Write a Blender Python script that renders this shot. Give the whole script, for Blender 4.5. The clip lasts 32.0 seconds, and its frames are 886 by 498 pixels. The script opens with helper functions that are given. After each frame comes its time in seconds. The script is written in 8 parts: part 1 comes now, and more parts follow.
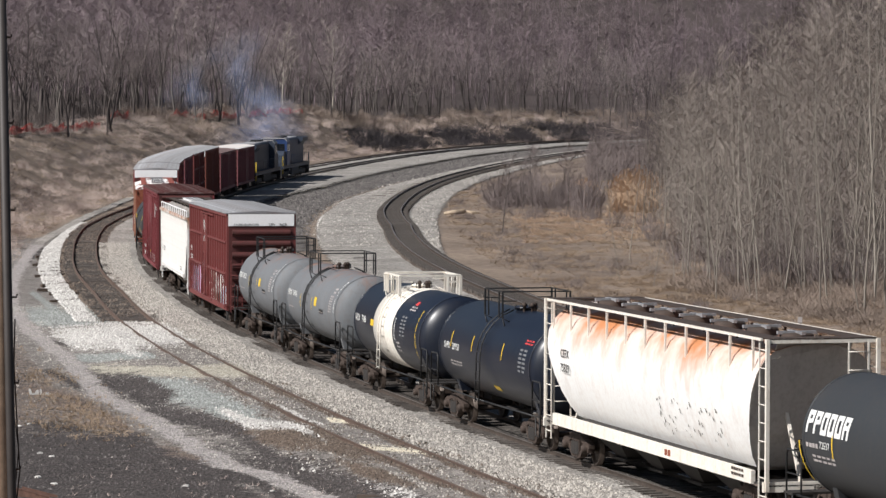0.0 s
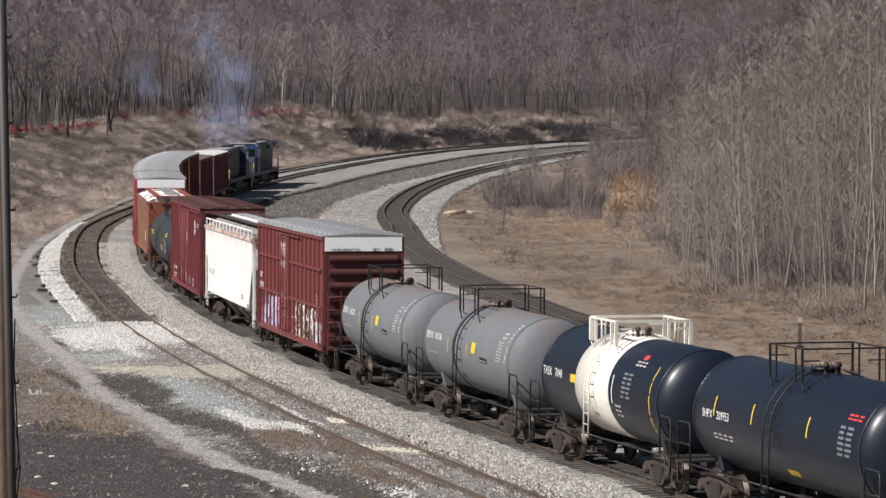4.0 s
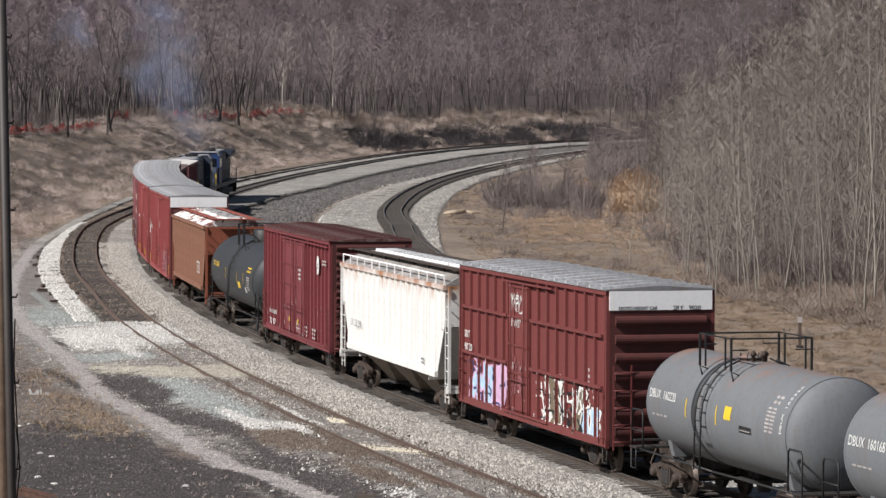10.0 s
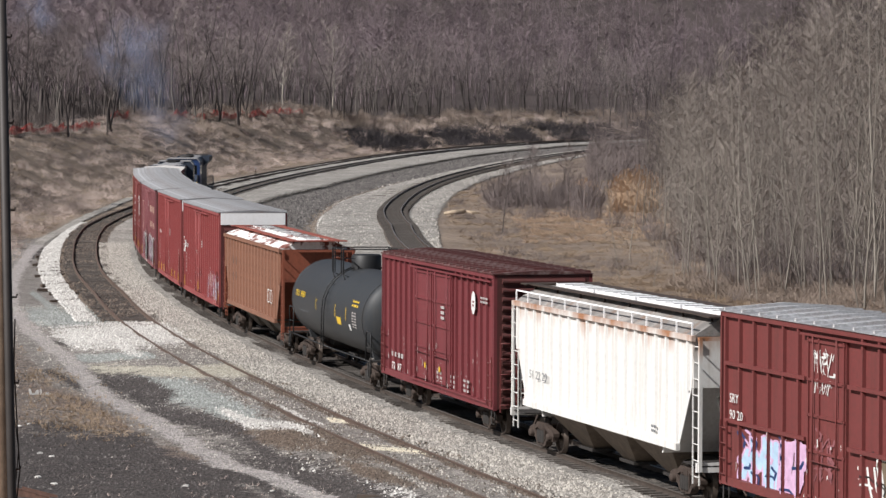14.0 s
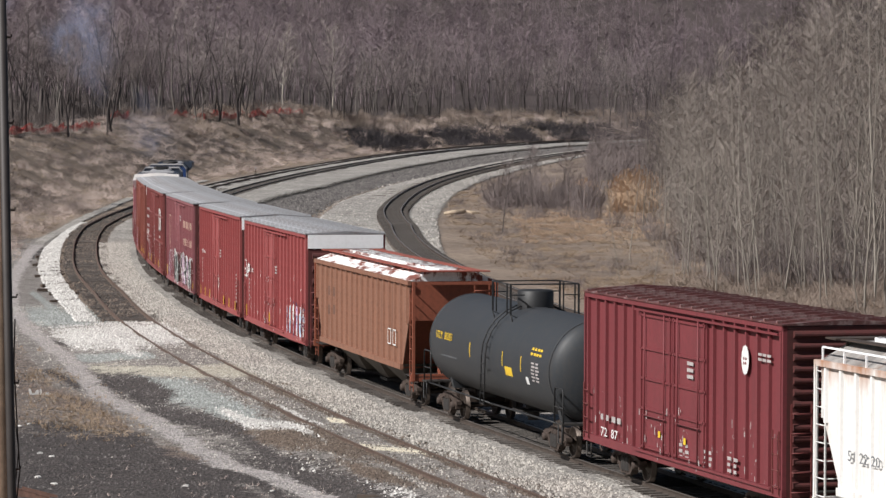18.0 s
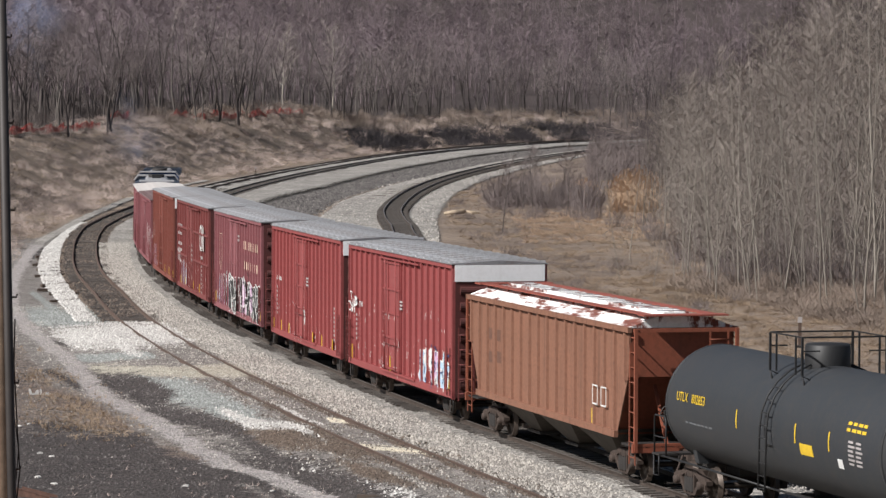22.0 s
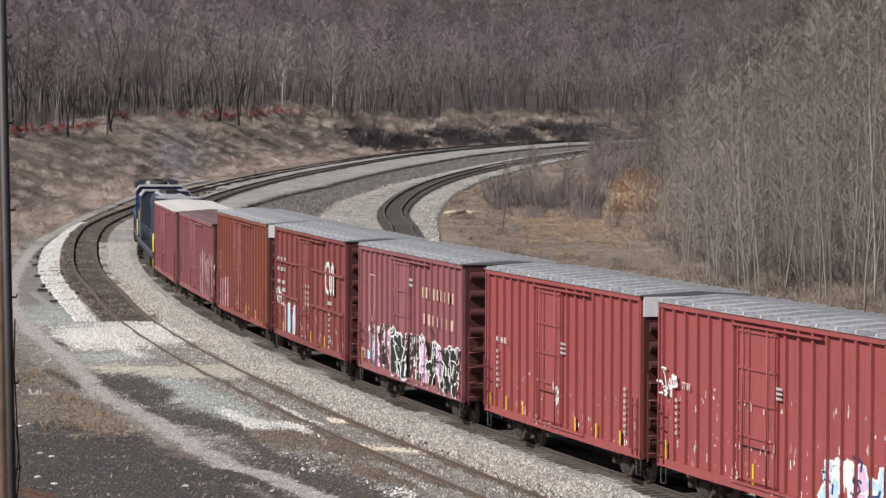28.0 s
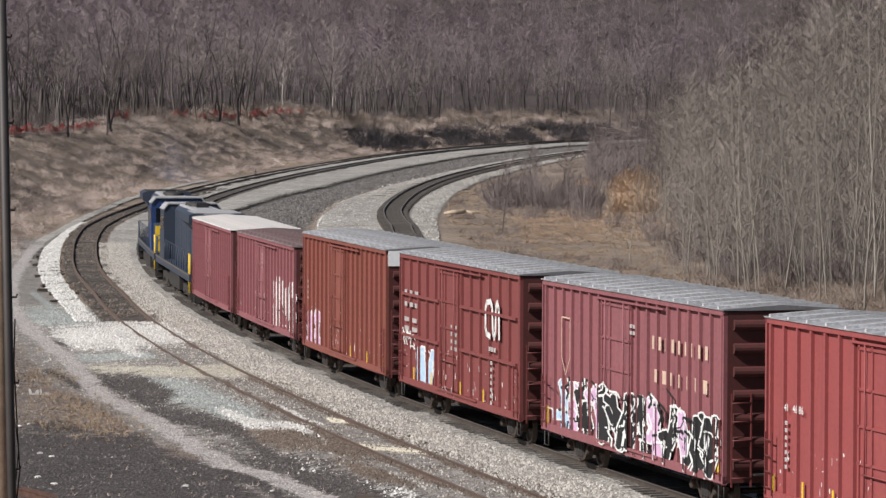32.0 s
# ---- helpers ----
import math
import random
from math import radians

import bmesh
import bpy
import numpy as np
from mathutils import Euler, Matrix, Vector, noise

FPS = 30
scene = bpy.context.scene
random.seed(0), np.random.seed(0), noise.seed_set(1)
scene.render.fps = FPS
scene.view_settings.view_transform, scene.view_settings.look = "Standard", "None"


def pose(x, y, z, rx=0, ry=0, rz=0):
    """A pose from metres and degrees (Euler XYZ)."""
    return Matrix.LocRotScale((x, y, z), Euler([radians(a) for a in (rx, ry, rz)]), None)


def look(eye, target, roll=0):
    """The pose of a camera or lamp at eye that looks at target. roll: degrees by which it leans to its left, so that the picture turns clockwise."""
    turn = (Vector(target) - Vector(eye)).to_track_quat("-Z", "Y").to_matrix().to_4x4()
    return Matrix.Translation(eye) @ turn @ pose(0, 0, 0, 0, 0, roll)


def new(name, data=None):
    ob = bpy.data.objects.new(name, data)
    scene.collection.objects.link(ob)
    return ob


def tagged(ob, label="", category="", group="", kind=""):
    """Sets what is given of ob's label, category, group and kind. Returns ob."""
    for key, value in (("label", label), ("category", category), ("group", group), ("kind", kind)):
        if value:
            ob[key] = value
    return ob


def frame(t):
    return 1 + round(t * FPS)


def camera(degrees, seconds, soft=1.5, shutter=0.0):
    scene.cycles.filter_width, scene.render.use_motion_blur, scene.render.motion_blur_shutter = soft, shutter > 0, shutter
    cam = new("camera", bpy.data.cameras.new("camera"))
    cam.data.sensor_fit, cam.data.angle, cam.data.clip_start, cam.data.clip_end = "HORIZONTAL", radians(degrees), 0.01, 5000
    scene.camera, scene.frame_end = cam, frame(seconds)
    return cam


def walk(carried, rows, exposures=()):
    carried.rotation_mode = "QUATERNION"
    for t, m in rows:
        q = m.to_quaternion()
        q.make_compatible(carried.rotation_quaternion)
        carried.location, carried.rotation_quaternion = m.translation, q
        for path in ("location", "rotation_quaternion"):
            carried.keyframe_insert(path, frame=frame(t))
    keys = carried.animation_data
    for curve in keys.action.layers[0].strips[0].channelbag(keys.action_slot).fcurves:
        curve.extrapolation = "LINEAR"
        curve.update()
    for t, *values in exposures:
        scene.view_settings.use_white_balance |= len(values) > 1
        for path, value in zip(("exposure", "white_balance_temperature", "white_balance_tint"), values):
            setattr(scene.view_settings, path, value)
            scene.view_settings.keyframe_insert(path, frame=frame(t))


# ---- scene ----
# The camera stands still on a high place beside the line and looks along it.
cam = camera(13.812, 32.0, soft=1.45)
EYE = look((0, 0, 9.735), (0, 100, 5.981), 0.14)
walk(cam, [(0.0, EYE), (32.0, EYE)])

# ---- light: a clear early-spring day, sun from the left, a little beyond the train
SUN_ELEV, SUN_AZ = 42.0, 210.5   # azimuth of the sun, counter-clockwise from +x
world = bpy.data.worlds.new("sky")
scene.world = world
world.use_nodes = True
wn = world.node_tree.nodes
sky = wn.new("ShaderNodeTexSky")
sky.sky_type, sky.sun_disc = "NISHITA", False
sky.sun_elevation, sky.sun_rotation = radians(SUN_ELEV), radians(90 - SUN_AZ)
sky.air_density, sky.dust_density, sky.ozone_density = 1.0, 1.5, 1.0
wn["Background"].inputs["Strength"].default_value = 0.040
world.node_tree.links.new(sky.outputs[0], wn["Background"].inputs["Color"])
sun = new("sun", bpy.data.lights.new("sun", "SUN"))
sun.data.energy, sun.data.angle, sun.data.color = 5.0, radians(0.6), (1.0, 0.975, 0.95)
_e, _a = radians(SUN_ELEV), radians(SUN_AZ)
sun.matrix_world = look((300 * math.cos(_e) * math.cos(_a), 200 + 300 * math.cos(_e) * math.sin(_a), 300 * math.sin(_e)), (0, 200, 0))
scene.view_settings.exposure = 0.24


# ---- the line: arc length s grows towards the camera, off is metres to the outer side of the curve
KNOTS = [-700, -650, -600, -550, -500, -450, -400, -350, -300, -250, -225, -200, -175, -150, -125, -100, -75, -50, -25, 0, 25, 50, 75, 100]
BEND = [.00342, .00312, .0028, .0024, .00192, .00135, .00081, .0005, .00066, .00104, .00119, .00117, .00111, .00106, .00108, .00116, .00122,
        .00111, .00122, .00121, .0012, .00178, .0024, .00302]
GRADE = [5.751, 5.266, 4.66, 3.784, 2.498, 1.208, 0.523, 0.0, -0.398]
SG = np.arange(-900, 141, 1.0)
_k = np.interp(SG, KNOTS, BEND)
TH = np.concatenate([[0], np.cumsum((_k[1:] + _k[:-1]) / 2)])
TH = TH - TH[900] - 1.34641
_m = (TH[1:] + TH[:-1]) / 2
PX = np.concatenate([[0], np.cumsum(np.cos(_m))])
PY = np.concatenate([[0], np.cumsum(np.sin(_m))])
PX, PY = PX - PX[900] - 0.873, PY - PY[900] + 125.965
PZ = np.interp(SG, np.arange(-700, 101, 100), GRADE)
PZ[:200] = GRADE[0] + (-700 - SG[:200]) * 0.004
_w = np.ones(25) / 25
PZ = np.convolve(np.pad(PZ, 12, mode="edge"), _w, "valid")


def on_line(s, off=0.0, dz=0.0):
    """The world point at arc length s, off metres to the outer side, dz over the rail."""
    th = np.interp(s, SG, TH)
    return Vector((np.interp(s, SG, PX) + math.sin(th) * off, np.interp(s, SG, PY) - math.cos(th) * off, np.interp(s, SG, PZ) + dz))


def line_of(x, y):
    """s and off of world points (arrays), good within the curve's inside and outside."""
    s = np.interp(-y, -PY, SG)
    for _ in range(3):
        th = np.interp(s, SG, TH)
        dx, dy = x - np.interp(s, SG, PX), y - np.interp(s, SG, PY)
        s = np.clip(s + np.clip(dx * np.cos(th) + dy * np.sin(th), -30, 30), -900, 140)
    th = np.interp(s, SG, TH)
    dx, dy = x - np.interp(s, SG, PX), y - np.interp(s, SG, PY)
    return s, dx * np.sin(th) - dy * np.cos(th)


def ramp(x, a, b):
    t = np.clip((x - a) / (b - a), 0, 1)
    return t * t * (3 - 2 * t)


def wave(x, y, k):
    """A smooth made-up unevenness between about -1 and 1."""
    return (np.sin(x * k + 1.3 * np.sin(y * k * 0.7)) + np.sin(y * k * 1.13 + 1.7 * np.sin(x * k * 0.6 + 2)) + np.sin((x + y) * k * 1.9) * 0.5) / 2.5


def land(x, y):
    """Height of the ground."""
    x, y = np.asarray(x, float), np.asarray(y, float)
    s, off = line_of(x, y)
    base = np.interp(s, SG, PZ)
    z = base - 0.5 + 0.05 * wave(x, y, 0.7)
    foot = 10.5 + 1.5 * wave(s, s * 0, 0.05)
    bank = ramp(off, foot, foot + 17) * (6.1 + 0.2 * ramp(-s, 350, 420) - 2.1 * ramp(-s, 420, 490) + 0.7 * wave(x, y, 0.05))
    bank = bank + ramp(off, foot, foot + 8) * (0.35 * wave(x, y, 0.33) + 0.2 * wave(x, y, 0.9))
    z = z + bank * ramp(-s, 60, 150)
    z = z + np.clip(off - 42, 0, 500) * 0.13 * ramp(-s, 60, 200)
    right = -off
    z = z + ramp(right, 26, 42) * 0.8 + np.clip(right - 42, 0, 400) * 0.10 + 0.12 * ramp(right, 20, 24) * wave(x, y, 0.25)
    z = z + ramp(y, 780, 1300) * 60
    return z


# ---- a small mesh builder
class Shape:
    def __init__(self):
        self.v, self.f, self.smooth, self.mi, self.cur = [], [], [], [], 0

    def add(self, verts, faces, smooth=False):
        n = len(self.v)
        self.v.extend(tuple(p) for p in verts)
        self.f.extend([n + i for i in f] for f in faces)
        self.smooth.extend([smooth] * len(faces))
        self.mi.extend([self.cur] * len(faces))
        return self

    def box(self, x0, x1, y0, y1, z0, z1, m=None):
        p = [(x, y, z) for z in (z0, z1) for x, y in ((x0, y0), (x1, y0), (x1, y1), (x0, y1))]
        if m is not None:
            p = [m @ Vector(q) for q in p]
        return self.add(p, [(3, 2, 1, 0), (4, 5, 6, 7), (0, 1, 5, 4), (1, 2, 6, 5), (2, 3, 7, 6), (3, 0, 4, 7)])

    def bar(self, a, b, w, h=None, up=(0, 0, 1)):
        """A square bar from a to b."""
        a, b = Vector(a), Vector(b)
        d = (b - a).normalized()
        side = d.cross(Vector(up))
        if side.length < 1e-4:
            side = d.cross(Vector((0, 1, 0)))
        side.normalize()
        u = side.cross(d)
        h = w if h is None else h
        c = [side * (w / 2 * i) + u * (h / 2 * j) for i, j in ((-1, -1), (1, -1), (1, 1), (-1, 1))]
        return self.add([a + q for q in c] + [b + q for q in c], [(0, 1, 2, 3), (7, 6, 5, 4), (0, 4, 5, 1), (1, 5, 6, 2), (2, 6, 7, 3), (3, 7, 4, 0)])

    def tube(self, pts, radii, n=6, caps=True, smooth=True):
        """A round tube along points."""
        pts = [Vector(p) for p in pts]
        if not hasattr(radii, "__len__"):
            radii = [radii] * len(pts)
        rings, ref = [], None
        for i, p in enumerate(pts):
            d = (pts[min(i + 1, len(pts) - 1)] - pts[max(i - 1, 0)]).normalized()
            if ref is None:
                ref = d.orthogonal().normalized()
            ref = (ref - d * ref.dot(d)).normalized()
            w = d.cross(ref)
            rings.append([p + (ref * math.cos(2 * math.pi * k / n) + w * math.sin(2 * math.pi * k / n)) * radii[i] for k in range(n)])
        faces = [(i * n + k, i * n + (k + 1) % n, (i + 1) * n + (k + 1) % n, (i + 1) * n + k) for i in range(len(pts) - 1) for k in range(n)]
        self.add([q for r in rings for q in r], faces, smooth)
        if caps:
            m = len(self.v)
            self.f.extend([[m - n * len(pts) + k for k in range(n)][::-1], [m - n + k for k in range(n)]])
            self.smooth.extend([False, False])
            self.mi.extend([self.cur, self.cur])
        return self

    def lathe(self, profile, n=32, axis="x", centre=(0, 0, 0), smooth=True):
        """Profile of (along, radius) turned round an axis."""
        vs = []
        for a, r in profile:
            for k in range(n):
                c, s = r * math.cos(2 * math.pi * k / n), r * math.sin(2 * math.pi * k / n)
                p = {"x": (a, c, s), "y": (s, a, c), "z": (c, s, a)}[axis]
                vs.append((p[0] + centre[0], p[1] + centre[1], p[2] + centre[2]))
        m = len(profile)
        fs = [(i * n + k, i * n + (k + 1) % n, (i + 1) * n + (k + 1) % n, (i + 1) * n + k) for i in range(m - 1) for k in range(n)]
        self.add(vs, fs, smooth)
        return self

    def prism(self, poly, y0, y1, plane="xz"):
        """A flat outline pushed from y0 to y1 along the missing axis."""
        n = len(poly)
        if plane == "xz":
            p = [(a, y0, b) for a, b in poly] + [(a, y1, b) for a, b in poly]
        elif plane == "yz":
            p = [(y0, a, b) for a, b in poly] + [(y1, a, b) for a, b in poly]
        else:
            p = [(a, b, y0) for a, b in poly] + [(a, b, y1) for a, b in poly]
        return self.add(p, [list(range(n)), list(range(2 * n - 1, n - 1, -1))] + [(k, k + n, (k + 1) % n + n, (k + 1) % n) for k in range(n)])

    def mesh(self, name):
        me = bpy.data.meshes.new(name)
        me.from_pydata(self.v, [], self.f)
        me.polygons.foreach_set("use_smooth", self.smooth)
        if any(self.mi):
            me.polygons.foreach_set("material_index", self.mi)
        if len(self.f) < 20000:
            bm = bmesh.new()
            bm.from_mesh(me)
            bmesh.ops.recalc_face_normals(bm, faces=bm.faces)
            bm.to_mesh(me)
            bm.free()
        me.update()
        return me


def part(name, shape, material, parent=None, label=""):
    """Links a shape (or a ready mesh) as one object, under a thing or a part if given."""
    me = shape if isinstance(shape, bpy.types.Mesh) else shape.mesh(name)
    if not me.materials:
        for m in (material if isinstance(material, (list, tuple)) else [material]):
            me.materials.append(m)
    ob = new(name, me)
    ob.parent = parent
    return tagged(ob, label)


# ---- materials
def tree_of(name):
    m = bpy.data.materials.new(name)
    m.use_nodes = True
    t = m.node_tree
    return m, t, t.nodes["Principled BSDF"], lambda a, b: t.links.new(a, b)


def mix_node(t, fac, a, b, blend="MIX"):
    n = t.nodes.new("ShaderNodeMix")
    n.data_type, n.blend_type = "RGBA", blend
    for sock, val in ((n.inputs[0], fac), (n.inputs[6], a), (n.inputs[7], b)):
        if isinstance(val, bpy.types.NodeSocket):
            t.links.new(val, sock)
        elif isinstance(val, (int, float)):
            sock.default_value = val
        else:
            sock.default_value = (*val, 1)
    return n.outputs[2]


def noise_node(t, scale, detail=5.0, stretch=(1, 1, 1), rough=0.6, coords="Object"):
    tc = t.nodes.new("ShaderNodeTexCoord")
    mp = t.nodes.new("ShaderNodeMapping")
    mp.inputs["Scale"].default_value = stretch
    n = t.nodes.new("ShaderNodeTexNoise")
    n.inputs["Scale"].default_value, n.inputs["Detail"].default_value, n.inputs["Roughness"].default_value = scale, detail, rough
    t.links.new(tc.outputs[coords], mp.inputs["Vector"])
    t.links.new(mp.outputs[0], n.inputs["Vector"])
    return n.outputs["Fac"]


def band(t, sock, lo, hi):
    r = t.nodes.new("ShaderNodeMapRange")
    r.inputs["From Min"].default_value, r.inputs["From Max"].default_value = lo, hi
    t.links.new(sock, r.inputs["Value"])
    return r.outputs["Result"]


def bump_to(t, bsdf, height, strength, dist):
    b = t.nodes.new("ShaderNodeBump")
    b.inputs["Strength"].default_value, b.inputs["Distance"].default_value = strength, dist
    t.links.new(height, b.inputs["Height"])
    t.links.new(b.outputs[0], bsdf.inputs["Normal"])


def random_node(t):
    return t.nodes.new("ShaderNodeObjectInfo").outputs["Random"]


def grainy(name, c1, c2, c3, fine=8.0, coarse=0.3, rough=0.95, bump=0.6, dist=0.05, ragged=False, stone=0.0, floor=None):
    """Loose ground: three colours mixed at two scales, with relief. ragged: thins out to nothing at the sheet's edge."""
    m, t, b, link = tree_of(name)
    f, c = noise_node(t, fine, 4), noise_node(t, coarse, 6)
    col = mix_node(t, band(t, f, 0.35, 0.65), c1, c2)
    col = mix_node(t, band(t, c, 0.42, 0.62), col, c3)
    mott = noise_node(t, 1.6, 6, (1, 1, 1), 0.75)
    col = mix_node(t, band(t, mott, 0.36, 0.64), mix_node(t, 1.0, col, (0.72, 0.71, 0.70), "MULTIPLY"), mix_node(t, 1.0, col, (1.2, 1.2, 1.2), "MULTIPLY"))
    h = f
    if stone:
        vo = t.nodes.new("ShaderNodeTexVoronoi")
        vo.inputs["Scale"].default_value = stone
        tc = t.nodes.new("ShaderNodeTexCoord")
        link(tc.outputs["Object"], vo.inputs["Vector"])
        bw = t.nodes.new("ShaderNodeRGBToBW")
        link(vo.outputs["Color"], bw.inputs[0])
        col = mix_node(t, band(t, bw.outputs[0], 0.15, 0.9), mix_node(t, 1.0, col, (0.6, 0.6, 0.61), "MULTIPLY"), mix_node(t, 1.0, col, (1.3, 1.3, 1.28), "MULTIPLY"))
        h = vo.outputs["Distance"]
    if floor:   # leaf litter under the woods, darkened further as shade between the trees
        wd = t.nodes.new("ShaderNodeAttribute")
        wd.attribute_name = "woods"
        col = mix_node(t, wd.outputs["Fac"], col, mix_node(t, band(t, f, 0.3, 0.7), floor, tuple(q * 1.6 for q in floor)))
    link(col, b.inputs["Base Color"])
    b.inputs["Roughness"].default_value = rough
    b.inputs["Specular IOR Level"].default_value = 0.2
    bump_to(t, b, h, bump, dist)
    if ragged:
        at = t.nodes.new("ShaderNodeAttribute")
        at.attribute_name = "edge"
        g = noise_node(t, 2.2, 8, (1, 1, 1), 0.75)
        add = t.nodes.new("ShaderNodeMath")
        add.operation = "ADD"
        link(at.outputs["Fac"], add.inputs[0])
        link(band(t, g, 0.25, 0.75), add.inputs[1])
        link(band(t, add.outputs[0], 0.88, 1.12), b.inputs["Alpha"])
    return m


def paint(name, colour, dirt=(0.09, 0.07, 0.06), amount=0.35, rough=0.55, streak=0.5, fade=(1.15, 1.1, 1.08), rust=None, rust_z=None, metal=0.0, blot_size=1.1):
    """Weathered paint on steel: faded and dirty blotches, run-down streaks, and rust that creeps down from an edge."""
    m, t, b, link = tree_of(name)
    big, fine = noise_node(t, 0.7, 5), noise_node(t, 9.0, 6)
    runs = noise_node(t, 3.2, 6, (1, 1, 0.09), 0.7)
    col = mix_node(t, band(t, big, 0.3, 0.7), colour, tuple(min(1, c * f) for c, f in zip(colour, fade)))
    grime = t.nodes.new("ShaderNodeMath")
    grime.operation = "MULTIPLY"
    link(band(t, runs, 0.5, 0.78), grime.inputs[0])
    grime.inputs[1].default_value = streak
    col = mix_node(t, grime.outputs[0], col, dirt)
    g2 = t.nodes.new("ShaderNodeMath")
    g2.operation = "MULTIPLY"
    link(band(t, fine, 0.45, 0.75), g2.inputs[0])
    g2.inputs[1].default_value = amount
    col = mix_node(t, g2.outputs[0], col, dirt)
    if rust:
        tc = t.nodes.new("ShaderNodeTexCoord")
        sx = t.nodes.new("ShaderNodeSeparateXYZ")
        link(tc.outputs["Object"], sx.inputs[0])
        down = band(t, sx.outputs["Z"], rust_z[0], rust_z[1])
        blot = noise_node(t, blot_size, 5, (1, 1, 0.25 * 1.1 / blot_size), 0.65)
        ad = t.nodes.new("ShaderNodeMath")
        ad.operation = "ADD"
        link(down, ad.inputs[0])
        link(band(t, blot, 0.3, 0.75), ad.inputs[1])
        col = mix_node(t, band(t, ad.outputs[0], 0.75, 1.5), col, rust)
    link(col, b.inputs["Base Color"])
    b.inputs["Roughness"].default_value = rough
    b.inputs["Specular IOR Level"].default_value = 0.5 if rough < 0.5 else 0.28
    b.inputs["Metallic"].default_value = metal
    bump_to(t, b, fine, 0.12, 0.01)
    return m


def plain(name, colour, rough=0.6, metal=0.0, vary=0.25, scale=4.0, rand=0.0):
    """A simple surface with two scales of variation."""
    m, t, b, link = tree_of(name)
    col = mix_node(t, band(t, noise_node(t, scale, 6), 0.3, 0.7), tuple(c * (1 - vary) for c in colour), tuple(min(1, c * (1 + vary)) for c in colour))
    col = mix_node(t, band(t, noise_node(t, scale * 9, 4), 0.4, 0.8), col, tuple(c * 0.8 for c in colour))
    if rand:
        col = mix_node(t, band(t, random_node(t), -0.5, 1.0), tuple(c * (1 - rand) for c in colour), col)
    link(col, b.inputs["Base Color"])
    b.inputs["Roughness"].default_value, b.inputs["Metallic"].default_value = rough, metal
    return m


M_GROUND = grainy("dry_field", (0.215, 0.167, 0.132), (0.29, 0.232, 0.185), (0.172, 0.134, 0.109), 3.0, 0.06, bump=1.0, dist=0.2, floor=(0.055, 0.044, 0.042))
M_DIRTY = grainy("oily_ballast", (0.085, 0.075, 0.068), (0.145, 0.13, 0.118), (0.065, 0.058, 0.052), 4.0, 0.3, bump=1.0, dist=0.06, ragged=True, stone=9.0)
M_BALLAST = grainy("pale_ballast", (0.315, 0.295, 0.272), (0.40, 0.378, 0.352), (0.265, 0.247, 0.229), 4.0, 0.18, bump=1.0, dist=0.06, ragged=True, stone=9.0)
M_DARKBED = grainy("dark_ballast", (0.11, 0.088, 0.074), (0.22, 0.185, 0.16), (0.085, 0.066, 0.055), 2.5, 0.4, bump=1.0, dist=0.05, ragged=True, stone=8.0)
M_WHITE_ROCK = grainy("limestone_rubble", (0.52, 0.50, 0.475), (0.64, 0.62, 0.59), (0.42, 0.40, 0.38), 3.0, 0.35, bump=1.0, dist=0.1, ragged=True, stone=5.0)
M_CINDER = grainy("dark_cinders", (0.115, 0.105, 0.099), (0.20, 0.184, 0.174), (0.095, 0.086, 0.081), 4.0, 0.4, bump=0.9, dist=0.05, ragged=True, stone=7.0)
M_RUSTRAIL = plain("rust_brown_rail", (0.105, 0.07, 0.055), 0.8, 0.1, 0.3)
M_RAIL = plain("rusty_rail", (0.10, 0.078, 0.065), 0.6, 0.5, 0.3)
M_RAILTOP = plain("worn_rail_head", (0.33, 0.30, 0.28), 0.5, 0.8, 0.2)
M_TIE = plain("creosoted_timber", (0.105, 0.090, 0.080), 0.9, 0.0, 0.35, 6.0, 0.45)


# ---- ground: one sheet out to the horizon
def ground():
    def steps(*segs):
        out = [segs[0][0]]
        for a, b, h in segs:
            n = max(1, round((b - a) / h))
            out.extend(a + (b - a) * (i + 1) / n for i in range(n))
        return np.array(out)
    xs = steps((-4000, -400, 300), (-400, -120, 20), (-120, -45, 5), (-45, 60, 1.5), (60, 160, 6), (160, 400, 20), (400, 4000, 300))
    ys = steps((-600, 0, 60), (0, 80, 8), (80, 300, 2.5), (300, 700, 4), (700, 1400, 20), (1400, 5000, 300))
    gx, gy = np.meshgrid(xs, ys)
    gz = land(gx.ravel(), gy.ravel())
    v = np.stack([gx.ravel(), gy.ravel(), gz], 1)
    nx, ny = len(xs), len(ys)
    i = (np.arange(ny - 1)[:, None] * nx + np.arange(nx - 1)[None, :]).ravel()
    f = np.stack([i, i + 1, i + nx + 1, i + nx], 1)
    me = bpy.data.meshes.new("ground")
    me.from_pydata(v.tolist(), [], f.tolist())
    me.polygons.foreach_set("use_smooth", [True] * len(f))
    s, off = line_of(gx.ravel(), gy.ravel())
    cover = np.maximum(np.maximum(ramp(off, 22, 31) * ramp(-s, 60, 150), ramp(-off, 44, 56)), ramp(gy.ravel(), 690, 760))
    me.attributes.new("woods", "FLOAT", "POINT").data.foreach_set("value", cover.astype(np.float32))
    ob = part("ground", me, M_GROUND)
    tagged(ob, "brown winter ground with dead grass and a wooded rise", "ground", kind="structure")


ground()


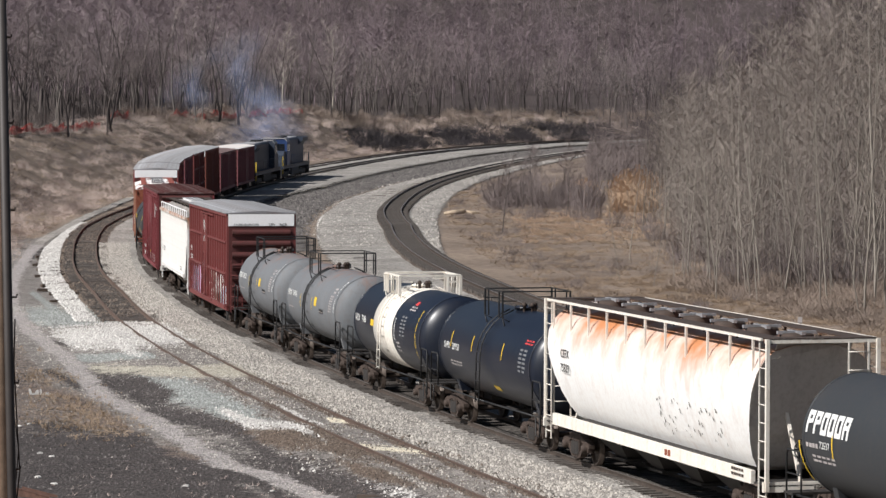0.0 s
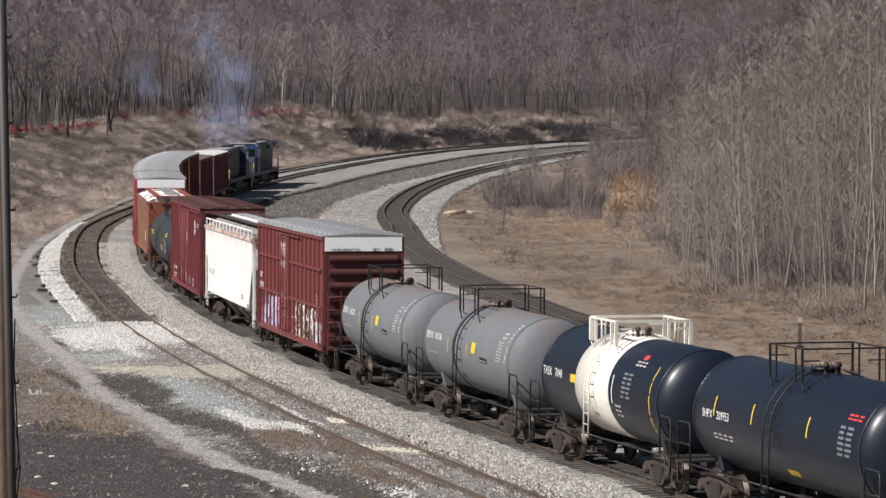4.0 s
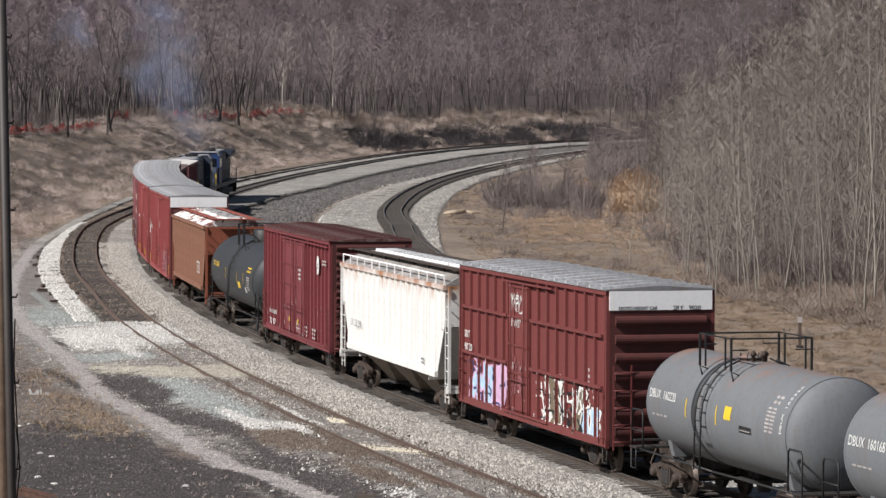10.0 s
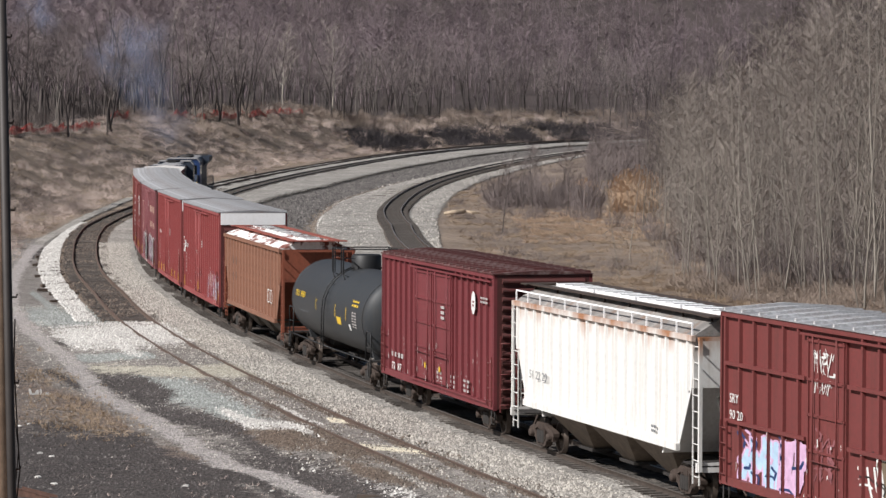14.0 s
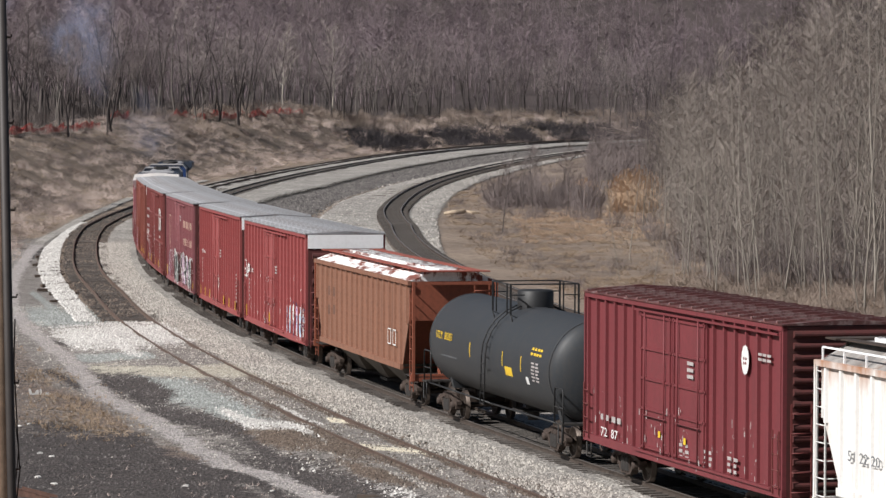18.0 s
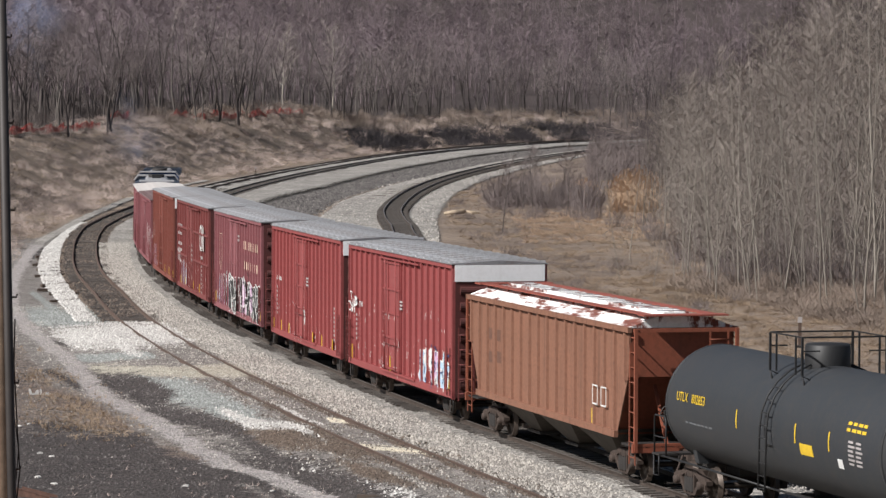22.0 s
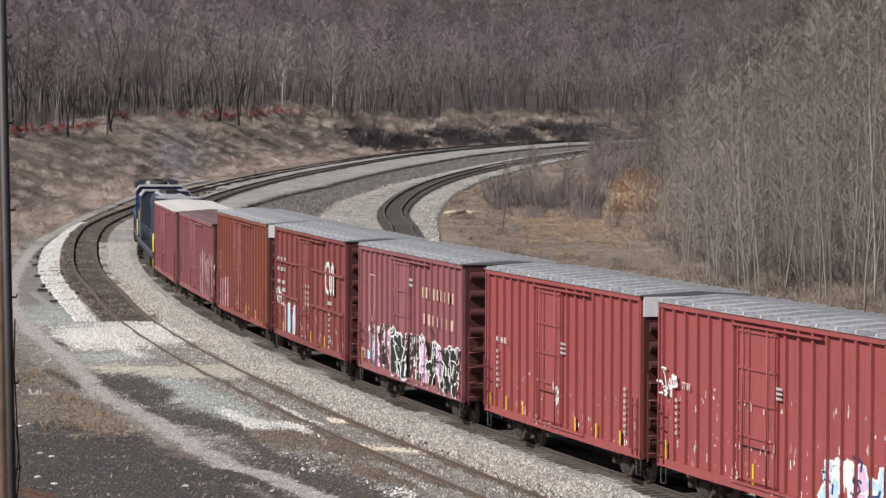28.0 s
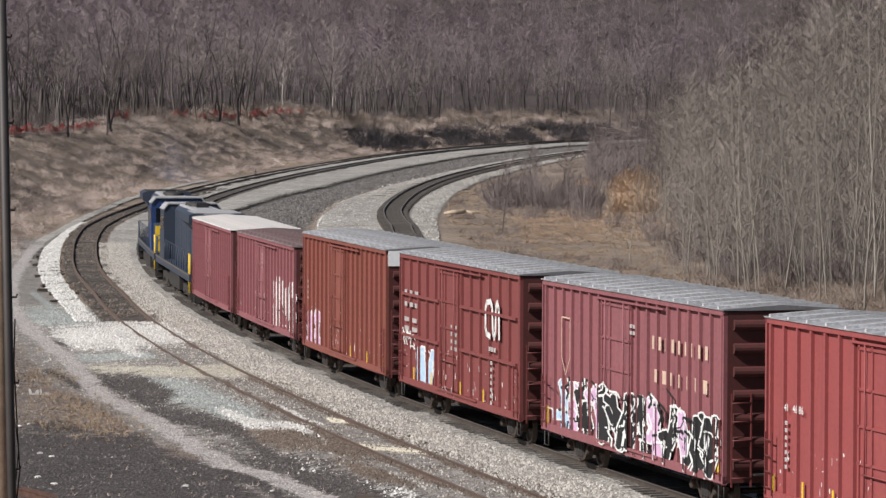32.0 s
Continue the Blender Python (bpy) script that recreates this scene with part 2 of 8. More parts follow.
def sheet(name, s0, s1, edges, material, label, lift=0.06, step=2.0, cross=9, crown=0.0, kind="structure", category="ground", fade=1.0):
    """A band of loose material along the line. edges(s) gives its two off values; fade: metres over which it thins out at the rim."""
    n = int((s1 - s0) / step) + 1
    vs, edge = [], []
    for i in range(n):
        s = s0 + (s1 - s0) * i / (n - 1)
        a, b = edges(s)
        rim = fade(s) if callable(fade) else fade
        for j in range(cross):
            u = j / (cross - 1)
            p = on_line(s, a + (b - a) * u)
            vs.append(p)
            edge.append(min(1.0, min(u, 1 - u) * abs(b - a) / rim, min(s - s0, s1 - s) / (2 * rim)))
    zs = land([p[0] for p in vs], [p[1] for p in vs])
    vs = [(p[0], p[1], z + 0.02 + (lift - 0.02) * min(1, 1.6 * e) + crown * min(1, 2.2 * e)) for p, z, e in zip(vs, zs, edge)]
    fs = [(i * cross + j, i * cross + j + 1, (i + 1) * cross + j + 1, (i + 1) * cross + j) for i in range(n - 1) for j in range(cross - 1)]
    me = bpy.data.meshes.new(name)
    me.from_pydata(vs, [], fs)
    me.polygons.foreach_set("use_smooth", [True] * len(fs))
    me.attributes.new("edge", "FLOAT", "POINT").data.foreach_set("value", edge)
    ob = part(name, me, material)
    return tagged(ob, label, category, kind=kind)


def knots(xs, ys):
    return lambda s: float(np.interp(s, xs, ys))


RIGHT = knots([-560, -422, -378, -354, -322, -278, -225, -192, -157, -117, -73, -20, 60], [-25, -21.3, -20.0, -19.2, -18.6, -18.15, -18.15, -18.0, -18.3, -17.3, -16.3, -14.6, -12.0])
SIDE = knots([-700, -338, -260, -200, -157, -140, -115, -88, -67, -41, -20, 0, 27, 100], [4.2, 4.2, 4.3, 4.75, 5.2, 5.0, 4.7, 4.62, 4.42, 4.82, 4.95, 5.0, 5.15, 6.0])

_r1 = knots([-600, -346, -266, -217, -193, -120, 60], [-9.0, -8.8, -8.5, -6.1, -4.0, -3.8, -3.8])
sheet("ballast_main", -690, 110, lambda s: (_r1(s), SIDE(s) - 0.9 if s > -255 else SIDE(s) + 3.4), M_BALLAST, "pale grey crushed-stone ballast along the main track", 0.20, 2.0, 15, 0.14, category="ballast", fade=lambda s: 0.9 + 1.9 * float(ramp(-s, 185, 230)))
_rl, _rr = knots([-430, -322, -268, -225, -146, 40], [-17.5, -16.2, -15.2, -13.9, -13.4, -10]), knots([-430, -300, -211, -157, -117, -73, 0], [-24, -22.6, -22.9, -21.8, -19.6, -18.3, -16.8])
sheet("bed_main", -690, 110, lambda s: (-1.35, 1.35), M_DIRTY, "oily grey-brown stone bed under the main track", 0.35, 2.0, 9, 0.01, category="ballast", fade=0.35)
sheet("ballast_branch", -520, 40, lambda s: (_rr(s), _rl(s) + 2.2), M_BALLAST, "pale ballast beside the branch track", 0.08, 2.0, 11, 0.12, category="ballast", fade=0.8)
sheet("bed_branch", -520, 60, lambda s: (RIGHT(s) - 1.75, RIGHT(s) + 1.75), M_DARKBED, "dark oily stone bed of the branch track", 0.26, 2.0, 7, 0.04, category="ballast", fade=0.35)
_wl = knots([-480, -377, -321, -277, -225, -146], [-17.2, -15.9, -15.0, -13.4, -12.0, -11.4])
sheet("track_road", -480, -100, lambda s: (_wl(s) - 1.5 + 0.12 * math.sin(s * 0.21), _wl(s) + 0.08 * math.sin(s * 0.13)), M_WHITE_ROCK, "pale dusty service track", 0.10, 2.0, 7, 0.03, category="road", fade=0.5)
sheet("cinder_strip", -560, -120, lambda s: (_wl(s) - 0.8, _r1(s) + 3.6), M_CINDER, "dark cinder ground between the tracks", 0.05, 2.0, 11, 0.0, fade=3.0)
sheet("bed_siding", -255, -42, lambda s: (SIDE(s) - 1.5, SIDE(s) + 1.5), M_DARKBED, "dark brown rusty bed of the siding", 0.20, 1.5, 7, 0.05, category="ballast", fade=0.3)
sheet("rubble_strip", -170, -48, lambda s: (SIDE(s) + 1.55, SIDE(s) + knots([-170, -120, -90, -48], [2.1, 2.7, 2.9, 2.4])(s)), M_WHITE_ROCK, "white limestone rubble beside the siding", 0.07, 1.5, 9, 0.16, category="rubble", fade=0.5)
_rd = knots([-300, -230, -209, -186, -161, -146, -128, -104, -59.6, -40.6, -22, -5.7, 3.4, 11.2, 18.5, 21.2, 26.3, 60], [9.3, 8.9, 8.3, 8.05, 7.85, 8.2, 8.4, 8.6, 9.69, 9.59, 9.52, 10.09, 9.81, 9.87, 10.04, 9.45, 9.38, 9.6])
sheet("service_road", -290, -132, lambda s: (_rd(s) - 0.8, _rd(s) + 0.8), M_BALLAST, "pale dusty service road along the foot of the bank", 0.09, 2.0, 7, 0.02, category="road", fade=0.6)

# ---- the yard beside the siding: stones, grit, cinders and dirt blended into one another
PATCHES = []


def patch(what, r, *pts):
    """A worn or spilled patch of one material, along points (s, metres from the siding)."""
    PATCHES.append((what, r, pts))


patch("pale", 0.5, (-102.5, 0.37), (-66.6, 2.11), (-71.9, 0.64))
patch("pale", 0.64, (-34.8, 3.42), (-33.9, 1.77), (-34.5, -0.49))
patch("blue", 0.71, (-52.4, 3.99), (-48.2, 2.57), (-51.9, 0.76))
patch("dark", 0.35, (-104.3, 3.87), (-128.1, 2.97))
patch("dark", 0.63, (21.1, 10.84), (19.5, 9.02), (22.0, 7.48), (23.8, 6.38))
patch("dark", 0.38, (10.3, 9.78), (13.1, 8.25), (11.6, 6.12))
patch("dark", 0.22, (6.2, 7.67), (5.4, 8.85))
patch("dark", 1.6, (30, 8.0), (60, 9.0), (105, 11))
patch("dark", 1.5, (30, 3.6), (60, 4.0), (105, 4))
patch("straw", 0.9, (-40, 7.5), (-75, 8.0), (-110, 8.5))
patch("brown", 0.16, (12, 0.9), (30, 0.85), (60, 0.8), (105, 0.8))
patch("brown", 0.14, (-8, -0.6), (12, -0.65), (40, -0.7), (105, -0.7))
patch("brown", 0.12, (-8, 0.7), (12, 0.7))
patch("dark", 0.52, (-11.3, 4.28), (-8.0, 3.13), (-4.6, 3.80))
patch("dark", 0.40, (1.8, 4.05), (4.3, 3.43), (8.6, 3.03))
patch("dark", 0.22, (-16.8, 5.82), (-11.3, 5.58))
patch("dark", 0.26, (7.1, 3.24), (10.2, 2.97))
patch("cream", 0.26, (-18.5, 3.95), (-12.0, 1.53), (-12.8, -0.87))
patch("blue", 0.18, (-24.3, 4.06), (-21.4, 1.57))
patch("blue", 0.68, (-5.8, 2.78), (-2.7, 2.24), (3.2, 2.20))
patch("pale", 0.20, (8.7, 2.63), (10.8, 1.73), (11.2, 1.00))
patch("pale", 0.18, (5.1, 2.34), (7.1, 2.12))
patch("pale", 0.24, (21.3, 3.00), (24.9, 2.78), (27.6, 2.78), (29.8, 2.28))
patch("brown", 0.30, (13.5, 2.60), (14.5, 1.74), (18.5, 1.46))
patch("brown", 0.26, (23.4, 2.05), (25.1, 1.74))
patch("dark", 0.26, (15.1, 3.21), (21.1, 3.35), (26.7, 3.24))
patch("dark", 0.30, (19.1, 6.17), (23.0, 4.92), (26.7, 5.03))
patch("grit", 0.12, (17.4, 0.50), (18.4, -0.15), (18.8, -0.67))
patch("grit", 0.08, (8.2, -0.34), (8.7, -0.70))
patch("straw", 0.40, (10.3, 7.32), (14.6, 5.90), (17.0, 4.97))
patch("straw", 0.56, (-9.4, 7.24), (-1.9, 6.28), (5.5, 6.29))
patch("pale", 0.32, (-38.3, 3.15), (-31.6, 1.98), (-25.2, 2.01))
patch("blue", 0.24, (-72.2, 3.65), (-51.9, 2.93))
patch("brown", 0.10, (3.6, 0.95), (12.9, 1.06), (21.5, 1.23))
patch("pale", 0.10, (4.0, 0.45), (8.9, 0.25))
patch("dark", 0.12, (-13.0, 4.98), (-10.6, 4.31))
patch("dark", 0.13, (-34.9, 4.51), (-31.7, 4.02))
patch("straw", 0.10, (20.9, 8.51), (23.1, 7.40))


def yard_material():
    m, t, b, link = tree_of("yard_ground")
    fine, mott = noise_node(t, 5.0, 5, (1, 1, 1), 0.7), noise_node(t, 1.3, 7, (1, 1, 1), 0.75)
    vo = t.nodes.new("ShaderNodeTexVoronoi")
    vo.inputs["Scale"].default_value = 10.0
    tc = t.nodes.new("ShaderNodeTexCoord")
    link(tc.outputs["Object"], vo.inputs["Vector"])
    bw = t.nodes.new("ShaderNodeRGBToBW")
    link(vo.outputs["Color"], bw.inputs[0])
    chip = bw.outputs[0]
    ragged = band(t, noise_node(t, 2.3, 8, (1, 1, 1), 0.8), 0.25, 0.75)
    col = mix_node(t, band(t, mott, 0.35, 0.65), (0.125, 0.112, 0.102), (0.265, 0.245, 0.228))
    for what, c1, c2, soft in (("straw", (0.125, 0.098, 0.084), (0.20, 0.158, 0.132), 0.4), ("blue", (0.20, 0.212, 0.202), (0.31, 0.32, 0.305), 0.16), ("pale", (0.42, 0.40, 0.38), (0.60, 0.575, 0.545), 0.2),
                               ("cream", (0.33, 0.305, 0.25), (0.43, 0.40, 0.335), 0.12), ("dark", (0.038, 0.033, 0.032), (0.092, 0.08, 0.076), 0.14),
                               ("road", (0.285, 0.26, 0.25), (0.39, 0.362, 0.348), 0.10),
                               ("brown", (0.075, 0.054, 0.042), (0.18, 0.14, 0.11), 0.25), ("grit", (0.60, 0.54, 0.42), (0.74, 0.68, 0.54), 0.12)):
        at = t.nodes.new("ShaderNodeAttribute")
        at.attribute_name = what
        ad = t.nodes.new("ShaderNodeMath")
        ad.operation = "ADD"
        link(at.outputs["Fac"], ad.inputs[0])
        link(ragged, ad.inputs[1])
        col = mix_node(t, band(t, ad.outputs[0], 1.0 - soft / 2, 1.0 + soft / 2), col, mix_node(t, band(t, fine, 0.35, 0.65), c1, c2))
    col = mix_node(t, band(t, chip, 0.1, 0.9), mix_node(t, 1.0, col, (0.62, 0.62, 0.63), "MULTIPLY"), mix_node(t, 1.0, col, (1.35, 1.34, 1.33), "MULTIPLY"))
    col = mix_node(t, band(t, fine, 0.55, 0.8), col, mix_node(t, 1.0, col, (0.62, 0.60, 0.58), "MULTIPLY"))
    link(col, b.inputs["Base Color"])
    b.inputs["Roughness"].default_value = 0.95
    b.inputs["Specular IOR Level"].default_value = 0.2
    bump_to(t, b, vo.outputs["Distance"], 1.0, 0.05)
    at = t.nodes.new("ShaderNodeAttribute")
    at.attribute_name = "edge"
    ad = t.nodes.new("ShaderNodeMath")
    ad.operation = "ADD"
    link(at.outputs["Fac"], ad.inputs[0])
    link(band(t, mott, 0.25, 0.75), ad.inputs[1])
    link(band(t, ad.outputs[0], 0.94, 1.06), b.inputs["Alpha"])
    return m


def yard_lift(s, d):
    """Height of the stones over the ground, d metres from the siding's middle."""
    return 0.08 + 0.34 * ramp(s, -48, -40) * (1 - ramp(np.abs(d), 1.5, 4.2))


def yard_fields(sd, xy):
    """How strongly each kind of patch covers points given as (s, metres from the siding) and (x, y)."""
    wob = 0.35 * wave(xy[:, 0], xy[:, 1], 1.1) + 0.2 * wave(xy[:, 0], xy[:, 1], 2.7)
    field = {w: np.zeros(len(sd)) for w in ("pale", "blue", "cream", "dark", "brown", "straw", "grit", "road")}
    for what, r, pp in PATCHES:
        near = np.full(len(sd), 99.0)
        for (s0, d0), (s1, d1) in zip(pp[:-1], pp[1:]):
            # stretched along the line, as wheels and weather spread it
            k = 0.095
            ax, ay, bx, by = s0 * k, d0, s1 * k, d1
            q = np.clip(((sd[:, 0] * k - ax) * (bx - ax) + (sd[:, 1] - ay) * (by - ay)) / ((bx - ax) ** 2 + (by - ay) ** 2 + 1e-9), 0, 1)
            near = np.minimum(near, np.hypot(sd[:, 0] * k - ax - q * (bx - ax), sd[:, 1] - ay - q * (by - ay)))
        field[what] = np.maximum(field[what], 1.0 - 0.5 * (near + wob * min(r, 0.6) * 0.8) / r)
    rd = np.array([_rd(s) - SIDE(s) for s in sd[:, 0]])
    field["road"] = 1.0 - 0.5 * np.abs(sd[:, 1] - rd + 0.3 * wob) / 0.42
    outer = ramp(sd[:, 1], rd + 0.6, rd + 1.8)
    field["dark"] = np.maximum(field["dark"], outer * (0.40 + 0.34 * ramp(sd[:, 0], 4, 14)) + 0.25 * wob)
    field["straw"] = np.maximum(field["straw"], 0.62 * outer)
    return field


def yard():
    ss = np.concatenate([np.arange(-150, -50, 2.0), np.arange(-50, 40, 0.4), np.arange(40, 111, 2.0)])
    us = np.concatenate([np.linspace(0, 0.45, 36), np.linspace(0.46, 1, 24)])
    pts, dd = [], []
    for s in ss:
        lo = 1.7 - 3.5 * float(ramp(s, -50, -38))
        for u in us:
            d = lo + (17 - lo) * u
            pts.append(on_line(s, SIDE(s) + d))
            dd.append((s, d))
    xy, sd = np.array([(p[0], p[1]) for p in pts]), np.array(dd)
    n, m = len(ss), len(us)
    edge = np.minimum(np.tile(np.minimum(us * 17 / 0.7, (1 - us) * 17 / 2.5), n), np.repeat(np.minimum(ss + 150, 110.0 - ss) / 12, m)).clip(0, 1)
    z = land(xy[:, 0], xy[:, 1]) + yard_lift(sd[:, 0], sd[:, 1]) * (0.35 + 0.65 * edge) + 0.02 * wave(xy[:, 0], xy[:, 1], 2.1)
    me = bpy.data.meshes.new("yard")
    i = (np.arange(n - 1)[:, None] * m + np.arange(m - 1)[None, :]).ravel()
    fs = np.stack([i, i + 1, i + m + 1, i + m], 1)
    me.from_pydata(np.column_stack([xy, z]).tolist(), [], fs.tolist())
    me.polygons.foreach_set("use_smooth", [True] * len(fs))
    field = yard_fields(sd, xy)
    for w, v in field.items():
        me.attributes.new(w, "FLOAT", "POINT").data.foreach_set("value", v.clip(0, 1).astype(np.float32))
    me.attributes.new("edge", "FLOAT", "POINT").data.foreach_set("value", edge.astype(np.float32))
    tagged(part("yard_ground", me, yard_material()), "yard of mixed gravel, grit, cinders and dirt with a pale track worn through it", "ground", kind="structure")


yard()


# ---- tracks
def rails(name, lane, s0, s1, lift, label, step=2.0, head=None):
    root = new(name)
    tagged(root, label, "railway track", kind="structure")
    for side in (-0.75, 0.75):
        sh = Shape()
        n = int((s1 - s0) / step) + 1
        prof = [(-0.07, -0.17), (0.07, -0.17), (0.03, -0.15), (0.012, -0.05), (0.036, -0.035), (0.036, 0.0), (-0.036, 0.0), (-0.036, -0.035), (-0.012, -0.05), (-0.03, -0.15)]
        vs = []
        for i in range(n):
            s = s0 + (s1 - s0) * i / (n - 1)
            for a, b in prof:
                vs.append(on_line(s, lane(s) + side + a, b + lift))
        k = len(prof)
        for q in range(k):
            sh.cur = 1 if q == 5 else 0
            sh.add([], [])
            sh.f.extend([[i * k + q, i * k + (q + 1) % k, (i + 1) * k + (q + 1) % k, (i + 1) * k + q] for i in range(n - 1)])
            sh.smooth.extend([False] * (n - 1))
            sh.mi.extend([sh.cur] * (n - 1))
        sh.v = [tuple(p) for p in vs]
        part("rail", sh, [head or M_RAIL, head or M_RAILTOP], root)
    return root


TRACK_MAIN = rails("track_main", lambda s: 0.0, -690, 110, 0.0, "main railway track with worn rails on timber sleepers")
TRACK_SIDING = rails("track_siding", SIDE, -690, 110, 0.0, "rusty siding with weathered sleepers, half buried in gravel", head=M_RUSTRAIL)
TRACK_BRANCH = rails("track_branch", RIGHT, -540, 60, 0.12, "curved branch track on a dark bed")


# ---- train: materials
M_SRY = paint("dark_oxide_red", (0.155, 0.041, 0.040), (0.06, 0.035, 0.03), 0.35, 0.55, 0.45)
M_RED = paint("faded_freight_red", (0.265, 0.067, 0.067), (0.12, 0.038, 0.036), 0.35, 0.55, 0.45)
M_WINE = paint("worn_maroon", (0.235, 0.09, 0.10), (0.08, 0.04, 0.04), 0.35, 0.6, 0.5)
M_BROWN = paint("worn_red_brown", (0.19, 0.055, 0.053), (0.075, 0.035, 0.03), 0.35, 0.6, 0.5)
M_RUSTRED = paint("sun_bleached_rust_red", (0.205, 0.067, 0.052), (0.08, 0.038, 0.03), 0.4, 0.6, 0.5)
M_BNRED = paint("mineral_red", (0.16, 0.037, 0.043), (0.07, 0.03, 0.03), 0.3, 0.55, 0.4)
# car ends: red darkened to paint in their shade, under grimy streaks
M_SHADED_END = paint("grimy_car_end", (0.085, 0.027, 0.026), (0.04, 0.028, 0.025), 0.5, 0.65, 0.6)


def roofing(name, colour, grime, metal=0.15):
    """Galvanised roof sheets: every sheet across the roof weathered a little differently, with soot and rust spots."""
    m, t, b, link = tree_of(name)
    sheets, spots_n, fine = noise_node(t, 0.9, 3, (1.0, 0.06, 0.06), 0.7), noise_node(t, 1.6, 7, (1, 0.7, 1), 0.75), noise_node(t, 12.0, 4)
    col = mix_node(t, band(t, sheets, 0.36, 0.62), tuple(c * 0.62 for c in colour), tuple(min(1, c * 1.3) for c in colour))
    col = mix_node(t, band(t, spots_n, 0.52, 0.66), col, grime)
    col = mix_node(t, band(t, fine, 0.45, 0.8), col, tuple(c * 0.55 for c in colour))
    link(col, b.inputs["Base Color"])
    b.inputs["Roughness"].default_value, b.inputs["Metallic"].default_value = 0.55, metal
    return m


M_GALV = roofing("galvanised_roof", (0.33, 0.33, 0.345), (0.20, 0.16, 0.15))
M_GALVRIB = roofing("worn_bright_roof_seam", (0.56, 0.56, 0.575), (0.36, 0.32, 0.31))


M_HOPROOF = roofing("grimy_hopper_roof", (0.30, 0.28, 0.265), (0.22, 0.14, 0.10), 0.0)
M_BNROOF = roofing("rusty_roof", (0.125, 0.045, 0.042), (0.30, 0.24, 0.23), 0.0)
M_ROOFPINK = roofing("faded_rusty_roof", (0.27, 0.20, 0.20), (0.20, 0.11, 0.10), 0.1)


def powdered(name, steel, powder):
    """Rusty roof steel under spilled white powder with ragged edges."""
    m, t, b, link = tree_of(name)
    n = noise_node(t, 1.3, 6, (0.5, 1.6, 1), 0.7)
    under = mix_node(t, band(t, noise_node(t, 6.0, 5), 0.35, 0.7), steel, tuple(c * 0.5 for c in steel))
    link(mix_node(t, band(t, n, 0.43, 0.50), under, mix_node(t, band(t, noise_node(t, 9.0, 4), 0.4, 0.8), powder, tuple(c * 0.8 for c in powder))), b.inputs["Base Color"])
    b.inputs["Roughness"].default_value = 0.85
    return m


M_POWDER = powdered("powdered_hopper_roof", (0.22, 0.07, 0.05), (0.86, 0.85, 0.84))
M_REDWALK = paint("rusty_red_walkway", (0.26, 0.075, 0.055), (0.10, 0.05, 0.04), 0.5, 0.7, 0.2)
M_ROOFWHITE = paint("chalky_white_roof", (0.62, 0.61, 0.60), (0.3, 0.27, 0.25), 0.3, 0.6, 0.15)
M_WHITEP = paint("white_end_paint", (0.90, 0.90, 0.91), (0.5, 0.47, 0.45), 0.15, 0.55, 0.15, (1.0, 1.0, 1.0))
M_HOPWHITE = paint("white_hopper_paint", (0.72, 0.71, 0.69), (0.36, 0.31, 0.26), 0.2, 0.5, 0.6, (1.05, 1.05, 1.05), rust=(0.36, 0.17, 0.09), rust_z=(3.5, 4.5))
M_RUSTWHITE = paint("rusting_white_paint", (0.82, 0.815, 0.80), (0.42, 0.29, 0.21), 0.18, 0.5, 0.3, (1.05, 1.05, 1.05), rust=(0.52, 0.22, 0.10), rust_z=(2.5, 4.2), blot_size=0.5)
M_ORANGE = paint("sunburnt_orange", (0.228, 0.114, 0.076), (0.10, 0.05, 0.035), 0.55, 0.6, 0.95)
M_ORANGE_END = paint("orange_brown_end", (0.235, 0.075, 0.045), (0.09, 0.04, 0.025), 0.4, 0.6, 0.4)
M_TANKGREY = paint("grey_tank_paint", (0.142, 0.155, 0.168), (0.125, 0.10, 0.085), 0.35, 0.62, 0.5, rust=(0.25, 0.125, 0.08), rust_z=(3.0, 4.35))
M_TANKDARK = paint("charcoal_tank_paint", (0.033, 0.037, 0.042), (0.065, 0.056, 0.048), 0.3, 0.52, 0.4)
M_TANKBLACK = paint("black_tank_paint", (0.007, 0.011, 0.022), (0.04, 0.036, 0.034), 0.15, 0.36, 0.25)
M_BAND = paint("cream_white_band", (0.72, 0.70, 0.64), (0.42, 0.30, 0.20), 0.3, 0.5, 0.5)
M_SEAM = plain("rust_stained_weld", (0.27, 0.205, 0.15), 0.75, 0.0, 0.5)
M_TANBAY = plain("dusty_tan_bay", (0.165, 0.13, 0.10), 0.8, 0.0, 0.35)
M_BAY = plain("grimy_olive_bay", (0.085, 0.072, 0.058), 0.75, 0.1, 0.35)
M_STEEL = plain("dark_underframe", (0.035, 0.031, 0.029), 0.7, 0.2, 0.3)
M_TRUCK = plain("rusty_bogie_steel", (0.06, 0.042, 0.034), 0.8, 0.2, 0.35)
M_WHEEL = plain("worn_wheel_steel", (0.075, 0.058, 0.048), 0.5, 0.6, 0.3)
M_BLACK = plain("black_rail_paint", (0.02, 0.02, 0.021), 0.55, 0.1, 0.2)
M_WHITE = plain("white_marking", (0.72, 0.72, 0.70), 0.6, 0.0, 0.12)
M_STENCIL = plain("dull_white_stencil", (0.40, 0.365, 0.355), 0.65, 0.0, 0.25)
M_YELLOW = plain("yellow_marking", (0.72, 0.48, 0.03), 0.55, 0.0, 0.15)
M_SIGNRED = plain("red_marking", (0.55, 0.05, 0.05), 0.5, 0.0, 0.15)
M_SKYBLUE = plain("pale_blue_spray", (0.42, 0.58, 0.74), 0.6, 0.0, 0.2)
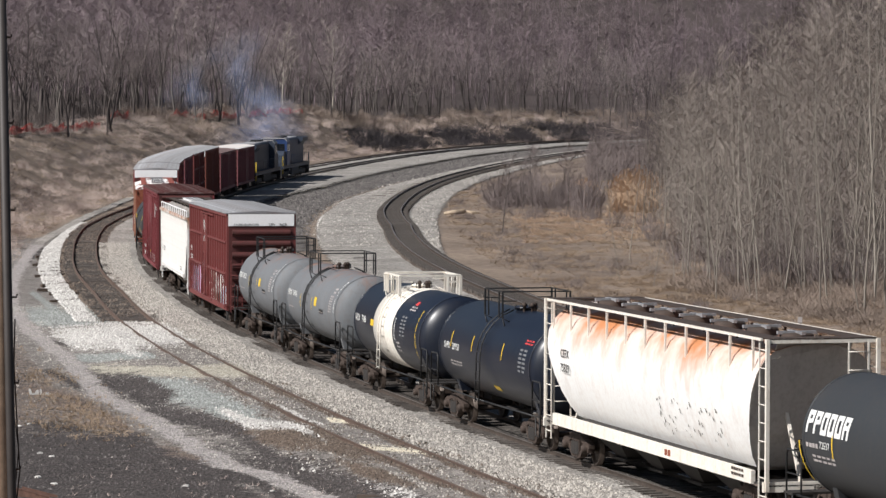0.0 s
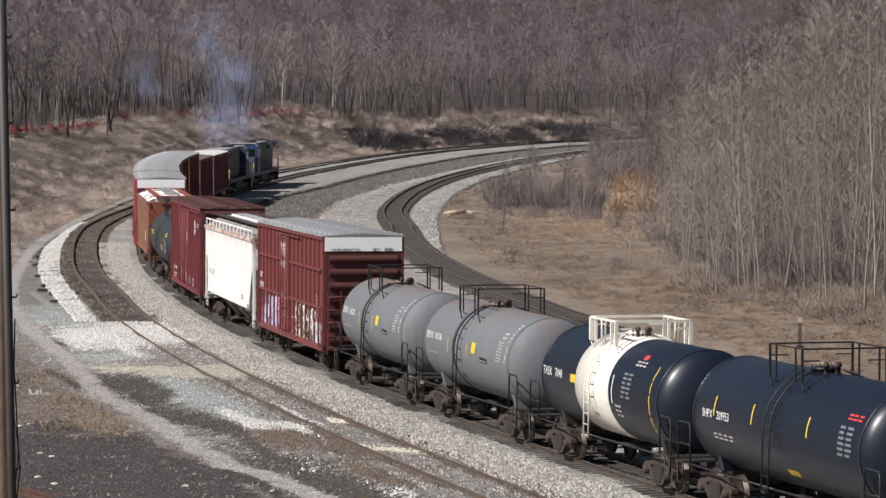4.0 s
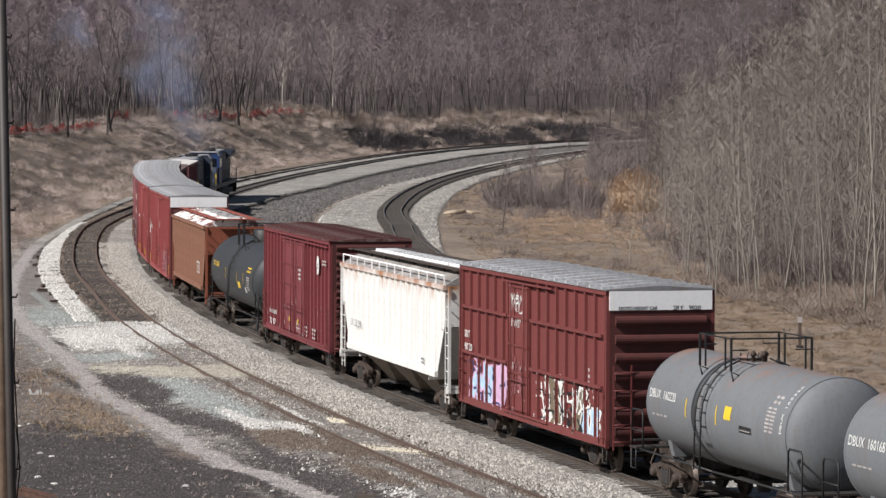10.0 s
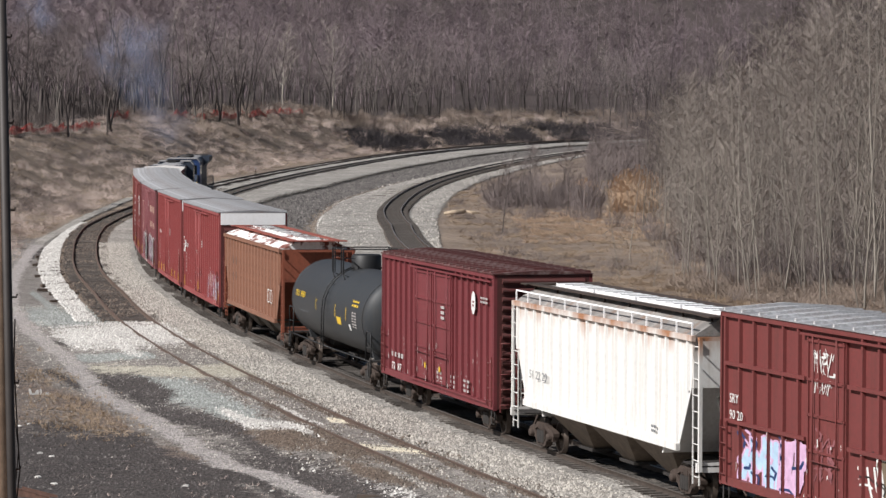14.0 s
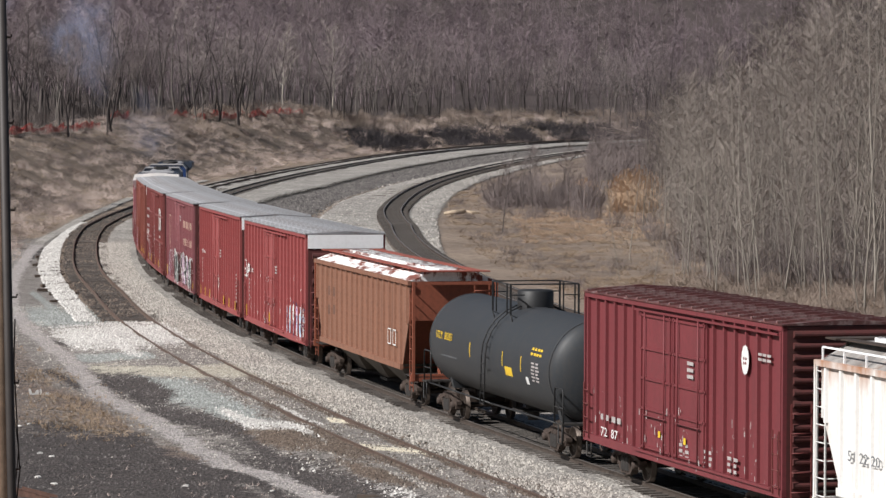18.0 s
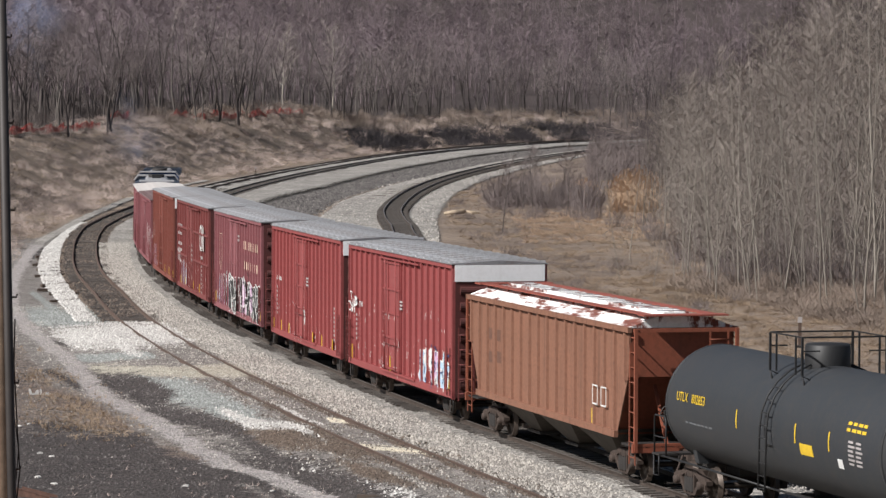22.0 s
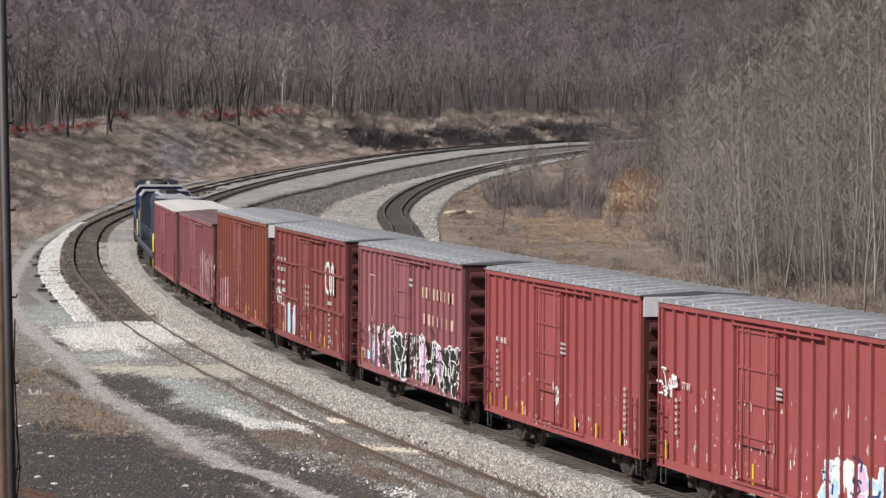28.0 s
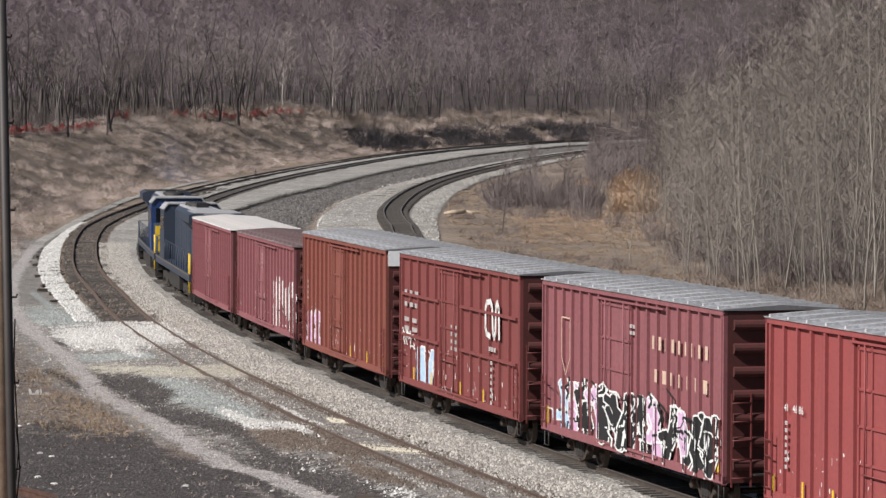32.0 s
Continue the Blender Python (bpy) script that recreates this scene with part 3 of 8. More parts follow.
M_PINK = plain("pink_lilac_spray", (0.62, 0.40, 0.58), 0.6, 0.0, 0.2)
M_TAN = plain("olive_spray", (0.17, 0.13, 0.09), 0.6, 0.0, 0.2)
M_OCHRE = plain("pale_ochre_marking", (0.60, 0.43, 0.33), 0.6, 0.0, 0.2)
M_BLUE = plain("dark_blue_paint", (0.018, 0.045, 0.14), 0.45, 0.0, 0.2)
M_LOCOGREY = paint("blue_grey_loco_paint", (0.036, 0.048, 0.072), (0.04, 0.04, 0.04), 0.35, 0.5, 0.5)
M_LOCOROOF = paint("sooty_silver_roof", (0.34, 0.34, 0.35), (0.05, 0.05, 0.05), 0.6, 0.5, 0.2)
M_GLASS = plain("dark_window_glass", (0.012, 0.014, 0.017), 0.08, 0.0, 0.1)

TRAIN, WHEELS = [], []
CACHE = {}
WHEEL_R = 0.46


def cached(key, make):
    if key not in CACHE:
        CACHE[key] = make().mesh(key.split(":")[0])
    return CACHE[key]


def put(name, key, make, material, parent, loc=(0, 0, 0), rot=(0, 0, 0), label=""):
    ob = part(name, cached(key, make), material, parent, label)
    ob.matrix_basis = pose(*loc, *rot)
    return ob


def lettering(text, size, material, parent, m, label="", name="lettering", stretch=1.0, extrude=0.002):
    cu = bpy.data.curves.new("lettering", "FONT")
    cu.body, cu.size, cu.extrude, cu.resolution_u = text, size, extrude, 2
    tmp = bpy.data.objects.new("lettering", cu)
    me = bpy.data.meshes.new_from_object(tmp)
    bpy.data.objects.remove(tmp)
    me.transform(m @ Matrix.Diagonal((stretch, 1, 1, 1)))
    for i in range(len(me.materials)):
        me.materials.pop()
    return tagged(part(name, me, material, parent), label, kind="stuff")


def bars(parent, x, z, w, h, y, material=None, rows=1, cols=1, gap=0.3, name="stencil", label="unreadable stencilled lines"):
    """Unreadable writing as plain bars on the sunny side."""
    sh = Shape()
    rng = random.Random(int(abs(x * 100) + abs(z * 1000)))
    if cols == 1 and rows > 3:
        w *= 0.6
    ch, cw = h / rows, w / cols
    for r in range(rows):
        for c in range(cols):
            x0 = x + c * cw
            sh.box(x0, x0 + cw * (1 - gap * (0.5 + rng.random() * 0.45)), y - 0.004, y + 0.004, z + r * ch, z + r * ch + ch * 0.55)
    ob = part(name, sh, material or M_STENCIL, parent)
    return tagged(ob, label, kind="stuff") if rows * cols > 1 else tagged(ob, label)


def chips(parent, x0, x1, z0, z1, y, n, seed, ribs=(), rib_y=None, material=None):
    """Peeled flecks of paint and scrawled chalk ticks, low on a car's side."""
    rng = random.Random(seed)
    sh = Shape()
    for _ in range(n):
        x, z = x0 + (x1 - x0) * rng.random(), z0 + (z1 - z0) * rng.random() ** 1.6
        w, h = 0.02 + 0.06 * rng.random() ** 2, 0.04 + 0.22 * rng.random() ** 2
        yy = y
        for r in ribs:
            if r[0] - 0.02 < x < r[1] + 0.02:
                yy, x = r[2] if len(r) > 2 else rib_y, min(max(x, r[0]), r[1] - w)
        sh.add([(x, yy - 0.003, z), (x + w, yy - 0.003, z + 0.02), (x + w * 0.7, yy - 0.003, z + h), (x - w * 0.1, yy - 0.003, z + h * 0.8)], [(0, 1, 2, 3)])
    return tagged(part("flaked_paint", sh, material or M_WHITE, parent), "flaked white specks in the paint", kind="stuff")


def wheelset():
    s = Shape()
    s.tube([(0, -0.98, 0), (0, 0.98, 0)], 0.075, 8)
    for k in (-1, 1):
        y = 0.75 * k
        prof = [(-0.075, 0.05), (-0.075, 0.12), (-0.02, 0.16), (-0.02, 0.36), (-0.065, 0.40), (-0.065, WHEEL_R), (0.045, WHEEL_R - 0.004), (0.045, WHEEL_R + 0.025), (0.07, WHEEL_R + 0.025), (0.07, 0.39), (0.02, 0.36), (0.02, 0.16), (0.06, 0.12), (0.06, 0.05)]
        s.lathe([(y - a * k, r) for a, r in prof], 20, "y")
        for q in range(3):   # spoke-like marks that show the turning
            a = q * 2.094
            s.box(-0.03, 0.03, y - 0.03, y + 0.03, 0.2, 0.34, Matrix.Rotation(a, 4, "Y"))
    return s


def sideframe():
    """A cast bogie side: top and bottom members, raked columns, open windows and axle boxes."""
    s = Shape()
    s.prism([(-1.22, 0.50), (-1.22, 0.60), (-1.0, 0.68), (-0.62, 0.72), (-0.42, 0.82), (0.42, 0.82), (0.62, 0.72), (1.0, 0.68), (1.22, 0.60), (1.22, 0.50), (0.66, 0.58), (0.36, 0.68), (-0.36, 0.68), (-0.66, 0.58)], -0.09, 0.09)
    s.prism([(-0.78, 0.56), (-0.66, 0.59), (-0.36, 0.30), (0.36, 0.30), (0.66, 0.59), (0.78, 0.56), (0.46, 0.22), (0.36, 0.17), (-0.36, 0.17), (-0.46, 0.22)], -0.10, 0.10)
    for x in (-0.30, 0.30):
        s.box(x - 0.05, x + 0.05, -0.10, 0.10, 0.28, 0.70)
    for x in (-0.89, 0.89):
        s.box(x - 0.19, x + 0.19, -0.07, 0.10, 0.36, 0.60)
        s.lathe([(-0.20, 0.0), (-0.20, 0.10), (-0.15, 0.12), (0.1, 0.14)], 12, "y", (x, 0, 0.47))
    return s


def springs():
    s = Shape()
    for x in (-0.2, 0.0, 0.2):
        s.lathe([(0.26, 0.09), (0.62, 0.09)], 8, "z", (x, -0.04, 0))
    return s


def truck(parent, x, axles=(-0.89, 0.89)):
    t = put("truck", "truck_bolster", lambda: Shape().box(-0.2, 0.2, -1.12, 1.12, 0.5, 0.78).box(-0.3, 0.3, -0.25, 0.25, 0.7, 0.92), M_TRUCK, parent, (x, 0, 0), label="rusty cast-steel bogie")
    for k in (-1, 1):
        put("side_frame", "side_frame", sideframe, M_TRUCK, t, (0, 1.02 * k, 0))
        put("spring_nest", "spring_nest", springs, M_STEEL, t, (0, 1.06 * k, 0))
    for a in axles:
        w = put("wheelset", "wheelset", wheelset, M_WHEEL, t, (a, 0, WHEEL_R))
        WHEELS.append((w, a))
    return t


def coupler_shape():
    s = Shape()
    s.box(-0.5, 0.18, -0.09, 0.09, 0.78, 0.96)
    s.prism([(0.12, -0.16), (0.42, -0.2), (0.50, -0.02), (0.40, 0.17), (0.12, 0.16)], 0.72, 1.02, "xy")
    s.tube([(0.05, -0.2, 0.9), (0.12, -0.4, 0.45), (0.4, -0.42, 0.35)], 0.03, 5)
    return s


def couplers(parent, half):
    put("coupler", "coupler", coupler_shape, M_TRUCK, parent, (half, 0, 0))
    put("coupler", "coupler", coupler_shape, M_TRUCK, parent, (-half, 0, 0), (0, 0, 180))


def ladder_shape(h, w=0.42, n=6, r=0.018):
    """Upright ladder in the xz plane, foot at z 0."""
    s = Shape()
    for k in (-1, 1):
        s.box(k * w / 2 - 0.02, k * w / 2 + 0.02, -0.015, 0.015, 0, h)
    for i in range(n):
        z = h * (i + 0.5) / n
        s.tube([(-w / 2, -0.01, z), (w / 2, -0.01, z)], r, 4)
    return s


def ladder(parent, loc, rot, h, material, w=0.42, n=6, name="ladder"):
    return put(name, "ladder:%.2f:%.2f:%d" % (h, w, n), lambda: ladder_shape(h, w, n), material, parent, loc, rot)


def end_brake(parent, x, y, z):
    s = Shape()
    s.lathe([(-0.02, 0.24), (0.02, 0.27), (0.04, 0.24), (-0.02, 0.24)], 16, "x")
    s.tube([(0, -0.25, 0), (0, 0.25, 0)], 0.02, 4)
    s.tube([(0, 0, -0.25), (0, 0, 0.25)], 0.02, 4)
    s.box(-0.14, -0.01, -0.12, 0.12, -0.3, 0.1)
    return put("brake_wheel", "brake_wheel", lambda: s, M_STEEL, parent, (x, y, z))


def spray(parent, letters, x0, x1, z0, z1, y, fill, line, ribs=(), rib_y=None, seed=1, fills=(), wild=4, ink2=None):
    """Sprayed lettering without readable words: rounded blobs with outline strokes, on the panel and over the posts."""
    rng = random.Random(seed)
    wide = 2.1      # letters are drawn much wider than tall
    lw, h = (x1 - x0) / letters / wide, z1 - z0
    layers = []

    def ribbon(mat, pts, w):
        for a, b in zip(pts[:-1], pts[1:]):
            layers.append((mat, quad(a, b, w)))
        for px, pz in pts:
            layers.append((mat, [(px + 0.5 * w * math.cos(q * 0.7854 + 0.4), pz + 0.5 * w * math.sin(q * 0.7854 + 0.4)) for q in range(8)]))

    for i in range(letters):
        cx, cz = x0 + lw * (i + 0.5), (z0 + z1) / 2 + (rng.random() - 0.5) * h * 0.12
        f = fills[i % len(fills)] if fills else fill
        tilt = rng.uniform(-0.25, 0.25)
        strokes = []
        for k in range(rng.choice((2, 3, 3))):
            if k == 0 or rng.random() < 0.5:    # an upright, bowed
                u = rng.uniform(-0.36, 0.36) * lw
                pts = [(cx + u + tilt * v * h + rng.uniform(-0.12, 0.12) * lw, cz + v * h * rng.uniform(0.85, 1.05)) for v in (-0.46, -0.18, 0.14, 0.46)]
            else:                               # a cross stroke or hook
                v = rng.uniform(-0.4, 0.4) * h
                pts = [(cx + u * lw + tilt * v, cz + v + rng.uniform(-0.22, 0.22) * h) for u in (-0.5, -0.15, 0.2, 0.52)]
            strokes.append(pts)
        fat = min(lw * 0.42, h * 0.24)
        if line:
            for pts in strokes:
                ribbon(line, pts, fat + 0.10 if f else fat * 0.30)
        if f:
            for pts in strokes:
                ribbon(f, pts, fat)
        for k in range(wild if line else 0):
            a = (cx + rng.uniform(-0.55, 0.55) * lw, cz + rng.uniform(-0.5, 0.5) * h)
            d = rng.choice((0.4, 1.2, 1.57, 1.9, 2.7)) + rng.uniform(-0.2, 0.2)
            ln = h * rng.uniform(0.12, 0.34)
            ink = line if k % 2 or not ink2 else ink2
            m_ = (a[0] + math.cos(d) * ln * 0.5 + 0.05, a[1] + math.sin(d) * ln * 0.5)
            ribbon(ink, [a, m_, (a[0] + math.cos(d + 0.3) * ln, a[1] + math.sin(d + 0.3) * ln)], rng.uniform(0.035, 0.075))
    layers = [(mat, [(x0 + (px - x0) * wide, max(pz, z0 - 0.02)) for px, pz in poly]) for mat, poly in layers]
    by = {}
    for k, (mat, poly) in enumerate(layers):
        by.setdefault(mat.name, (mat, []))[1].append((k, poly))
    for mat, polys in by.values():
        bm = bmesh.new()
        for level, lims in [(y, None)] + [(r[2] if len(r) > 2 else rib_y, r) for r in ribs]:
            tmp = bmesh.new()
            for k, poly in polys:
                if lims and (min(p[0] for p in poly) > lims[1] or max(p[0] for p in poly) < lims[0]):
                    continue
                vs = [tmp.verts.new((px, level - 0.003 - 0.00012 * k, pz)) for px, pz in poly]
                tmp.faces.new(vs)
            if lims:
                for co, no in ((lims[0], (-1, 0, 0)), (lims[1], (1, 0, 0))):
                    geom = tmp.verts[:] + tmp.edges[:] + tmp.faces[:]
                    if geom:
                        bmesh.ops.bisect_plane(tmp, geom=geom, plane_co=(co, 0, 0), plane_no=no, clear_outer=True)
            me = bpy.data.meshes.new("tmp")
            tmp.to_mesh(me)
            tmp.free()
            bm.from_mesh(me)
            bpy.data.meshes.remove(me)
        me = bpy.data.meshes.new("graffiti")
        bm.to_mesh(me)
        bm.free()
        tagged(part("graffiti", me, mat, parent), mat.name.replace("_", " ") + " graffiti", kind="stuff")


def quad(a, b, w):
    dx, dz = b[0] - a[0], b[1] - a[1]
    n = math.hypot(dx, dz) or 1.0
    ox, oz = -dz / n * w / 2, dx / n * w / 2
    ex, ez = dx / n * w * 0.3, dz / n * w * 0.3
    return [(a[0] + ox - ex, a[1] + oz - ez), (b[0] + ox + ex, b[1] + oz + ez), (b[0] - ox + ex, b[1] - oz + ez), (a[0] - ox - ex, a[1] - oz - ez)]


# ---- boxcars
def boxcar(near, far, H, paint_m, roof_m, label, posts=16, door=(-0.075, 0.19), doors=1, belts=(), white_end=True, sill_drop=0.0, end_ribs=6, roof_ribs=14, low=0.80):
    """A freight boxcar between two places on the line. The sunny side is -y, the end towards the camera +x."""
    L = near - far
    car = new("boxcar")
    tagged(car, label, "boxcar", "freight cars of the train")
    hw, rb = 1.43, 1.53
    half = L / 2
    body = Shape()
    body.box(-half + 0.06, half - 0.06, -hw, hw, low + 0.12, H - 0.03)
    part("body", body, paint_m, car)
    dx0, dx1 = (door[0] - door[1] / 2) * L, (door[0] + door[1] / 2) * L
    lims = []
    xs = [(-half + 0.25) + (L - 0.5) * i / (posts - 1) for i in range(posts)]
    ph = H - low - 0.30
    for k in (-1, 1):
        for x in xs:
            if dx0 - 0.05 < x < dx1 + 0.05 * 1:
                continue
            if k == -1:
                lims.append((x - 0.045, x + 0.045))
            put("side_post", "side_post:%.2f:%s" % (ph, paint_m.name), lambda: Shape().prism([(-0.062, 0.0), (-0.052, 0.085), (0.052, 0.085), (0.062, 0.0)], 0, ph, "xy"), paint_m, car, (x, k * hw, low + 0.18), (0, 0, 0 if k == 1 else 180))
        sh = Shape()
        sh.box(-half, half, min(k * hw, k * rb), max(k * hw, k * rb), H - 0.13, H)
        part("top_chord", sh, paint_m, car)
        sh = Shape()
        a, b = k * (hw - 0.02), k * (rb + 0.01)
        sh.prism([(-half, low + 0.22), (half, low + 0.22), (half, low + 0.03), (half * 0.62, low), (half * 0.45, low - sill_drop), (-half * 0.5, low - sill_drop), (-half * 0.68, low), (-half, low + 0.03)], min(a, b), max(a, b))
        part("side_sill", sh, paint_m, car)
        for z in belts:
            for u0, u1 in ((-half + 0.3, dx0 - 0.1), (dx1 + 0.1, half - 0.5)):
                sh = Shape().box(u0, u1, min(k * hw, k * (rb + 0.005)), max(k * hw, k * (rb + 0.005)), z, z + 0.09)
                part("belt_rail", sh, paint_m, car)
        dw = (dx1 - dx0) / doors
        for q in range(doors):
            x0 = dx0 + q * dw
            ys = sorted((k * (hw - 0.01), k * (rb - 0.03)))
            dz0, dz1 = low + 0.24, H - 0.28
            d = Shape().box(x0 + 0.03, x0 + dw - 0.03, ys[0], ys[1], dz0, dz1)
            dr = part("door", d, paint_m, car)
            yy = sorted((k * (rb - 0.03), k * (rb + 0.01)))
            for u in ((0.06, 0.94) if doors > 1 else (0.05, 0.33, 0.95)):
                part("door_stile", Shape().box(x0 + dw * u - 0.04, x0 + dw * u + 0.04, yy[0], yy[1], dz0, dz1), paint_m, dr)
            for v in (0.02, 0.30, 0.52, 0.74, 0.98):
                z = dz0 + (dz1 - dz0) * v
                part("door_rail", Shape().box(x0 + 0.05, x0 + dw - 0.05, yy[0], yy[1], z - 0.03, z + 0.03), paint_m, dr)
            rod = Shape()
            for u in (0.2, 0.8):
                rod.tube([(x0 + dw * u, k * (rb + 0.03), dz0 - 0.05), (x0 + dw * u, k * (rb + 0.03), dz1 + 0.05)], 0.022, 5)
            rod.tube([(x0 + dw * 0.15, k * (rb + 0.035), dz0 + 0.9), (x0 + dw * 0.85, k * (rb + 0.035), dz0 + 0.9)], 0.02, 4)
            part("lock_rod", rod, paint_m, dr)
        part("door_track", Shape().box(dx0 - 0.3, min(dx1 + (dx1 - dx0) + 0.2, half - 0.3), *sorted((k * (rb - 0.02), k * (rb + 0.045))), H - 0.25, H - 0.20), paint_m, car)
        part("door_runner", Shape().box(dx0 - 0.2, dx1 + (dx1 - dx0) * 0.9, *sorted((k * (rb - 0.02), k * (rb + 0.06))), low + 0.16, low + 0.22), paint_m, car)
    # roof with cross ridges
    sh = Shape()
    e = rb + 0.03
    sh.prism([(-e, H), (e, H), (e, H + 0.03), (0, H + 0.13), (-e, H + 0.03)], -half - 0.03, half + 0.03, "yz")
    part("roof", sh, roof_m, car)
    rib_m = M_GALVRIB if roof_m is M_GALV else roof_m
    for i in range(roof_ribs):
        x = -half + 0.35 + (L - 0.7) * i / (roof_ribs - 1)
        put("roof_rib", "roof_rib:%s" % rib_m.name, lambda: Shape().prism([(-e, 0.03), (0, 0.13), (e, 0.03), (e, 0.095), (0, 0.20), (-e, 0.095)], -0.05, 0.05, "yz"), rib_m, car, (x, 0, H))
    # ends with pressed horizontal ribs
    for k in (-1, 1):
        top = H - 0.52 if white_end else H - 0.02
        x = k * half
        part("end_wall", Shape().box(min(x - 0.06 * k, x), max(x - 0.06 * k, x), -hw, hw, low + 0.05, H - 0.02), M_SHADED_END, car)
        if white_end:
            part("end_panel", Shape().box(min(x, x + 0.03 * k), max(x, x + 0.03 * k), -hw - 0.02, hw + 0.02, H - 0.53, H - 0.01), M_WHITEP, car, "white excess-height end panel")
        pitch = (top - low - 0.25) / end_ribs
        rr = min(0.13, pitch * 0.3)
        for i in range(end_ribs):
            put("end_rib", "end_rib:%.3f" % rr, lambda: Shape().prism([(0, -rr), (0.07, -rr * 0.85), (0.115, -rr * 0.3), (0.115, rr * 0.2), (0.08, rr * 0.75), (0, rr)], -1.28, 1.28), M_SHADED_END, car, (x, 0, low + 0.2 + pitch * (i + 0.5)), (0, 0, 0 if k == 1 else 180))
        for j in (-1, 1):
            part("corner_post", Shape().box(min(x, x - 0.09 * k), max(x, x - 0.09 * k), min(j * hw, j * rb), max(j * hw, j * rb), low, H), paint_m, car)
        ladder(car, (x + 0.12 * k, -k * 1.1, low - 0.05), (0, 0, 90), 2.3, paint_m, 0.5, 5, "end_ladder")
        for j in (-1, 1):
            part("stirrup", Shape().tube([(x - 0.1 * k, j * 1.46, low + 0.05), (x - 0.1 * k, j * 1.46, low - 0.42), (x - 0.5 * k, j * 1.46, low - 0.42), (x - 0.5 * k, j * 1.46, low + 0.05)], 0.022, 5), M_STEEL, car)
        ladder(car, (x - 0.35 * k, -k * (rb + 0.04), low + 0.1), (0, 0, 0), 1.5, paint_m, 0.42, 4, "side_ladder")
        ladder(car, (x - 0.35 * k, k * (rb + 0.04), low + 0.1), (0, 0, 0), 1.5, paint_m, 0.42, 4, "side_ladder")
        part("crossover_step", Shape().box(min(x, x + 0.3 * k), max(x, x + 0.3 * k), -0.8, 0.8, 1.02, 1.06), M_STEEL, car)
        hose = Shape().tube([(x + 0.1 * k, 0.35, 0.85), (x + 0.35 * k, 0.33, 0.5), (x + 0.5 * k, 0.25, 0.6)], 0.025, 5)
        part("brake_hose", hose, M_BLACK, car)
    end_brake(car, half + 0.16, 0.55, 2.4)
    part("centre_sill", Shape().box(-half, half, -0.2, 0.2, 0.62, 1.0).box(-half * 0.4, half * 0.3, -1.0, 1.0, 0.72, 0.9), M_STEEL, car)
    part("brake_gear", Shape().tube([(-half * 0.3, -0.7, 0.55), (half * 0.45, -0.7, 0.6)], 0.025, 5).lathe([(-1.2, 0.0), (-1.2, 0.2), (-0.4, 0.2), (-0.4, 0.0)], 10, "x", (0, 0.75, 0.62)), M_STEEL, car)
    couplers(car, half + 0.35)
    tx = half - 2.45
    truck(car, tx)
    truck(car, -tx)
    TRAIN.append((car, (near + far) / 2 * 1.0011 - 0.1, tx))
    lims.append((dx0 + 0.03, dx1 - 0.03, -(rb + 0.012)))
    return car, lims, -hw, -(hw + 0.085), L


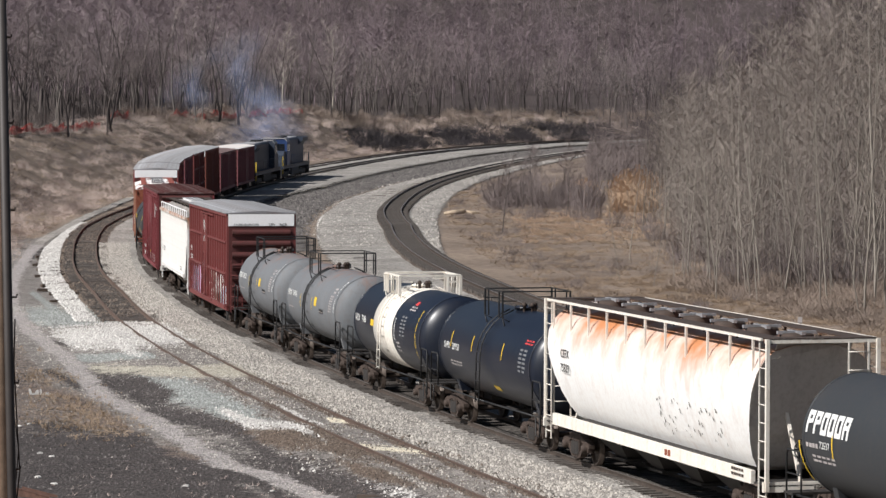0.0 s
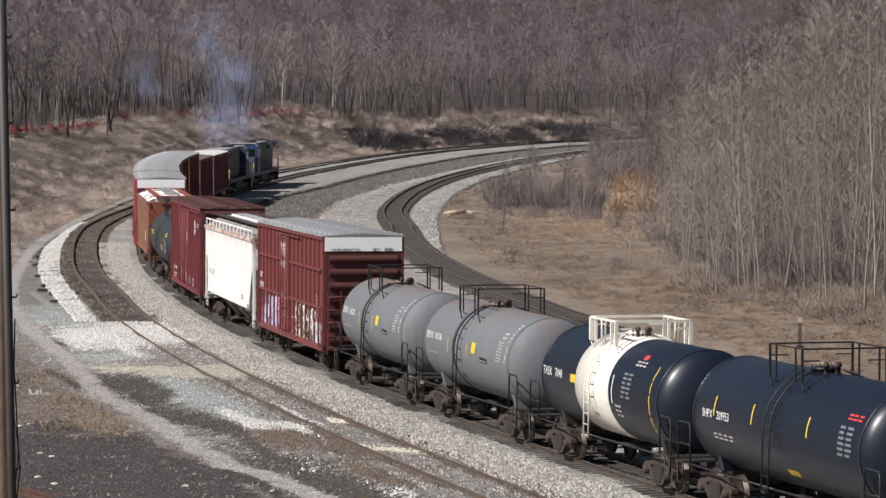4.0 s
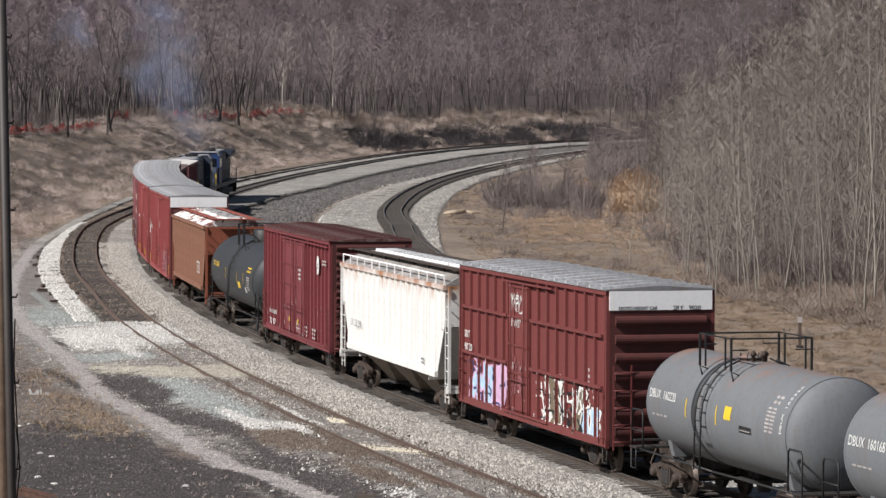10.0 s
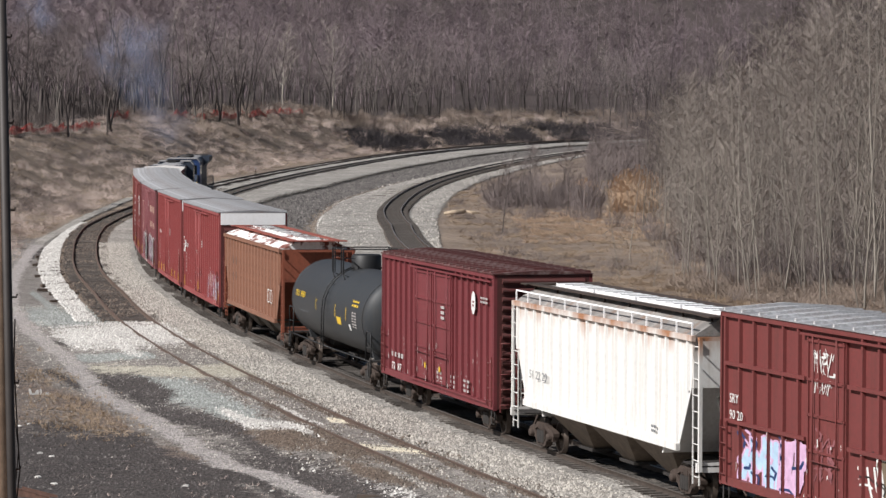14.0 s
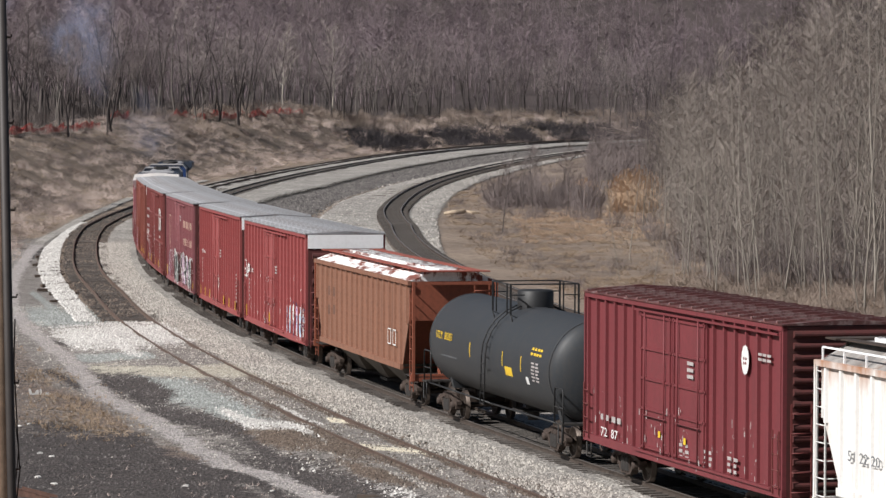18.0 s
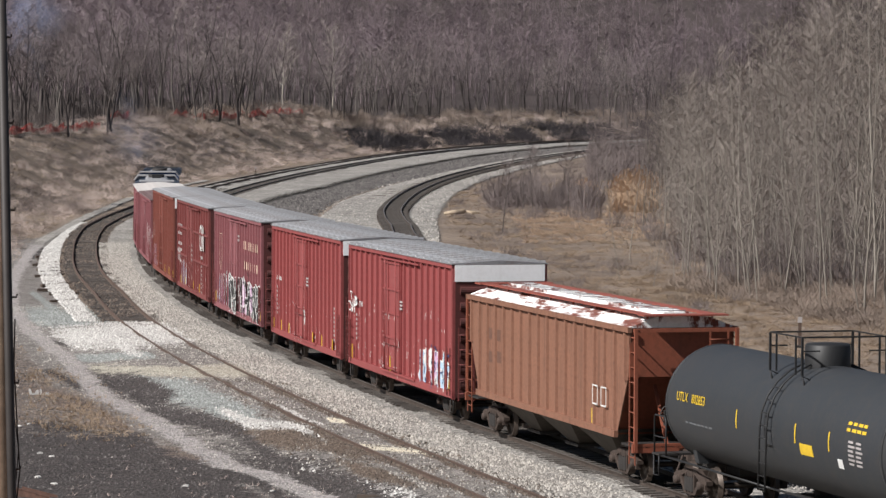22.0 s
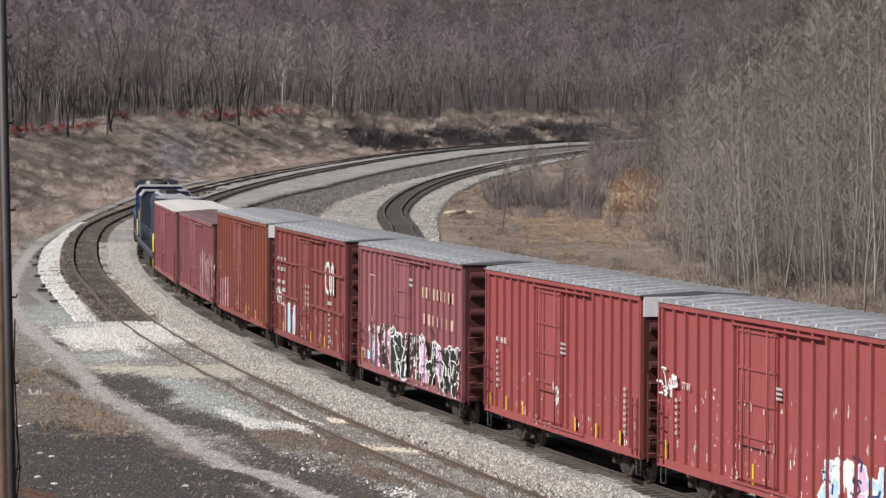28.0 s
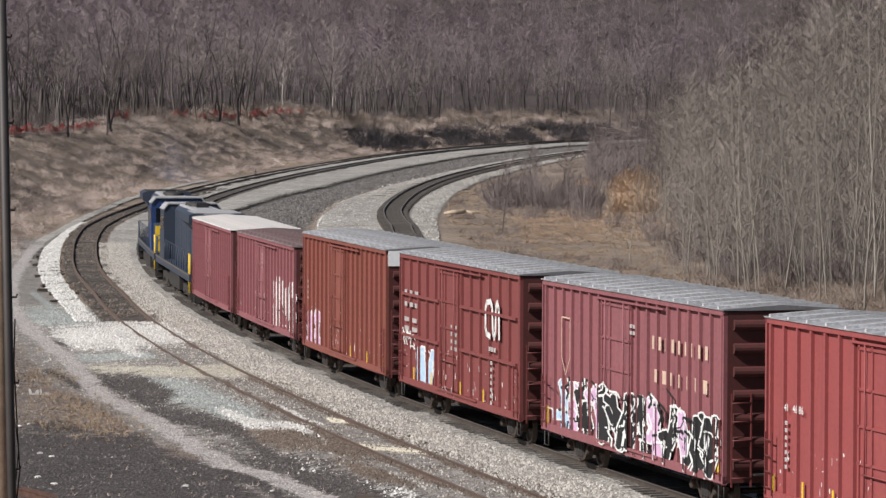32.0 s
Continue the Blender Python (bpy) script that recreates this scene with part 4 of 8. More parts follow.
# ---- tank cars
def tankcar(near, far, R, cz, shell_m, label, band=None, rail_m=None, rail_h=0.62, rail_half=1.15, rail_x=0.0, seat=0.16, hatch="dome"):
    """A tank car; near and far are the ends of its shell."""
    L = near - far
    half = L / 2
    rail_m = rail_m or M_BLACK
    car = new("tank_car")
    tagged(car, label, "tank car", "freight cars of the train")
    head = 0.62
    prof = [(-half + head - head * math.cos(a), R * math.sin(a)) for a in (0.001, 0.25, 0.5, 0.8, 1.1, 1.35, 1.571)]
    prof = prof + [(half - head + head * math.cos(a), R * math.sin(a)) for a in (1.571, 1.35, 1.1, 0.8, 0.5, 0.25, 0.001)]
    part("shell", Shape().lathe(prof, 48, "x", (0, 0, cz)), shell_m, car)
    for x in (-half + head, half - head):
        part("seam_band", Shape().lathe([(x - 0.05, R), (x - 0.05, R + 0.012), (x + 0.05, R + 0.012), (x + 0.05, R)], 48, "x", (0, 0, cz)), shell_m, car)
    if band:
        part("colour_band", Shape().lathe([(band[0], R - 0.01), (band[0], R + 0.01), (band[1], R + 0.01), (band[1], R - 0.01)], 48, "x", (0, 0, cz)), M_BAND, car, "wide cream-white painted band")
    top = cz + R
    rx0, rx1 = rail_x - rail_half, rail_x + rail_half
    for y in (-0.9, 0.9):
        for x in (rx0, rx1):
            part("rail_bracket", Shape().tube([(x, y * 0.8, top - 0.34), (x, y * 1.18, top - 0.19), (x, y * 1.05, top - 0.6)], 0.03, 4), rail_m, car)
    white = rail_m is not M_BLACK
    thick = 0.075 if white else 0.04
    base, high = top - 0.18, top + rail_h
    for e, x in ((-1, rx0), (1, rx1)):
        # a broad hoop over the shell at each end of the platform, doubled by a narrower one
        for k in (-1, 1):
            part("rail_post", Shape().bar((x, k * 1.06, base), (x, k * 1.06, high), thick * 1.3), rail_m, car)
            part("guard_post", Shape().bar((x - e * 0.42, k * 1.06, base), (x - e * 0.42, k * 1.06, high), thick), rail_m, car)
        part("guard_rail", Shape().bar((x, -1.06, high), (x, 1.06, high), thick), rail_m, car)
        for k in (-1, 1):
            part("guard_rail", Shape().bar((x, k * 1.06, high - rail_h * 0.45), (x, k * 0.62, high - rail_h * 0.45), thick * 0.8), rail_m, car)
        if white:
            for k in (-1, 1):
                part("corner_hoop", Shape().tube([(x - e * 0.42, k * 1.06, high - 0.06), (x - e * 0.50, k * 1.06, high), (x - e * 0.9, k * 1.06, high), (x - e * 0.98, k * 1.06, high - 0.08), (x - e * 0.98, k * 1.06, base)], 0.03, 6), rail_m, car)
    for k in (-1, 1):
        part("guard_rail", Shape().bar((rx0, k * 1.06, high), (rx1, k * 1.06, high), thick * 0.8), rail_m, car)
    if hatch == "dome":
        d = Shape().lathe([(top - 0.08, 0.30), (top + 0.05, 0.30), (top + 0.05, 0.36), (top + 0.10, 0.36), (top + 0.13, 0.24), (top + 0.15, 0.0)], 20, "z", (rail_x - 0.15, 0, 0))
        hub = part("manway", d, shell_m if not band else M_BAND, car)
        for q in range(8):
            a = q * 0.785
            put("eye_bolt", "eye_bolt", lambda: Shape().tube([(0, 0, -0.06), (0, 0, 0.10)], 0.022, 5), M_STEEL, hub, (rail_x - 0.15 + 0.34 * math.cos(a), 0.34 * math.sin(a), top + 0.06))
        for x, y, k in ((0.32, 0.15, 1.0), (0.40, -0.2, 0.8), (0.6, 0.0, 1.1)):
            v = put("valve", "valve", lambda: Shape().lathe([(-0.05, 0.05), (0.14, 0.05), (0.14, 0.085), (0.2, 0.08), (0.26, 0.03), (0.27, 0.0)], 10, "z").bar((-0.1, 0, 0.24), (0.1, 0, 0.24), 0.025), M_TRUCK if not band else M_BAND, car, (rail_x + x, y, top), label="small valve on the crown of the tank")
    else:
        part("bonnet", Shape().lathe([(top - 0.1, 0.55), (top + 0.45, 0.55), (top + 0.5, 0.5), (top + 0.52, 0.0)], 24, "z", (rail_x, 0, 0)), M_BLACK, car, "black protective valve bonnet")
    # ladder over the shell
    for k in (-1, 1):
        lad = Shape()
        for dx in (-0.22, 0.22):
            pts = [(rail_x + dx, k * (R + 0.16), 0.95)]
            for a in (0.0, 0.25, 0.5, 0.75, 1.0, 1.25):
                pts.append((rail_x + dx, k * (R + 0.13) * math.cos(a), cz + (R + 0.10) * math.sin(a)))
            lad.tube(pts, 0.024, 5)
        for i in range(9):
            z = 1.0 + i * 0.3
            if z < cz:
                y = R + 0.15
            else:
                y = (R + 0.13) * math.cos(min(1.25, math.asin(min(0.95, (z - cz) / (R + 0.1)))))
            lad.tube([(rail_x - 0.22, k * y, z), (rail_x + 0.22, k * y, z)], 0.017, 4)
        part("side_ladder", lad, M_BAND if band else M_BLACK, car)
    # underframe
    tx = half - 1.35
    for x in (-tx, tx):
        part("saddle", Shape().prism([(-0.9, 0.95), (0.9, 0.95), (1.02, cz - R * 0.66), (0.8, cz - R * 0.8), (0, cz - R + 0.02), (-0.8, cz - R * 0.8), (-1.02, cz - R * 0.66)], x - 0.14, x + 0.14, "yz"), shell_m if not band else M_STEEL, car)
    part("draft_sill", Shape().box(-half - 0.55, -half + 2.6, -0.22, 0.22, 0.72, 1.02), M_STEEL, car)
    part("draft_sill", Shape().box(half - 2.6, half + 0.55, -0.22, 0.22, 0.72, 1.02), M_STEEL, car)
    for k in (-1, 1):
        e = k * (half + 0.35)
        part("end_platform", Shape().box(min(e - 0.28, e + 0.28), max(e - 0.28, e + 0.28), -1.45, 1.45, 1.02, 1.07), M_STEEL, car)
        for y in (-1.4, 1.4):
            gr = Shape()
            gr.tube([(e + 0.22 * k, y, 0.6), (e + 0.22 * k, y, 1.95), (e + 0.14 * k, y, 2.05), (e - 0.6 * k, y, 2.05), (e - 0.68 * k, y, 1.95), (e - 0.68 * k, y, 1.05)], 0.026, 6)
            gr.tube([(e + 0.22 * k, y, 1.5), (e - 0.68 * k, y, 1.5)], 0.02, 5)
            part("end_rail", gr, M_BLACK, car)
        for y in (-1.42, 1.42):
            part("stirrup", Shape().tube([(e - 0.2, y, 1.05), (e - 0.2, y, 0.5), (e + 0.2, y, 0.5), (e + 0.2, y, 1.05)], 0.022, 5), M_BLACK, car)
        runs = Shape().tube([(e - 0.3 * k, -1.35, 1.02), (0, -1.35, 0.98)], 0.03, 5)
        runs.tube([(e - 0.3 * k, 1.35, 1.02), (0, 1.35, 0.98)], 0.03, 5)
        part("side_rod", runs, M_BLACK, car)
        part("brake_hose", Shape().tube([(e + 0.4 * k, 0.35, 0.85), (e + 0.6 * k, 0.33, 0.5), (e + 0.75 * k, 0.25, 0.6)], 0.025, 5), M_BLACK, car)
    end_brake(car, half + 0.5, 0.85, 1.7)
    part("bottom_valve", Shape().lathe([(0.45, 0.0), (0.45, 0.16), (0.62, 0.2), (cz - R + 0.08, 0.26)], 12, "z").box(-0.6, 0.6, -0.5, 0.5, 0.72, 0.78), M_STEEL, car)
    couplers(car, half + 0.75)
    truck(car, tx)
    truck(car, -tx)
    TRAIN.append((car, (near + far) / 2 * 1.0011 - 0.1, tx))
    return car, L


def curved_bar(parent, x, w, a0, a1, R, cz, material, name="stripe", label=""):
    """A painted mark that follows the round shell on its sunny side; angles from the waist upwards."""
    sh = Shape()
    n = 6
    vs = []
    for i in range(n + 1):
        a = a0 + (a1 - a0) * i / n
        for dx in (0, w):
            vs.append((x + dx, -(R + 0.006) * math.cos(a), cz + (R + 0.006) * math.sin(a)))
    sh.add(vs, [(2 * i, 2 * i + 1, 2 * i + 3, 2 * i + 2) for i in range(n)], True)
    return part(name, sh, material, parent, label)


def shell_text(text, x, a, size, R, cz, material, parent, label=""):
    m = Matrix.Translation((x, -(R + 0.012) * math.cos(a), cz + (R + 0.012) * math.sin(a))) @ pose(0, 0, 0, 90 - math.degrees(a), 0, 0)
    return lettering(text, size, material, parent, m, label)


def climbing_text(text, x, a0, size, R, cz, material, parent, label=""):
    """Letters set one above another along the shell, each turned on its side."""
    for i, ch in enumerate(text):
        if ch == " ":
            continue
        a = a0 + i * size * 0.64 / R
        m = Matrix.Translation((x, -(R + 0.012) * math.cos(a), cz + (R + 0.012) * math.sin(a))) @ pose(0, 0, 0, 90 - math.degrees(a), 0, 0) @ Matrix.Rotation(math.pi / 2, 4, "Z")
        lettering(ch, size, material, parent, m, label)


def shell_bars(parent, x, a, w, h, R, cz, rows=1, cols=1, material=None):
    sh = Shape()
    rng = random.Random(int(abs(x) * 97 + rows * 7))
    for r in range(rows):
        for c in range(cols):
            x0 = x + w * c / cols
            ww = w / cols * (0.62 + 0.25 * rng.random())
            a0 = a + (h * r / rows) / R
            a1 = a0 + h / rows * 0.5 / R
            vs = []
            for i in range(3):
                q = a0 + (a1 - a0) * i / 2
                for dx in (0, ww):
                    vs.append((x0 + dx, -(R + 0.007) * math.cos(q), cz + (R + 0.007) * math.sin(q)))
            sh.add(vs, [(2 * i, 2 * i + 1, 2 * i + 3, 2 * i + 2) for i in range(2)], True)
    return tagged(part("stencil", sh, material or M_STENCIL, parent), "unreadable stencilled lines", kind="stuff")


# ---- covered hoppers
def bays(car, half, n, z_top, material):
    """Sloping discharge bays under the body."""
    for i in range(n):
        w = (2 * half - 5.6) / n
        x0 = -half + 2.8 + w * i
        sh = Shape().add([(x0, -1.3, z_top), (x0 + w, -1.3, z_top), (x0 + w, 1.3, z_top), (x0, 1.3, z_top),
                          (x0 + w * 0.36, -0.5, 0.36), (x0 + w * 0.64, -0.5, 0.36), (x0 + w * 0.64, 0.5, 0.36), (x0 + w * 0.36, 0.5, 0.36)],
                         [(0, 1, 2, 3), (7, 6, 5, 4), (0, 4, 5, 1), (1, 5, 6, 2), (2, 6, 7, 3), (3, 7, 4, 0)])
        part("bay", sh, material, car)
        part("bay_gate", Shape().box(x0 + w * 0.33, x0 + w * 0.67, -0.6, 0.6, 0.28, 0.36), M_STEEL, car)


def hopper_ends(car, half, H, frame_m, slope_m, deck=1.05, wide=1.38):
    """End cages: slope sheet, posts, ladders and platforms."""
    for k in (-1, 1):
        x = k * half
        sh = Shape()
        sh.prism([(x - 0.55 * k, H - 0.05), (x - 0.45 * k, H - 0.05), (x - 3.0 * k, 1.1), (x - 3.1 * k, 1.1)], -wide, wide)
        part("slope_sheet", sh, slope_m, car)
        for y in (-1.4, 1.4):
            part("end_post", Shape().bar((x, y, 0.9), (x, y, H), 0.09), frame_m, car)
            ladder(car, (x - 0.30 * k, y, 0.55), (0, 0, 0), H - 0.6, frame_m, 0.5, 9, "side_ladder")
        ladder(car, (x + 0.02 * k, 0.9 * k, 0.9), (0, 0, 90), H - 1.0, frame_m, 0.5, 8, "end_ladder")
        part("end_beam", Shape().box(min(x, x - 0.1 * k), max(x, x - 0.1 * k), -1.48, 1.48, 0.88, 1.12), frame_m, car)
        part("top_beam", Shape().box(min(x, x - 0.08 * k), max(x, x - 0.08 * k), -1.45, 1.45, H - 0.1, H), frame_m, car)
        part("end_platform", Shape().box(min(x - 1.3 * k, x), max(x - 1.3 * k, x), -1.4, 1.4, deck - 0.04, deck), M_STEEL, car)
        part("end_brace", Shape().bar((x - 0.05 * k, -0.5, 1.0), (x - 1.2 * k, -0.5, H * 0.62), 0.08).bar((x - 0.05 * k, 0.5, 1.0), (x - 1.2 * k, 0.5, H * 0.62), 0.08), frame_m, car)
        part("brake_hose", Shape().tube([(x + 0.1 * k, 0.35, 0.85), (x + 0.35 * k, 0.33, 0.5), (x + 0.5 * k, 0.25, 0.6)], 0.025, 5), M_BLACK, car)
    end_brake(car, half + 0.1, -0.5, 1.9)
    part("centre_sill", Shape().box(-half, half, -0.2, 0.2, 0.62, 1.0), M_STEEL, car)
    couplers(car, half + 0.35)
    truck(car, half - 2.0)
    truck(car, -half + 2.0)


def roof_walk(car, half, z, material, y0=-0.9, y1=0.9, wide=0.28):
    sh = Shape()
    for y in (y0, y1):
        sh.box(-half + 0.3, half - 0.3, y - wide, y + wide, z + 0.14, z + 0.17)
        n = 8
        for i in range(n):
            x = -half + 0.6 + (2 * half - 1.2) * i / (n - 1)
            sh.bar((x, y, z), (x, y, z + 0.15), 0.05)
    for k in (-1, 1):
        sh.box(min(k * half, k * (half - 0.6)), max(k * half, k * (half - 0.6)), y0 - 0.28, y1 + 0.28, z + 0.14, z + 0.18)
    part("running_board", sh, material, car)


def ribbed_hopper(near, far, H, roof_h, side_m, end_m, roof_m, label, posts=18, rail=True, low=1.0, hatch_m=None, walk_m=None, seam_m=None, bay_m=None):
    L = near - far
    half = L / 2
    car = new("covered_hopper")
    tagged(car, label, "hopper car", "freight cars of the train")
    hw, rb = 1.44, 1.53
    outline = [(-half + 0.35, H), (half - 0.35, H), (half - 0.55, H - 1.3), (half - 1.55, low), (-half + 1.55, low), (-half + 0.55, H - 1.3)]
    for k in (-1, 1):
        part("side_sheet", Shape().prism(outline, *sorted((k * (hw - 0.03), k * hw))), side_m, car)
        ph = H - low
        for i in range(posts):
            x = -half + 0.75 + (L - 1.5) * i / (posts - 1)
            lim = min(half - abs(x), 9)
            z0 = low if lim > 1.5 else low + (1.5 - lim) * 2.0
            h = H - 0.1 - z0
            put("side_post", "hopper_post:%.2f:%s" % (h, side_m.name), lambda: Shape().prism([(-0.075, 0.0), (-0.05, 0.07), (0.05, 0.07), (0.075, 0.0)], 0, h, "xy"), side_m, car, (x, k * hw, z0), (0, 0, 0 if k == 1 else 180))
            if seam_m:
                # rust bleeding from the weld beside each post
                put("weld_seam", "hopper_seam:%.2f" % h, lambda: Shape().box(0.07, 0.125, 0.0, 0.006, 0.05, h - 0.05), seam_m, car, (x, k * hw, z0), (0, 0, 0 if k == 1 else 180))
        part("side_plate", Shape().box(-half + 0.3, half - 0.3, *sorted((k * (hw - 0.02), k * (rb + 0.01))), H - 0.12, H + 0.02), side_m, car)
        part("side_sill", Shape().box(-half + 1.5, half - 1.5, *sorted((k * (hw - 0.02), k * (rb + 0.005))), low - 0.08, low + 0.1), side_m, car)
        if rail:
            g = Shape()
            n = 14
            for i in range(n):
                x = -half + 0.5 + (L - 1.0) * i / (n - 1)
                g.bar((x, k * 1.45, H), (x, k * 1.45, H + 0.32), 0.04)
            g.bar((-half + 0.5, k * 1.45, H + 0.32), (half - 0.5, k * 1.45, H + 0.32), 0.04)
            part("roof_rail", g, M_WHITEP, car)
    part("roof", Shape().prism([(-hw, H), (hw, H), (hw, H + 0.02), (0.7, roof_h), (-0.7, roof_h), (-hw, H + 0.02)], -half + 0.4, half - 0.4, "yz"), roof_m, car)
    roof_walk(car, half, roof_h - 0.12, walk_m or roof_m, wide=0.16 if walk_m else 0.28)
    n = 4
    for i in range(n):
        x0 = -half + 0.8 + (L - 1.6) * i / n
        hs = Shape().box(x0 + 0.1, x0 + (L - 1.6) / n - 0.1, -0.35, 0.35, roof_h - 0.02, roof_h + 0.09)
        h = part("hatch_cover", hs, hatch_m or roof_m, car)
        for j in range(5):
            put("hatch_clamp", "hatch_clamp", lambda: Shape().box(-0.03, 0.03, -0.40, 0.40, 0.09, 0.105), M_TANKGREY, h, (x0 + 0.4 + j * 0.75, 0, roof_h))
    for k in (-1, 1):
        x = k * (half - 0.45)
        part("end_sheet", Shape().prism([(-hw, H - 1.3), (hw, H - 1.3), (hw, H), (0.7, roof_h), (-0.7, roof_h), (-hw, H)], x - 0.04, x + 0.04, "yz"), end_m, car)
    bays(car, half, 3, low, bay_m or M_BAY)
    hopper_ends(car, half, H, end_m, end_m)
    TRAIN.append((car, (near + far) / 2 * 1.0011 - 0.1, half - 2.0))
    return car, -hw, L


BULGE = [(0.98, 1.30), (1.17, 1.58), (1.33, 1.95), (1.46, 2.4), (1.545, 2.9), (1.555, 3.25), (1.48, 3.66), (1.30, 3.98), (1.04, 4.2), (0.6, 4.32), (0.0, 4.36)]


def curved_hopper(near, far, H, label):
    """A centre-flow hopper with bulging one-piece sides."""
    L = near - far
    half = L / 2
    car = new("covered_hopper")
    tagged(car, label, "hopper car", "freight cars of the train")
    prof = BULGE
    full = prof + [(-y, z) for y, z in prof[-2::-1]]
    n = len(full)
    sh = Shape()
    rows = []
    m = 24
    for i in range(m + 1):
        u = -1 + 2 * i / m
        for y, z in full:
            # the ends lean inwards below the waist
            cut = 0.5 + 1.35 * max(0.0, min(1.0, (3.9 - z) / 2.6)) ** 1.5
            rows.append((u * (half - cut), y, z))
    sh.add(rows, [(i * n + k, i * n + k + 1, (i + 1) * n + k + 1, (i + 1) * n + k) for i in range(m) for k in range(n - 1)], True)
    part("side_shell", sh, M_RUSTWHITE, car, "rust-streaked white one-piece shell")
    for k in (-1, 1):
        ws = Shape()
        q = [(k * (half - (0.5 + 1.35 * max(0.0, min(1.0, (3.9 - z) / 2.6)) ** 1.5) - 0.02), y, z) for y, z in full]
        ws.add(q, [list(range(len(q)))])
        part("end_bulkhead", ws, shaded_grey(), car, "slope bulkhead with its shade painted in as grey")
        part("side_sill", Shape().box(-half + 0.9, half - 0.9, *sorted((k * 1.36, k * 1.47))
                                      , 1.0, 1.32), M_BAND, car)
        g = Shape()
        c = 11
        for i in range(c):
            x = -half + 0.9 + (L - 1.8) * i / (c - 1)
            g.bar((x, k * 1.44, 3.62), (x, k * 1.44, 4.5), 0.055)
            g.bar((x, k * 1.44, 4.47), (x, k * 0.85, 4.47), 0.05)
        g.bar((-half + 0.3, k * 1.44, 4.5), (half - 0.3, k * 1.44, 4.5), 0.06)
        part("roof_rail", g, M_BAND, car)
    walk_m = M_TRUCK
    roof_walk(car, half, 4.36, walk_m, -1.08, 1.08)
    for i in range(7):
        x = -half + 1.8 + (L - 3.6) * i / 6
        hatch = part("hatch_cover", Shape().lathe([(4.28, 0.42), (4.5, 0.42), (4.54, 0.38), (4.56, 0.0)], 16, "z", (x, 0, 0)), M_TRUCK, car)
        part("hatch_clamp", Shape().box(x - 0.5, x + 0.5, -0.05, 0.05, 4.52, 4.6).box(x - 0.05, x + 0.05, -0.5, 0.5, 4.52, 4.6), M_GALV, hatch)
    bays(car, half, 4, 1.3, M_STEEL)
    hopper_ends(car, half, 4.52, M_BAND, shaded_grey(), wide=0.95)
    TRAIN.append((car, (near + far) / 2 * 1.0011 - 0.1, half - 2.0))
    return car, L


def shaded_grey():
    if "hopper_grey" not in CACHE:
        # grey in place of the car's white: the end's shade is in the paint
        CACHE["hopper_grey"] = paint("dull_grey_hopper_end", (0.46, 0.44, 0.42), (0.2, 0.15, 0.12), 0.3, 0.6, 0.4)
    return CACHE["hopper_grey"]


